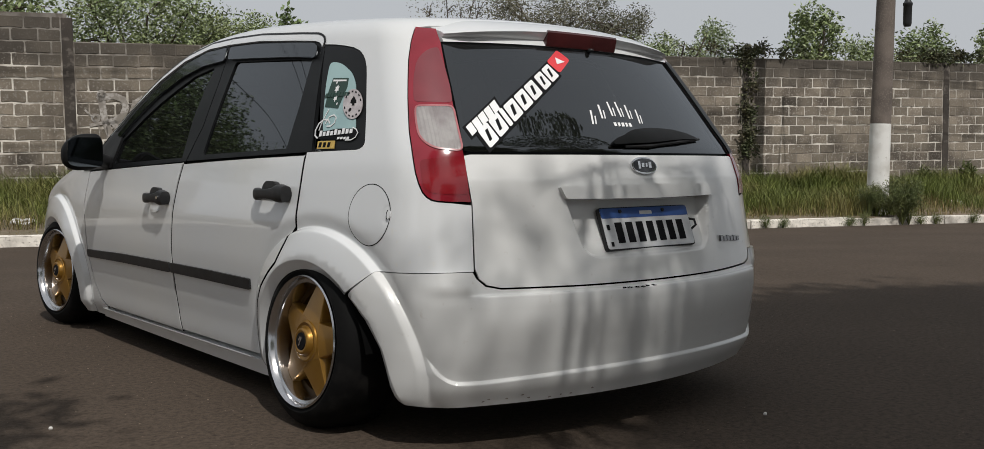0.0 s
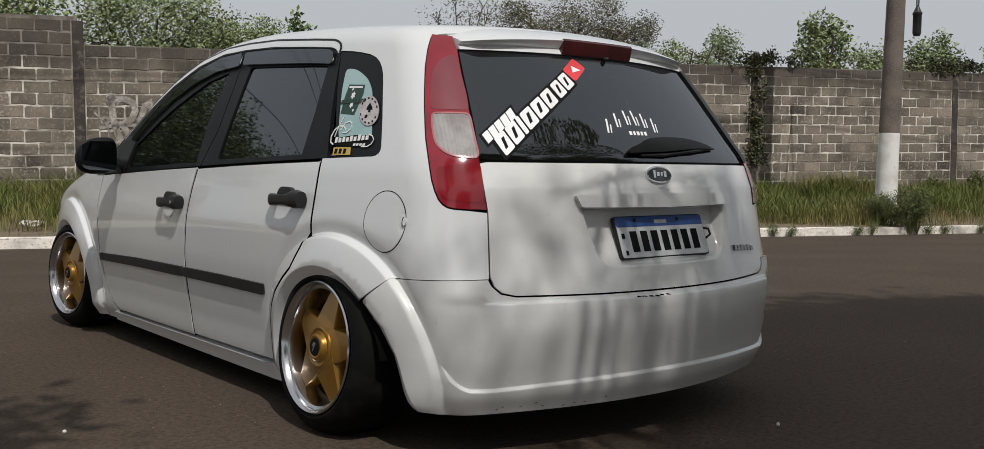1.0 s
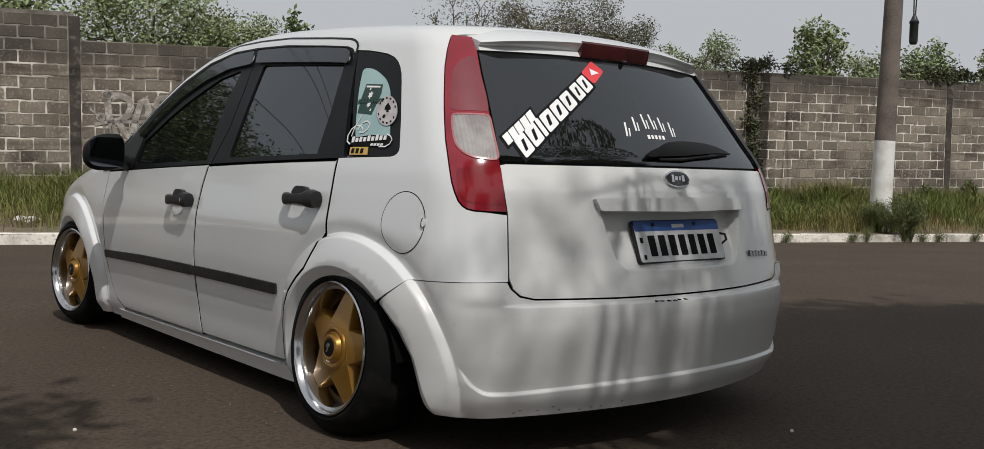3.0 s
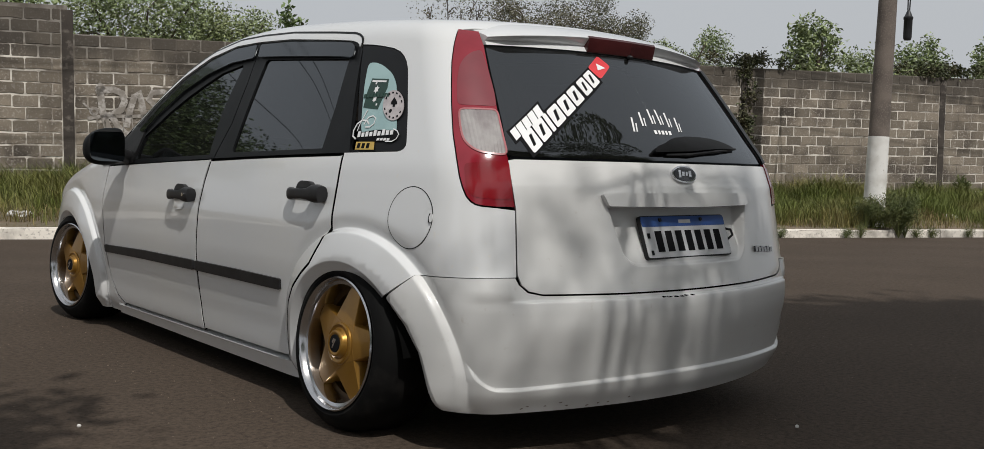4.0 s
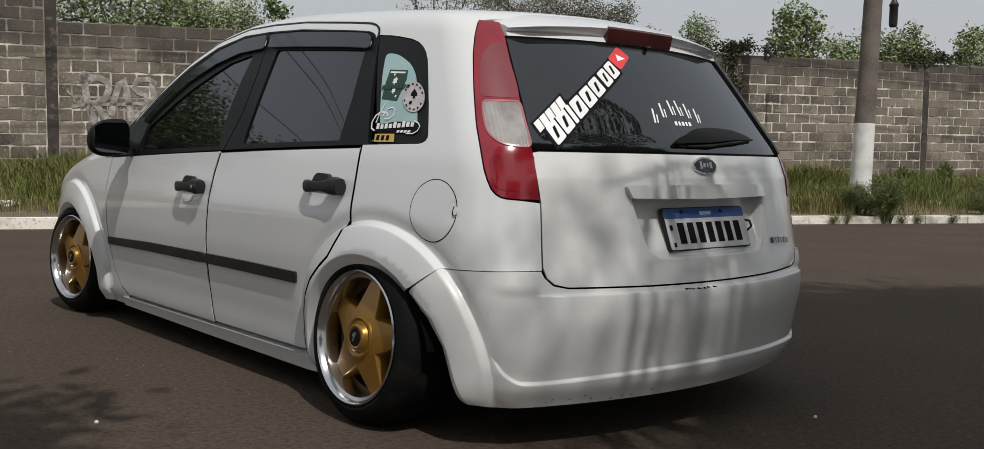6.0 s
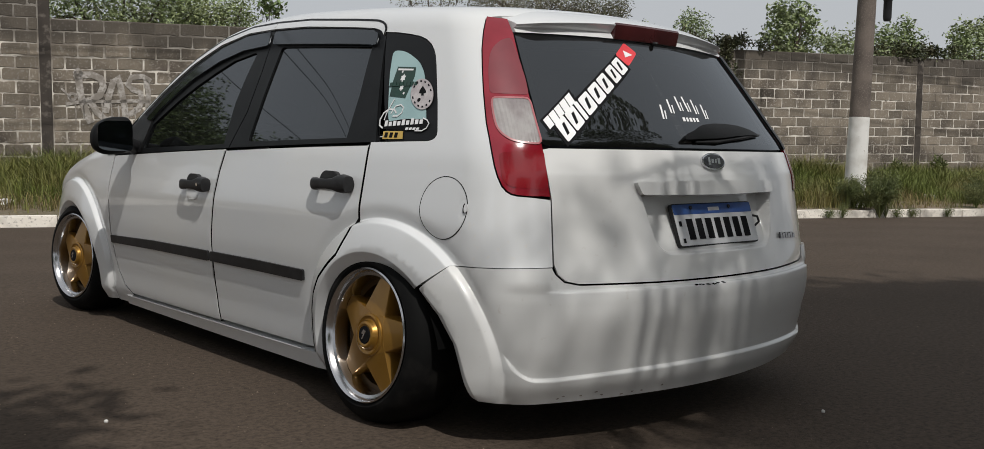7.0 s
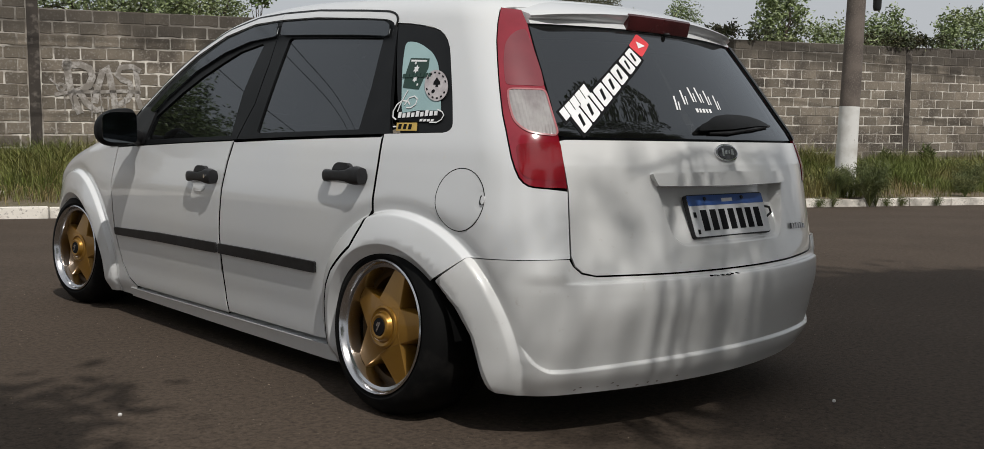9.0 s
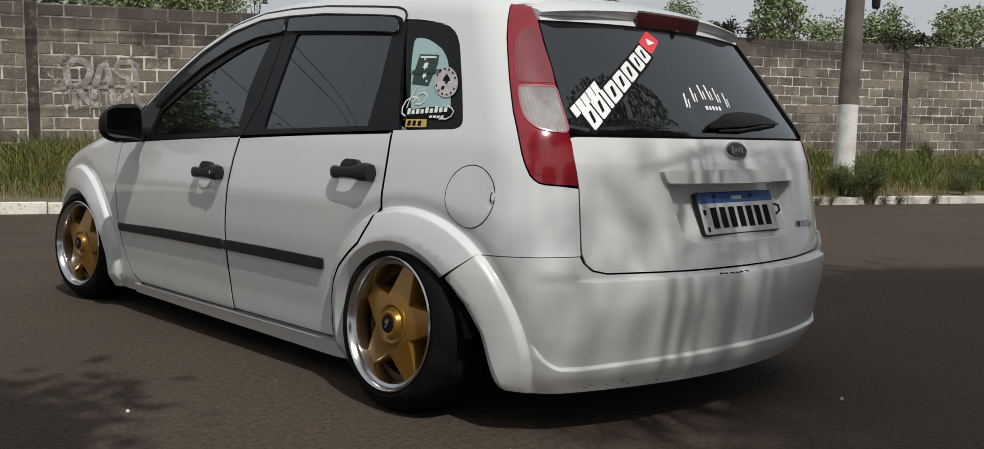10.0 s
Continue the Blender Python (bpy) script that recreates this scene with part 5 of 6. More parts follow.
    panel("clear_rim", rounded(R(*clear), 0.015), PINK, lamp, "pale pink edge round the clear lens", off=0.0064, gap=-0.0035, depth=0.012, flip=flip, holes=[shrunk(rounded(R(*clear), 0.015), 0.0012)])
    # sill and front wing
    panel("sill", S((2.582, 0.142), (2.598, 0.098), (1.8, 0.090), (0.985, 0.085), (0.988, 0.146)), PAINT, car, "white sill skirt", off=0.005, gap=0.001, depth=0.03, flip=flip)
    wing = skin(S(*F_GAP), S((2.56, 0.10), (2.66, 0.10)), S(*circle(ARCH_F, 200, -8, 36)), S((3.46, 0.45), (3.44, 0.60), (3.36, 0.70), (3.1, 0.775), (2.85, 0.805), (2.64, 0.84)))
    panel("front_wing", wing, PAINT, car, "white front wing with a flared wheel arch", gap=0.003, depth=0.020, step=0.014 if not flip else 0.03, flip=flip, extra=CREASE_F)
    # arch liners
    for (cy, cz, r) in (ARCH_R, ARCH_F):
        bm = bmesh.new()
        rows = []
        for k in range(31):
            t = radians((14 if cy < 2 else 62) + ((152 if cy < 2 else 126)) * k / 30)
            rows.append([bm.verts.new(((1 if flip else -1) * x, cy + (r + g) * math.cos(t), cz + (r + g) * math.sin(t))) for x, g in ((0.815, 0.012), (0.78, 0.028), (0.52, 0.028), (0.52, -0.10))])
        for p, q in zip(rows, rows[1:]):
            for i in range(3):
                bm.faces.new((p[i], p[i + 1], q[i + 1], q[i]))
        part("arch_liner", bm, INSIDE, car, "dark wheel arch liner", True)

# bumper, wrapped round the rear
left_edge = [(0.245, 0.134), (0.262, 0.20), (0.285, 0.29), (0.335, 0.365)]
bump_top = skin(S(*BUMPER_TOP), R((-0.70, 0.5165), (-0.627, 0.517), (-0.619, 0.498), (-0.598, 0.477), (-0.557, 0.4680), (-0.30, 0.4650), (0.0, 0.4650)))
bump_low = skin(S(*left_edge[::-1]), R((-0.70, 0.129), (-0.60, 0.131), (-0.3, 0.134), (0.0, 0.135)))


def mirror_u(uv):
    """The image of skin points past the rear's middle."""
    mid = 0.9 - 0.85 * math.pi / 2
    return np.stack([2 * mid - uv[:, 0], uv[:, 1]], 1)


def lip_height(x):
    return 0.205 + 0.016 * (1 - np.clip(x / 0.6, 0, 1) ** 2)


def lip_inside(p):
    """How far a point lies inside the bumper's sunk middle field, whose lower corners are round."""
    x, y, z = np.abs(p[:, 0]), p[:, 1], p[:, 2]
    a, b, r = z - lip_height(x), (0.843 + 1.15 * (z - 0.247) - x - y) * 0.71, 0.034
    return r - np.hypot(np.maximum(r - a, 0), np.maximum(r - b, 0)) + np.maximum(np.minimum(a, b) - r, 0)


def contours(inside, grid, levels, apart):
    """Points of the skin along lines of even distance, for crisp creases."""
    away, out = inside(rolled(grid)), []
    for level in levels:
        q = grid[np.abs(away - level) < 0.004]
        for _ in range(3):
            g = np.stack([(inside(rolled(q + e)) - inside(rolled(q - e))) / 0.001 for e in ((0.0005, 0), (0, 0.0005))], 1)
            q = q + g * ((level - inside(rolled(q))) / (g * g).sum(1))[:, None]
        kept = np.zeros((0, 2))
        for a in q:
            if not len(kept) or np.hypot(*(kept - a).T).min() > apart:
                kept = np.concatenate([kept, [a]])
        out.append(kept)
    return np.concatenate(out)


def from_arch(y, z):
    """How far a point of the bumper's side lies behind its edge along the wheel arch."""
    zs = [0.134, 0.20, 0.29, 0.365, 0.430]
    return (np.interp(z, zs, [0.245, 0.262, 0.285, 0.335, 0.414]) - y) / np.interp(z, zs, [1.03, 1.03, 1.1, 1.4, 1.55])


def bumper_relief(p):
    z, x = p[:, 2], np.abs(p[:, 0])
    h = lip_inside(p)
    fade = 1 - smooth(z, 0.232, 0.285)
    lip = 0.0125 * (1 - smooth(h, 0.000, 0.0056)) * (1 - smooth(x + p[:, 1], 0.83, 0.93)) * smooth(z, 0.09, 0.20) * fade
    shelf = 0.020 * (1 - smooth(x, 0.58, 0.66)) * smooth(z, 0.25, 0.40) * (1 - smooth(z, 0.447, 0.4555))
    horn = 0.007 * smooth(x, 0.625, 0.65) * smooth(z, 0.44, 0.475) * (1 - smooth(x, 0.70, 0.76))
    bevel = -0.0125 * np.clip(1.0 - from_arch(p[:, 1], z) / 0.023, 0, 1) * smooth(x, 0.66, 0.70)
    return lip + shelf + horn + bevel


us = np.linspace(0.9 - 0.85 * math.pi + 0.5, 0.4, 260)
side = np.abs(rolled(np.stack([us, 0 * us + 0.22], 1))[:, 0])
LIP_LINES = np.concatenate([np.stack([us, lip_height(side) + d], 1)[side < 0.64] for d in (-0.008, -0.003, 0.0, 0.0022, 0.0044, 0.0066, 0.011)] + [np.stack([us, 0 * us + z], 1) for z in (0.443, 0.447, 0.4512, 0.4555, 0.460)])
grid = np.stack([c.ravel() for c in np.meshgrid(np.arange(0.10, 0.27, 0.0028), np.arange(0.19, 0.30, 0.0028))], 1)
fine = contours(lip_inside, grid, (-0.007, -0.003, 0.0, 0.0016, 0.0032, 0.0046, 0.0060, 0.010), 0.0035)
zs = np.linspace(0.136, 0.428, 70)
bevel_lines = [S(*[(float(np.interp(z, [0.134, 0.20, 0.29, 0.365, 0.430], [0.245, 0.262, 0.285, 0.335, 0.414])) - d * float(np.interp(z, [0.134, 0.29, 0.43], [1.03, 1.1, 1.55])), float(z)) for z in zs]) for d in (0.010, 0.0205, 0.0225, 0.0245, 0.030)]
fine = np.concatenate([fine] + bevel_lines)
LIP_LINES = np.concatenate([LIP_LINES, fine, mirror_u(fine)])
outline = skin(bump_top, mirror_u(bump_top[:-1])[::-1], mirror_u(bump_low[:-1]), bump_low[::-1])
panel("rear_bumper", outline, DIRTY, car, "white rear bumper, dusty and scuffed, with a raised lower lip", off=0.003, gap=0.0022, step=0.013, disp=bumper_relief, depth=0.03, extra=np.concatenate([CREASE_R, LIP_LINES]))

# tailgate
gate_l = skin(R(*GATE_SIDE), R(*GATE_LOW))
gate_top = R((0.0, 0.843), (-0.3, 0.843), (-0.59, 0.842))
outline = skin(gate_l, mirror_u(gate_l[:-1])[::-1], mirror_u(gate_top)[::-1][:-1], gate_top)


def recess_inside(p):
    """How far a point lies inside the plate's recess, which narrows downwards and has round lower corners."""
    x, z = np.abs(p[:, 0]), p[:, 2]
    a, b, r = z - 0.540, (0.283 + 0.27 * (z - 0.55) - x) * 0.96, 0.046
    return r - np.hypot(np.maximum(r - a, 0), np.maximum(r - b, 0)) + np.maximum(np.minimum(a, b) - r, 0)


def gate_relief(p):
    z = p[:, 2]
    dent = smooth(recess_inside(p), -0.003, 0.011) * (1 - smooth(z, 0.715, 0.730))
    return -dent * (0.010 + 0.034 * smooth(z, 0.53, 0.69))


grid = np.stack([c.ravel() for c in np.meshgrid(np.arange(-0.12, 0.28, 0.004) - 0.435 + 0.12, np.arange(0.53, 0.72, 0.004))], 1)
recess_lines = contours(recess_inside, grid, (-0.006, -0.003, -0.0005, 0.002, 0.0045, 0.007, 0.0095, 0.013), 0.005)
recess_lines = np.concatenate([recess_lines, mirror_u(recess_lines)])
gate = thing("tailgate", (0, 0, 0), "", "")
under(gate, car)
tagged(gate, "white tailgate with a tinted rear window, dusty in dappled shade")
panel("gate_skin", outline, DIRTY, gate, "white painted tailgate skin", off=0.002, gap=0.0010, depth=0.008, step=0.011, disp=gate_relief, extra=recess_lines)
grip_line = skin(R((-0.352, 0.748), (-0.335, 0.712)), R((0.0, 0.709)), R((0.338, 0.712), (0.355, 0.748), (0.0, 0.752)))
panel("gate_grip", rounded(grip_line, 0.006), DIRTY, gate, "white grip strip above the number plate", off=0.020, gap=0, depth=0.03)
win_l = R((-0.604, 0.852), (-0.578, 0.945), (-0.552, 1.041), (-0.512, 1.182), (-0.34, 1.196), (-0.17, 1.200), (0.0, 1.201))
win_b = R((0.0, 0.848), (-0.3, 0.848), (-0.585, 0.848))
outline = skin(win_l, mirror_u(win_l[:-1])[::-1], mirror_u(win_b)[::-1][:-1], win_b)
panel("rear_window", outline, FILM, gate, "dark tinted rear window", off=0.0, gap=0.002, depth=0.006)
panel("window_seal", outline, TRIM, gate, "black band under the rear window's rim", off=-0.012, gap=-0.012, depth=0.004, holes=[skin(R((-0.575, 0.875), (-0.552, 0.95), (-0.525, 1.05), (-0.488, 1.165), (-0.30, 1.176), (0.0, 1.18), (0.30, 1.176), (0.488, 1.165), (0.525, 1.05), (0.552, 0.95), (0.575, 0.875), (0.0, 0.872)))])

panel("window_side_trim", skin(R((0.505, 1.182), (0.545, 1.041), (0.571, 0.945), (0.598, 0.850), (0.640, 0.853), (0.622, 0.945), (0.598, 1.041), (0.552, 1.182))), TRIM, gate, "black trim beside the rear window", off=0.0075, gap=0, depth=0.006)

# roof spoiler: a lip over the window with the brake lamp let into it
xs = np.linspace(-0.511, 0.511, 41)
verts, faces = [], []
for x in xs:
    e = 1 - smooth(abs(x), 0.43, 0.535)
    root = on_top([(x, 0.46 + 0.10 * x * x)])[0]
    gl = lambda z: float(REAR(np.array([z]))[0] + 0.33 * x * x)
    drop = 0.11 * x * x
    tip_z = 1.240 - drop
    tip_y = gl(tip_z) - 0.030 - 0.026 * e
    e2 = 1 - smooth(abs(x), 0.36, 0.511)
    root = root - [0, 0, 0.007 * (1 - e2)]
    sec = [root + [0, 0, -0.004], [x, (root[1] + tip_y) / 2, (root[2] + tip_z) / 2 + 0.010 * e2 - 0.004], [x, tip_y + 0.010, tip_z + 0.001], [x, tip_y, tip_z - 0.005], [x, tip_y + 0.004, tip_z - 0.011], [x, gl(1.208 - 0.4 * drop) - 0.010, 1.208 - 0.4 * drop], [x, gl(1.190 - 0.25 * drop) - 0.008, 1.190 - 0.25 * drop], [x, gl(1.185) + 0.05, 1.185]]
    verts += [np.array(s) for s in sec]
m = 8
for i in range(len(xs) - 1):
    for j in range(m - 1):
        a = i * m + j
        faces.append((a, a + 1, a + m + 1, a + m))
faces.append(tuple(range(m)))
faces.append(tuple(len(verts) - m + k for k in range(m))[::-1])
spoiler = link("roof_spoiler", verts, faces, PAINT, gate, "white roof spoiler over the rear window", smooth_faces=True)
spoiler.data.set_sharp_from_angle(angle=radians(50))
bm = bmesh.new()
lampxs = np.linspace(-0.158, 0.158, 13)
sections = []
for x in lampxs:
    gl = lambda z: float(REAR(np.array([z]))[0] + 0.33 * x * x)
    t = gl(1.24) - 0.056
    sections.append([bm.verts.new(v) for v in ((x, t - 0.001, 1.2385), (x, t - 0.005, 1.232), (x, gl(1.195) - 0.016, 1.194), (x, gl(1.19) - 0.009, 1.1885), (x, gl(1.21) + 0.02, 1.21))])
for a, b in zip(sections, sections[1:]):
    for k in range(5):
        bm.faces.new((a[k - 1], a[k], b[k], b[k - 1]))
bm.faces.new(sections[0])
bm.faces.new(sections[-1][::-1])
part("brake_lamp", bm, DARKRED, gate, "dark red high-level brake lamp", True)

bm = bmesh.new()
bmesh.ops.create_uvsphere(bm, u_segments=14, v_segments=8, radius=0.008, matrix=pose(0.031, float(REAR(np.array([1.187]))[0]) - 0.012, 1.187) @ Matrix.Diagonal((1.2, 1.5, 0.8, 1)))
part("washer_nozzle", bm, BLACK, gate, "small black washer nozzle under the spoiler", True)

# roof, windscreen, bonnet and nose
seam = skin(R(LAMP[0]), S((0.62, 1.262), (0.75, 1.253), (0.84, 1.232)), S(*DOOR_TOP_R[4:]), S(*DOOR_TOP_F[1:3]))
seam = np.concatenate([[a + (b - a) * k / 8 for k in range(8)] for a, b in zip(seam, seam[1:])] + [seam[-1:]])
rim = rolled(seam)[:, :2]
roof_l = skin(rim, [(-0.50, 2.03), (-0.30, 2.08), (0.0, 2.10)])
roof = skin(roof_l, (roof_l * [-1, 1])[:-1][::-1], [(0.45, 0.40), (0.25, 0.36), (0.0, 0.35), (-0.25, 0.36), (-0.45, 0.40)])
panel("roof", roof, PAINT, car, "plain white roof", top=True, gap=-0.004, off=-0.0005)
screen_l = np.array([(0.0, 2.105), (-0.30, 2.085), (-0.515, 2.035), (-0.575, 1.975), (-0.62, 2.12), (-0.70, 2.40), (-0.745, 2.62), (-0.60, 2.80), (-0.30, 2.93), (0.0, 2.97)])
screen = skin(screen_l, (screen_l * [-1, 1])[1:-1][::-1])
panel("windscreen", screen, GLASS, car, "dark tinted windscreen", top=True, gap=0.002, off=-0.002)
pillar = rolled(skin(S(*DOOR_TOP_F[2:-1])))[:, :2]
for flip in (False, True):
    a_line = skin(pillar, [(-0.745, 2.66), (-0.742, 2.60), (-0.695, 2.38), (-0.615, 2.10), (-0.575, 1.975)])
    panel("screen_pillar", a_line, PAINT, car, "white windscreen pillar", top=True, gap=0.0, flip=flip)
bonnet_l = np.array([(0.0, 2.98), (-0.30, 2.94), (-0.60, 2.81), (-0.745, 2.64), (-0.765, 2.85), (-0.735, 3.1), (-0.68, 3.36), (-0.55, 3.55), (-0.30, 3.66), (0.0, 3.70)])
panel("bonnet", skin(bonnet_l, (bonnet_l * [-1, 1])[1:-1][::-1]), PAINT, car, "white bonnet", top=True, gap=0.001)
front_mid = 2.9 + 0.85 * math.pi / 2
nose_top = skin(S((3.46, 0.45), (3.44, 0.60), (3.37, 0.695)), np.array([(3.70, 0.70), (3.95, 0.70), (front_mid, 0.70)]))
nose_low = skin(S((3.43, 0.12)), np.array([(3.7, 0.10), (3.95, 0.10), (front_mid, 0.10)]))


def mirror_f(uv):
    return np.stack([2 * front_mid - uv[:, 0], uv[:, 1]], 1)


panel("front_bumper", skin(nose_top, mirror_f(nose_top[:-1])[::-1], mirror_f(nose_low[:-1]), nose_low[::-1]), PAINT, car, "white front bumper", gap=0.001)

# the dark inside of the shell, floor and underside
bm = bmesh.new()
box(bm, (-0.70, 0.95, 0.13), (0.70, 2.75, 0.17), bevel=0.01)
box(bm, (-0.50, 0.16, 0.16), (0.50, 3.70, 0.20), bevel=0.01)
part("underbody", bm, INSIDE, car, "dark underside")


def liner(name, us, vs, keep):
    uv = np.array([(u, v) for v in vs for u in us])
    p = rolled(uv)
    p = p - normal(p) * (0.032 if name == "inner_shell" else 0.06)
    n = len(us)
    faces = []
    for j in range(len(vs) - 1):
        for i in range(n - 1):
            c = p[[j * n + i, j * n + i + 1, (j + 1) * n + i + 1, (j + 1) * n + i]].mean(0)
            if keep(c):
                faces.append((j * n + i, j * n + i + 1, (j + 1) * n + i + 1, (j + 1) * n + i))
    return link(name, p, faces, INSIDE, car, "dark inner shell behind the panels")


def solid(c):
    x, y, z = c
    if math.hypot(y - ARCH_R[0], z - ARCH_R[1]) < ARCH_R[2] + 0.03 and abs(x) > 0.5 and y > 0.1:
        return False
    if math.hypot(y - ARCH_F[0], z - ARCH_F[1]) < ARCH_F[2] + 0.03 or (y < 0.15 and abs(x) < 0.37 and 0.50 < z < 0.75):
        return False
    return z < 0.80


full_u = np.linspace(0.9 - 0.85 * math.pi, 3.6, 150)
liner("inner_shell", full_u, np.linspace(0.13, 0.84, 26), solid)
right = liner("inner_shell", np.linspace(0.9, 3.6, 90), np.linspace(0.13, 0.84, 26), solid)
right.data.transform(Matrix.Diagonal((-1, 1, 1, 1)))
bm = bmesh.new()
box(bm, (-0.68, 0.30, 0.78), (0.68, 2.45, 0.80), bevel=0.005)
part("cabin_floor", bm, INSIDE, car, "dark cabin trim")


# ---- wheels ----
def star_wheel():
    w = thing("wheel", (0, 0, 0), "", "")
    bm = bmesh.new()
    lathe(bm, [(0.196, 0.004), (0.203, -0.006), (0.216, -0.012), (0.236, -0.006), (0.254, 0.012), (0.264, 0.034), (0.268, 0.050), (0.268, 0.170), (0.262, 0.195), (0.24, 0.212), (0.19, 0.205)], 72)
    part("tyre", bm, RUBBER, w, "black low-profile tyre stretched on the rim", True)
    bm = bmesh.new()
    lathe(bm, [(0.196, 0.006), (0.2035, -0.006), (0.2040, -0.012), (0.200, -0.016), (0.1965, -0.012), (0.192, -0.002), (0.190, 0.003), (0.181, 0.006), (0.178, 0.016), (0.174, 0.050), (0.172, 0.062)], 72)
    part("rim_lip", bm, LIP, w, "polished aluminium dish and lip", True)
    bm = bmesh.new()
    lathe(bm, [(0.173, 0.060), (0.160, 0.062), (0.158, 0.075), (0.162, 0.15)], 60)
    part("rim_barrel", bm, GOLD_SHADED, w, "gold inner rim, the shade behind the spokes put into its colour", True)
    bm = bmesh.new()
    lathe(bm, [(0.001, 0.105), (0.12, 0.105), (0.16, 0.11), (0.162, 0.15), (0.001, 0.16)], 40)
    part("brake_disc", bm, INSIDE, w, "dark brake parts behind the spokes", True)
    for k in range(5):
        a = radians(9 + 72 * k)
        d, s = Vector((0, -math.sin(a), math.cos(a))), Vector((0, math.cos(a), math.sin(a)))
        bm = bmesh.new()
        rows = []
        for r, half, x in ((0.035, 0.066, 0.010), (0.064, 0.0590, 0.012), (0.174, 0.029, 0.033)):
            rows.append([bm.verts.new(d * r + s * t * half + Vector((x + dx, 0, 0))) for t, dx in ((-1.0, 0.058), (-1.0, 0.007), (-0.9, 0.0), (0, -0.003), (0.9, 0.0), (1.0, 0.007), (1.0, 0.058))])
        for p, q in zip(rows, rows[1:]):
            for i in range(6):
                bm.faces.new((p[i], p[i + 1], q[i + 1], q[i]))
        bm.faces.new(rows[0])
        bm.faces.new(rows[-1][::-1])
        part("spoke", bm, GOLD, w, "broad gold star spoke", True)
    bm = bmesh.new()
    lathe(bm, [(0.068, 0.018), (0.064, 0.005), (0.058, 0.003), (0.054, 0.006), (0.048, 0.006), (0.044, -0.001)], 48)
    part("hub_ring", bm, GOLD, w, "stepped gold hub ring", True)
    bm = bmesh.new()
    lathe(bm, [(0.046, 0.006), (0.042, -0.007), (0.038, -0.010), (0.033, -0.010), (0.029, -0.008), (0.001, -0.008)], 12)
    part("hub_cap", bm, GOLD, w, "gold faceted hub cap", True)
    bm = bmesh.new()
    lathe(bm, [(0.0275, -0.0075), (0.0265, -0.0105), (0.001, -0.0115)], 32)
    part("cap_badge", bm, BLACK_VINYL, w, "round black cap badge", True)
    bm = bmesh.new()
    for pts in ([(-0.010, -0.014), (-0.004, -0.015), (0.010, 0.012), (0.004, 0.016)], [(-0.012, 0.004), (-0.002, 0.016), (0.003, 0.012), (-0.006, 0.000)]):
        prism(bm, pts, 0.002, Matrix(((0, 0, -1, -0.0125), (-1, 0, 0, 0), (0, 1, 0, 0), (0, 0, 0, 1))))
    part("badge_mark", bm, CHROME, w)
    bm = bmesh.new()
    ang = radians(118)
    tube(bm, [Vector((0.055, -0.166 * math.sin(ang), 0.166 * math.cos(ang))), Vector((0.03, -0.160 * math.sin(ang), 0.160 * math.cos(ang)))], [0.004, 0.003], 8)
    part("valve", bm, CHROME, w, "small metal tyre valve")
    return w


master = star_wheel()
tagged(master, "deep-dish wheel with a gold five-point star and polished lip")
spots = [pose(-0.842, 0.631, 0.268, 0, 5.5, 0), pose(-0.822, 3.116, 0.268, 0, 2.5, 6.5), pose(0.842, 0.631, 0.268, 0, -5.5, 0) @ pose(0, 0, 0, 0, 0, 180), pose(0.822, 3.116, 0.268, 0, -2.5, 6.5) @ pose(0, 0, 0, 0, 0, 180)]
for m in spots[1:]:
    w = copy_thing(master, m)
    under(w, car)
master.matrix_basis = spots[0]
under(master, car)

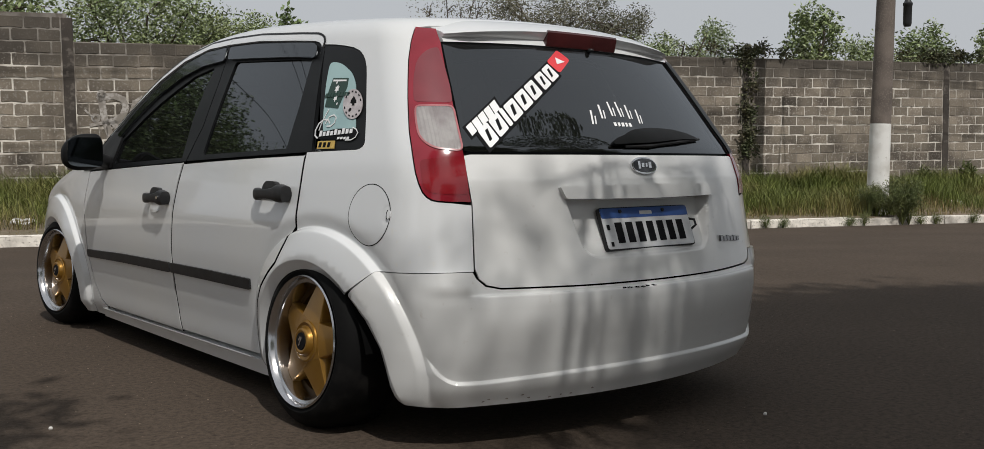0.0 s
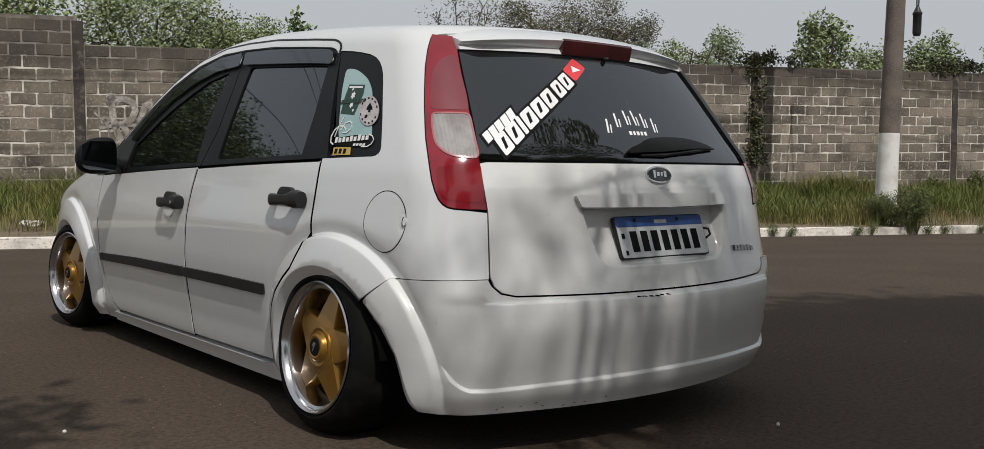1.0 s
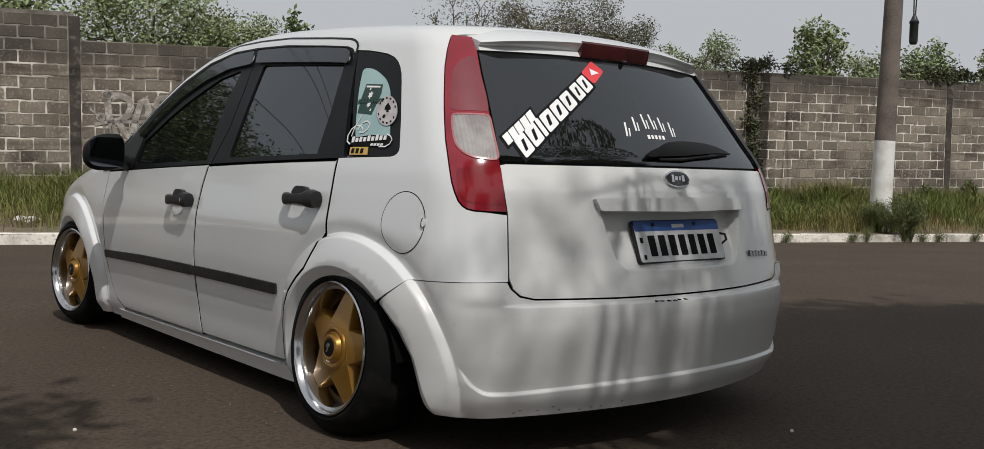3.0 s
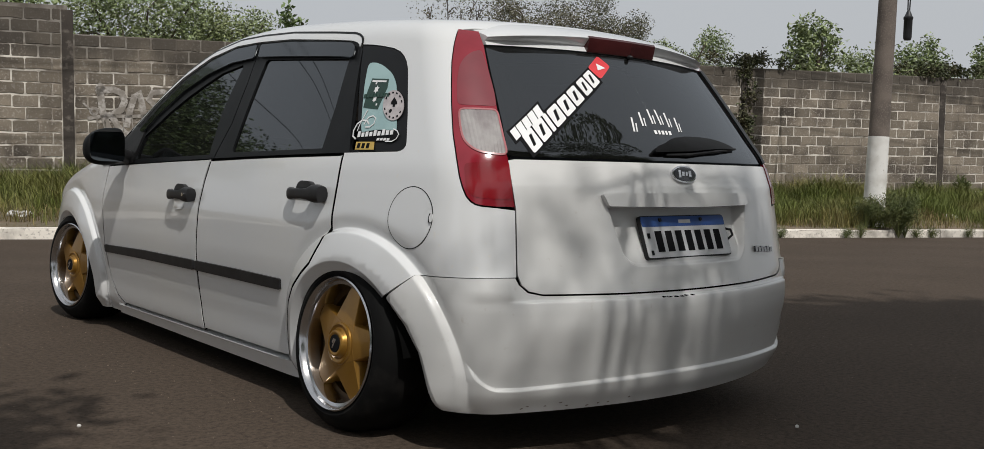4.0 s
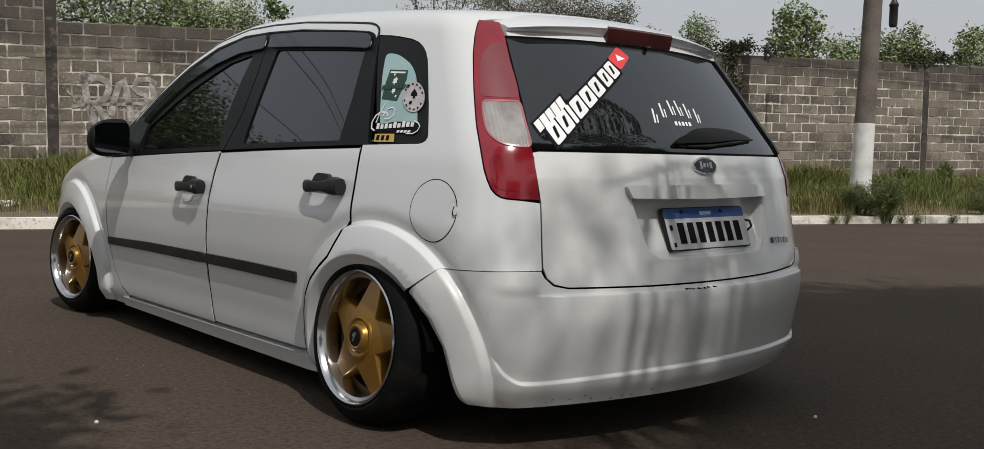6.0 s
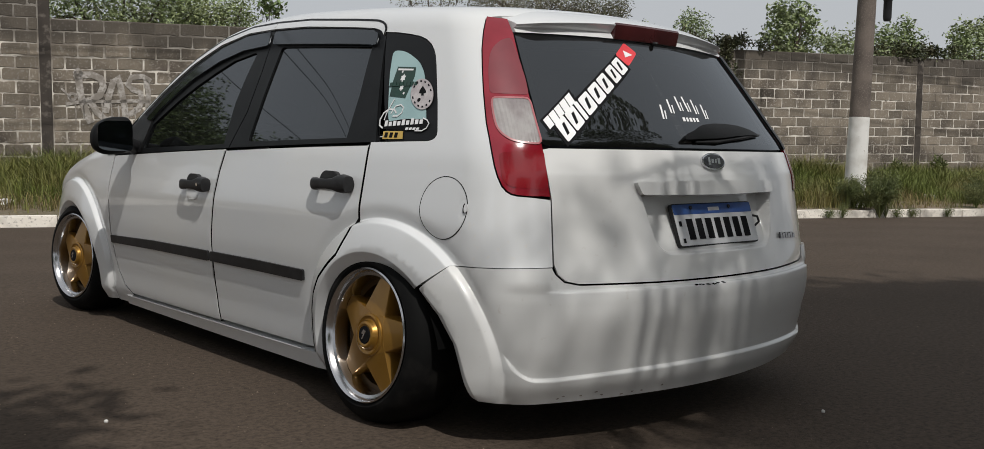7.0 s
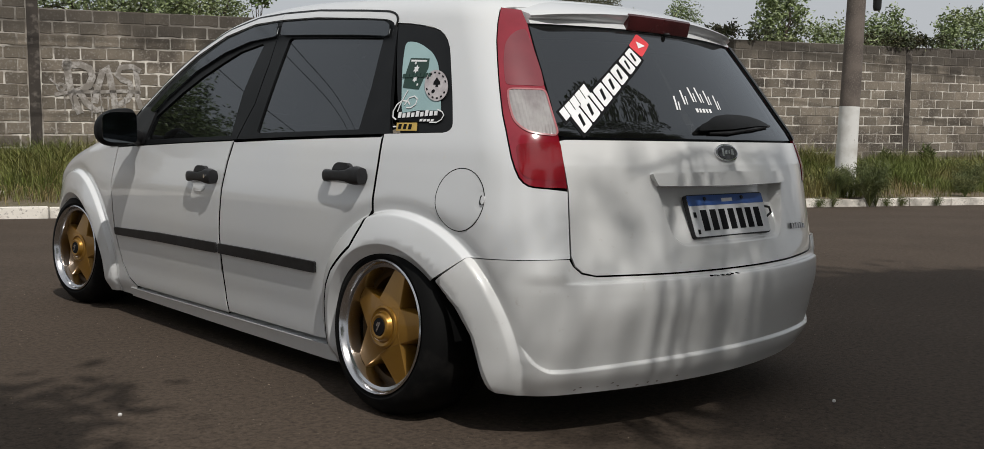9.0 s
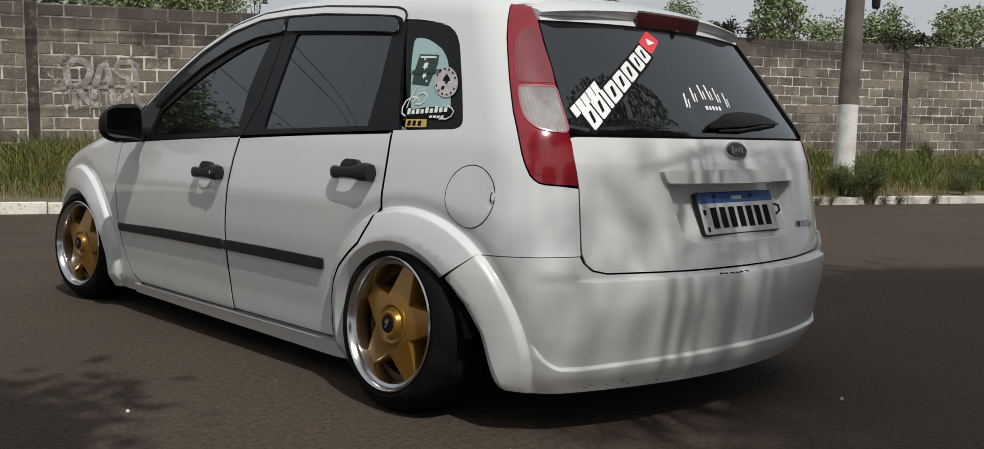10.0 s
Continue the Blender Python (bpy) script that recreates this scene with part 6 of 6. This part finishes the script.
# ---- mirror, plate, badges, wiper, stickers ----
for flip in (False, True):
    sg = 1 if flip else -1
    mirror = thing("door_mirror", (0, 0, 0), "", "")
    under(mirror, car)
    tagged(mirror, "black plastic door mirror")
    bm = bmesh.new()
    bmesh.ops.create_uvsphere(bm, u_segments=32, v_segments=20, radius=1)
    for v in bm.verts:
        x, y, z = v.co
        f = lambda t, e: math.copysign(abs(t) ** e, t)
        v.co = Vector((sg * 0.925 + (f(x, 0.9) * 0.094 if x * sg > 0 else f(x, 0.5) * 0.076), 2.355 + f(y, 0.8) * (0.085 if y > 0 else 0.035), 0.852 + f(z, 0.85) * 0.078 - 0.014 * x * sg))
    part("mirror_shell", bm, HOUSING, mirror, "rounded black shell", True)
    bm = bmesh.new()
    prism(bm, rounded([(-0.082, -0.050), (-0.082, 0.048), (-0.05, 0.062), (0.062, 0.062), (0.064, -0.064), (-0.05, -0.062)], 0.02).tolist(), 0.003, Matrix(((-sg, 0, 0, sg * 0.925), (0, 0, -1, 2.3185), (0, 1, 0, 0.852), (0, 0, 0, 1))))
    part("mirror_glass", bm, MIRROR, mirror, "dark mirror glass")
    bm = bmesh.new()
    tube(bm, [(sg * 0.79, 2.44, 0.80), (sg * 0.83, 2.41, 0.815), (sg * 0.89, 2.38, 0.835)], [0.035, 0.03, 0.032], 12)
    part("mirror_stalk", bm, BLACK, mirror, smooth_faces=True)
    panel("mirror_corner", S((2.725, 0.764), (2.60, 0.845), (2.47, 0.945), (2.345, 0.93), (2.372, 0.785)), BLACK, mirror, "black corner plate of the mirror", off=0.003, gap=0, depth=0.008, flip=flip)


def on_rear(x, z, lift=0.0):
    """A frame on the rear skin: its x across, its y up the skin, its z out of it."""
    p = solve(np.array([[x, 0.9, z]]), np.array([[0.0, -1, 0]]))
    n = Vector(normal(p)[0])
    r = (Vector((1, 0, 0)) - n * n.x).normalized()
    u = n.cross(r)
    o = Vector(p[0]) + n * lift
    return Matrix(((r.x, u.x, n.x, o.x), (r.y, u.y, n.y, o.y), (r.z, u.z, n.z, o.z), (0, 0, 0, 1)))


plate = thing("number_plate", (0, 0, 0), "", "")
under(plate, car)
tagged(plate, "white number plate with a blue band, its characters plain bars")
M = Matrix(((1, 0, 0, 0), (0, 0.342, -0.94, -0.020), (0, 0.94, 0.342, 0.622), (0, 0, 0, 1)))
bm = bmesh.new()
prism(bm, rounded([(-0.203, -0.067), (0.203, -0.067), (0.203, 0.067), (-0.203, 0.067)], 0.012).tolist(), 0.012, M @ Matrix.Translation((0, 0, 0)), bevel=0.002)
part("plate_frame", bm, BLACK, plate, "thin black frame")
bm = bmesh.new()
prism(bm, rounded([(-0.199, -0.063), (0.199, -0.063), (0.199, 0.063), (-0.199, 0.063)], 0.010).tolist(), 0.002, M @ Matrix.Translation((0, 0, 0.0015)))
part("plate_face", bm, PLATE_WHITE, plate, "white reflective face")
bm = bmesh.new()
prism(bm, rounded([(-0.199, 0.032), (0.199, 0.032), (0.199, 0.063), (-0.199, 0.063)], 0.006).tolist(), 0.002, M @ Matrix.Translation((0, 0, 0.0025)))
part("blue_band", bm, PLATE_BLUE, plate, "blue band along the top")
for i in range(7):
    x = -0.135 + 0.047 * i
    bm = bmesh.new()
    prism(bm, [(x - 0.0145, -0.046), (x + 0.0145, -0.046), (x + 0.0145, 0.018), (x - 0.0145, 0.018)], 0.002, M @ Matrix.Translation((0, 0, 0.0035)))
    part("character_bar", bm, BLACK_VINYL, plate)
bm = bmesh.new()
prism(bm, [(-0.028, 0.041), (0.028, 0.041), (0.028, 0.052), (-0.028, 0.052)], 0.001, M @ Matrix.Translation((0, 0, 0.0035)))
part("band_bar", bm, PLATE_WHITE, plate)
for x in (-0.115, 0.08):
    bm = bmesh.new()
    bmesh.ops.create_cone(bm, segments=12, radius1=0.007, radius2=0.005, depth=0.006, cap_ends=True, matrix=M @ Matrix.Translation((x, 0.052, 0.004)))
    part("plate_screw", bm, BLACK, plate)
for x, y, w, h in ((-0.180, 0.004, 0.012, 0.016), (-0.178, -0.048, 0.010, 0.014)):
    bm = bmesh.new()
    prism(bm, [(x - w / 2, y - h / 2), (x + w / 2, y - h / 2), (x + w / 2, y + h / 2), (x - w / 2, y + h / 2)], 0.001, M @ Matrix.Translation((0, 0, 0.0035)))
    part("small_mark", bm, BLACK_VINYL, plate)
bm = bmesh.new()
tube(bm, [M @ Vector((0.204, 0.020, -0.004)), M @ Vector((0.222, 0.014, 0.004)), M @ Vector((0.224, -0.004, 0.004)), M @ Vector((0.208, -0.014, -0.004))], 0.004, 6)
part("plate_seal", bm, BLACK, plate, "black seal wire beside the plate")

# oval emblem
emblem = thing("emblem", (0, 0, 0), "", "")
under(emblem, car)
tagged(emblem, "dark oval emblem with a chrome rim on the tailgate")
E = on_rear(-0.009, 0.808, 0.004)
bm = bmesh.new()
prism(bm, [(0.057 * math.cos(a), 0.028 * math.sin(a)) for a in np.linspace(0, 2 * math.pi, 40)[:-1]], 0.010, E @ Matrix.Translation((0, 0, 0.006)), bevel=0.003)
part("rim", bm, CHROME, emblem, "chrome rim", True)
bm = bmesh.new()
prism(bm, [(0.051 * math.cos(a), 0.0225 * math.sin(a)) for a in np.linspace(0, 2 * math.pi, 40)[:-1]], 0.003, E @ Matrix.Translation((0, 0, 0.008)), bevel=0.001)
part("oval", bm, EMBLEM, emblem, "dark oval field", True)
bm = bmesh.new()
for x, w, h in ((-0.026, 0.010, 0.024), (-0.010, 0.012, 0.013), (0.006, 0.008, 0.013), (0.022, 0.012, 0.020)):
    prism(bm, [(x - w / 2 - 0.002, -h / 2), (x + w / 2 - 0.002, -h / 2), (x + w / 2 + 0.002, h / 2), (x - w / 2 + 0.002, h / 2)], 0.001, E @ Matrix.Translation((0, 0, 0.0095)))
part("mark", bm, CHROME, emblem)

# small model badge
E = on_rear(0.445, 0.562, 0.006)
badge = thing("model_badge", (0, 0, 0), "", "")
under(badge, car)
tagged(badge, "small dark model badge of plain bars")
for i in range(6):
    bm = bmesh.new()
    x = -0.075 + 0.029 * i
    box(bm, (x - 0.011, -0.008, -0.003), (x + 0.011, 0.008 if i % 2 else 0.011, 0.002), E)
    part("badge_bar", bm, EMBLEM, badge)

# scuffs on the bumper's upper edge
scuff = thing("bumper_scuff", (0, 0, 0), "", "")
under(scuff, car)
tagged(scuff, "small dark scuffs where paint chipped off the bumper")
rng = random.Random(2)
for k in range(6):
    x, z = -0.175 + 0.024 * k + rng.uniform(-0.004, 0.004), 0.4475 + rng.uniform(-0.002, 0.003)
    pts = [(x + 0.011 * math.cos(a) * rng.uniform(0.4, 1.1), z + 0.003 * math.sin(a) * rng.uniform(0.3, 1.2)) for a in np.linspace(0, 2 * math.pi, 12)[:-1]]
    panel("chip", R(*pts), INSIDE, scuff, off=0.0042, gap=0, depth=0.001, step=0.01, disp=bumper_relief)

for k in range(9):
    x, z = -0.60 + 0.042 * k + rng.uniform(-0.02, 0.02), 0.152 + rng.uniform(-0.008, 0.012)
    pts = [(x + 0.006 * math.cos(a) * rng.uniform(0.3, 1.2), z + 0.003 * math.sin(a) * rng.uniform(0.4, 1.2)) for a in np.linspace(0, 2 * math.pi, 9)[:-1]]
    panel("scrape", R(*pts), SCRAPE, scuff, off=0.0036, gap=0, depth=0.001, step=0.01, disp=bumper_relief)

# rear wiper
wiper = thing("rear_wiper", (0, 0, 0), "", "")
under(wiper, car)
tagged(wiper, "black rear window wiper at rest on the glass")
WIPER = [(-0.116, 0.862), (-0.104, 0.879), (-0.058, 0.893), (-0.030, 0.906), (0.001, 0.916), (0.067, 0.925), (0.140, 0.926), (0.209, 0.923), (0.290, 0.911), (0.353, 0.897), (0.345, 0.890), (0.236, 0.884), (0.055, 0.868)]
panel("arm_cover", rounded(R(*[(x, 0.872 + (z - 0.868) * 0.78) for x, z in WIPER]), 0.01), HOUSING, wiper, "black moulded wiper arm", off=0.012, gap=0, depth=0.018, step=0.012, disp=lambda p: 0.012 * np.clip(1 - ((p[:, 0] - 0.06) / 0.30) ** 2, 0, 1) * np.clip(1 - ((p[:, 2] - 0.897) / 0.04) ** 2, 0, 1))
bm = bmesh.new()
tube(bm, [on_rear(x, z, l).translation for x, z, l in ((-0.06, 0.866, 0.006), (0.05, 0.868, 0.008), (0.22, 0.882, 0.009), (0.37, 0.893, 0.008))], [0.004, 0.006, 0.006, 0.004], 8)
part("blade", bm, BLACK, wiper, "rubber blade", True)


def rear_decal(name, outline, lift, material, parent, label=""):
    """A flat vinyl shape on the rear glass, given as (x, z)."""
    return panel(name, R(*outline), material, parent, label, off=lift, gap=0, depth=0.0015, step=0.02)


sticker = thing("window_sticker", (0, 0, 0), "", "")
under(sticker, car)
tagged(sticker, "white and red lettering-shaped sticker set diagonally on the rear glass")


def sheet_of(s0, s1, t0=0.0, t1=1.0):
    return [(s0, t0), ((s0 + s1) / 2, t0), (s1, t0), (s1, t1), ((s0 + s1) / 2, t1), (s0, t1)]


def bent(low, high):
    """Maps (s, t) onto a band between two curves of three points each."""
    low, high = np.array(low), np.array(high)

    def at(c, s):
        return c[0] * (1 - s) * (1 - 2 * s) + c[1] * 4 * s * (1 - s) + c[2] * s * (2 * s - 1)
    return lambda pts: [tuple(at(low, s) * (1 - t) + at(high, s) * t) for s, t in pts]


big = bent([(-0.526, 0.859), (-0.366, 0.967), (-0.167, 1.089)], [(-0.540, 0.909), (-0.379, 1.013), (-0.188, 1.127)])
small = bent([(-0.563, 0.893), (-0.502, 0.934), (-0.436, 0.977)], [(-0.569, 0.919), (-0.506, 0.961), (-0.440, 1.005)])
rear_decal("black_backing", big([(-0.03, -0.13), (0.25, -0.13), (0.5, -0.13), (0.75, -0.13), (1.02, -0.13), (1.03, 1.13), (0.75, 1.13), (0.5, 1.13), (0.25, 1.13), (-0.03, 1.13)]), 0.0012, BLACK_VINYL, sticker, "black outline")
rear_decal("black_backing", small([(-0.05, -0.2), (0.5, -0.2), (1.04, -0.2), (1.05, 1.2), (0.5, 1.2), (-0.05, 1.2)]), 0.0008, BLACK_VINYL, sticker, "black outline")
SLANT = [((0.26, 0.24), (0.54, 0.24), (0.76, 0.76), (0.48, 0.76))]
for s0, s1, cut in ((0.0, 0.133, SLANT), (0.152, 0.283, SLANT), (0.302, 0.345, ()), (0.364, 0.493, SLANT), (0.512, 0.635, SLANT), (0.654, 0.765, SLANT), (0.80, 0.89, SLANT), (0.909, 1.0, SLANT)):
    panel("white_block", rounded(R(*big(sheet_of(s0, s1))), 0.006), WHITE_VINYL, sticker, off=0.0024, gap=0, depth=0.001, step=0.02, holes=[R(*big([(s0 + p * (s1 - s0), t) for p, t in h])) for h in cut])
for i in range(5):
    rear_decal("white_block", small(sheet_of(0.2 * i + 0.012, 0.2 * i + 0.185)), 0.0022, WHITE_VINYL, sticker)
rear_decal("red_patch", rounded(np.array([(-0.186, 1.134), (-0.116, 1.178), (-0.084, 1.146), (-0.158, 1.098)]), 0.010).tolist(), 0.0022, RED_VINYL, sticker, "red rounded patch")
rear_decal("white_arrow", [(-0.142, 1.150), (-0.112, 1.137), (-0.150, 1.127)], 0.0034, WHITE_VINYL, sticker)

club = thing("club_sticker", (0, 0, 0), "", "")
under(club, car)
tagged(club, "small white sticker of uneven upright bars on the rear glass")
for x, z, h, lean in ((-0.137, 0.937, 0.044, -0.020), (-0.085, 0.956, 0.044, -0.014), (-0.034, 0.965, 0.046, -0.010), (0.004, 0.964, 0.048, -0.008), (0.040, 0.958, 0.046, -0.012), (0.078, 0.944, 0.046, -0.016)):
    rear_decal("white_bar", [(x - 0.003, z), (x + 0.004, z), (x + 0.004 - lean, z + h), (x - 0.003 - lean, z + h)], 0.001, WHITE_VINYL, club)
    rear_decal("white_bar", [(x + 0.010, z), (x + 0.015, z), (x + 0.019 - 0.5 * lean, z + 0.6 * h), (x + 0.014 - 0.5 * lean, z + 0.6 * h)], 0.001, WHITE_VINYL, club)
for x, w in ((-0.050, 0.012), (-0.032, 0.010), (-0.016, 0.012), (0.002, 0.010), (0.018, 0.012)):
    rear_decal("white_bar", [(x, 0.932), (x + w, 0.933), (x + w + 0.003, 0.945), (x + 0.003, 0.944)], 0.001, WHITE_VINYL, club)


def side_decal(name, outline, lift, material, parent, label=""):
    return panel(name, S(*outline), material, parent, label, off=lift, gap=0, depth=0.001, step=0.02)


quarter = thing("quarter_stickers", (0, 0, 0), "", "")
under(quarter, car)
tagged(quarter, "cluster of green, white and yellow stickers on the pale teal quarter window")
# opaque pale teal takes the place of clear glass and what shows through
side_decal("teal_field", rounded(np.array([(0.745, 1.137), (0.70, 1.135), (0.660, 1.124), (0.599, 1.096), (0.558, 1.060), (0.520, 0.988), (0.486, 0.919), (0.486, 0.905), (0.650, 0.905), (0.672, 0.945), (0.700, 1.010), (0.724, 1.066)]), 0.02).tolist(), 0.0005, TEAL_PANE, quarter, "opaque pale teal field in place of clear glass")
side_decal("green_card", [(0.692, 1.083), (0.605, 1.078), (0.597, 1.050), (0.609, 0.983), (0.686, 0.990), (0.693, 1.040)], 0.0015, GREEN_VINYL, quarter, "dark green card shape")
side_decal("card_rim", [(0.686, 1.077), (0.612, 1.073), (0.612, 1.068), (0.684, 1.071)], 0.0022, WHITE_VINYL, quarter)
for y, z, r in ((0.648, 1.046, 0.013), (0.640, 1.016, 0.011), (0.660, 1.066, 0.005), (0.622, 0.998, 0.005)):
    side_decal("pale_mark", [(y + r * math.cos(a) * (1.0 if k % 2 else 0.6), z + r * math.sin(a) * (1.0 if k % 2 else 0.6)) for k, a in enumerate(np.linspace(0, 2 * math.pi, 13)[:-1])], 0.0025, WHITE_VINYL, quarter)
for i in range(8):
    y = 0.700 - 0.0165 * i
    side_decal("green_bar", [(y, 1.020), (y + 0.001, 1.032), (y - 0.012, 1.033), (y - 0.013, 1.021)], 0.0035, GREEN_VINYL, quarter)


def seal_ring(ra, rb, c=(0.537, 0.994), n=36, a0=0.0, a1=2 * math.pi):
    """Points of an oval seal, leaning as the glass does."""
    return [(c[0] + 0.050 * r * math.cos(a) + 0.022 * r * math.sin(a), c[1] + 0.047 * r * math.sin(a)) for r, seq in ((ra, np.linspace(a0, a1, n)), (rb, np.linspace(a1, a0, n))) if r for a in seq]


side_decal("round_seal", seal_ring(1.0, 0)[:-1], 0.003, SEAL_VINYL, quarter, "round white seal with dark marks round its rim")
for k in range(14):
    if k not in (0, 7):
        a = 2 * math.pi * k / 14
        side_decal("seal_bar", seal_ring(0.88, 0.77, n=3, a0=a + 0.07, a1=a + 0.26), 0.0038, BLACK_VINYL, quarter)
side_decal("seal_mark", [(0.537 + p * 0.015 + q * 0.005, 1.003 + q * 0.013) for p, q in ((-1, -0.5), (-0.3, -0.6), (-0.4, -1.1), (0.4, -1.1), (0.3, -0.6), (1, -0.5), (0.9, 0.1), (0.4, 0.7), (0, 1.2), (-0.4, 0.7), (-0.9, 0.1))], 0.0038, BLACK_VINYL, quarter)
side_decal("seal_mark", [(0.541 + 0.007 * math.cos(a), 0.976 + 0.006 * math.sin(a)) for a in np.linspace(0, 2 * math.pi, 11)[:-1]], 0.0038, BLACK_VINYL, quarter)


def ribbon(name, pts, w, lift, material):
    """A thin band of vinyl along points."""
    p = np.array(pts)
    d = np.gradient(p, axis=0)
    n = np.stack([-d[:, 1], d[:, 0]], 1) / (np.linalg.norm(d, axis=1)[:, None] + 1e-9) * w / 2
    side_decal(name, np.concatenate([p + n, (p - n)[::-1]]).tolist(), lift, material, quarter)


ribbon("white_swirl", [(0.672, 0.892), (0.690, 0.900), (0.696, 0.918), (0.688, 0.938), (0.668, 0.950), (0.642, 0.948), (0.628, 0.938)], 0.005, 0.002, WHITE_VINYL)
ribbon("white_swirl", [(0.652, 0.936), (0.640, 0.958), (0.618, 0.963), (0.602, 0.955), (0.602, 0.938), (0.618, 0.928), (0.640, 0.928)], 0.004, 0.0026, WHITE_VINYL)
ribbon("white_stroke", [(0.655, 0.981), (0.663, 0.962), (0.672, 0.935), (0.674, 0.915)], 0.0035, 0.0034, WHITE_VINYL)
ribbon("white_swoosh", [(0.520, 0.884), (0.490, 0.884), (0.473, 0.892), (0.468, 0.906), (0.480, 0.916), (0.500, 0.922)], 0.0035, 0.003, WHITE_VINYL)
side_decal("dark_banner", [(0.668, 0.890), (0.674, 0.910), (0.580, 0.920), (0.482, 0.919), (0.470, 0.904), (0.478, 0.886), (0.560, 0.884)], 0.0013, BLACK_VINYL, quarter, "dark banner behind pale lettering bars")
for i in range(9):
    y, h = 0.664 - 0.0195 * i, (0.018, 0.013, 0.015, 0.013, 0.017, 0.013, 0.018, 0.014, 0.013)[i]
    side_decal("white_bar", [(y, 0.896 + 0.001 * i), (y + 0.003, 0.896 + h + 0.001 * i), (y - 0.010, 0.897 + h + 0.001 * i), (y - 0.013, 0.897 + 0.001 * i)], 0.003, WHITE_VINYL, quarter)
for i in range(4):
    y = 0.563 - 0.016 * i
    side_decal("small_bar", [(y, 0.886), (y, 0.893), (y - 0.011, 0.894), (y - 0.011, 0.887)], 0.003, WHITE_VINYL, quarter)
side_decal("yellow_tag", [(0.657, 0.858), (0.663, 0.882), (0.572, 0.883), (0.564, 0.859)], 0.002, YELLOW_VINYL, quarter, "yellow tag with dark bars")
for i in range(3):
    y = 0.650 - 0.023 * i
    side_decal("dark_bar", [(y, 0.863), (y + 0.001, 0.878), (y - 0.013, 0.878), (y - 0.014, 0.863)], 0.003, BLACK_VINYL, quarter)
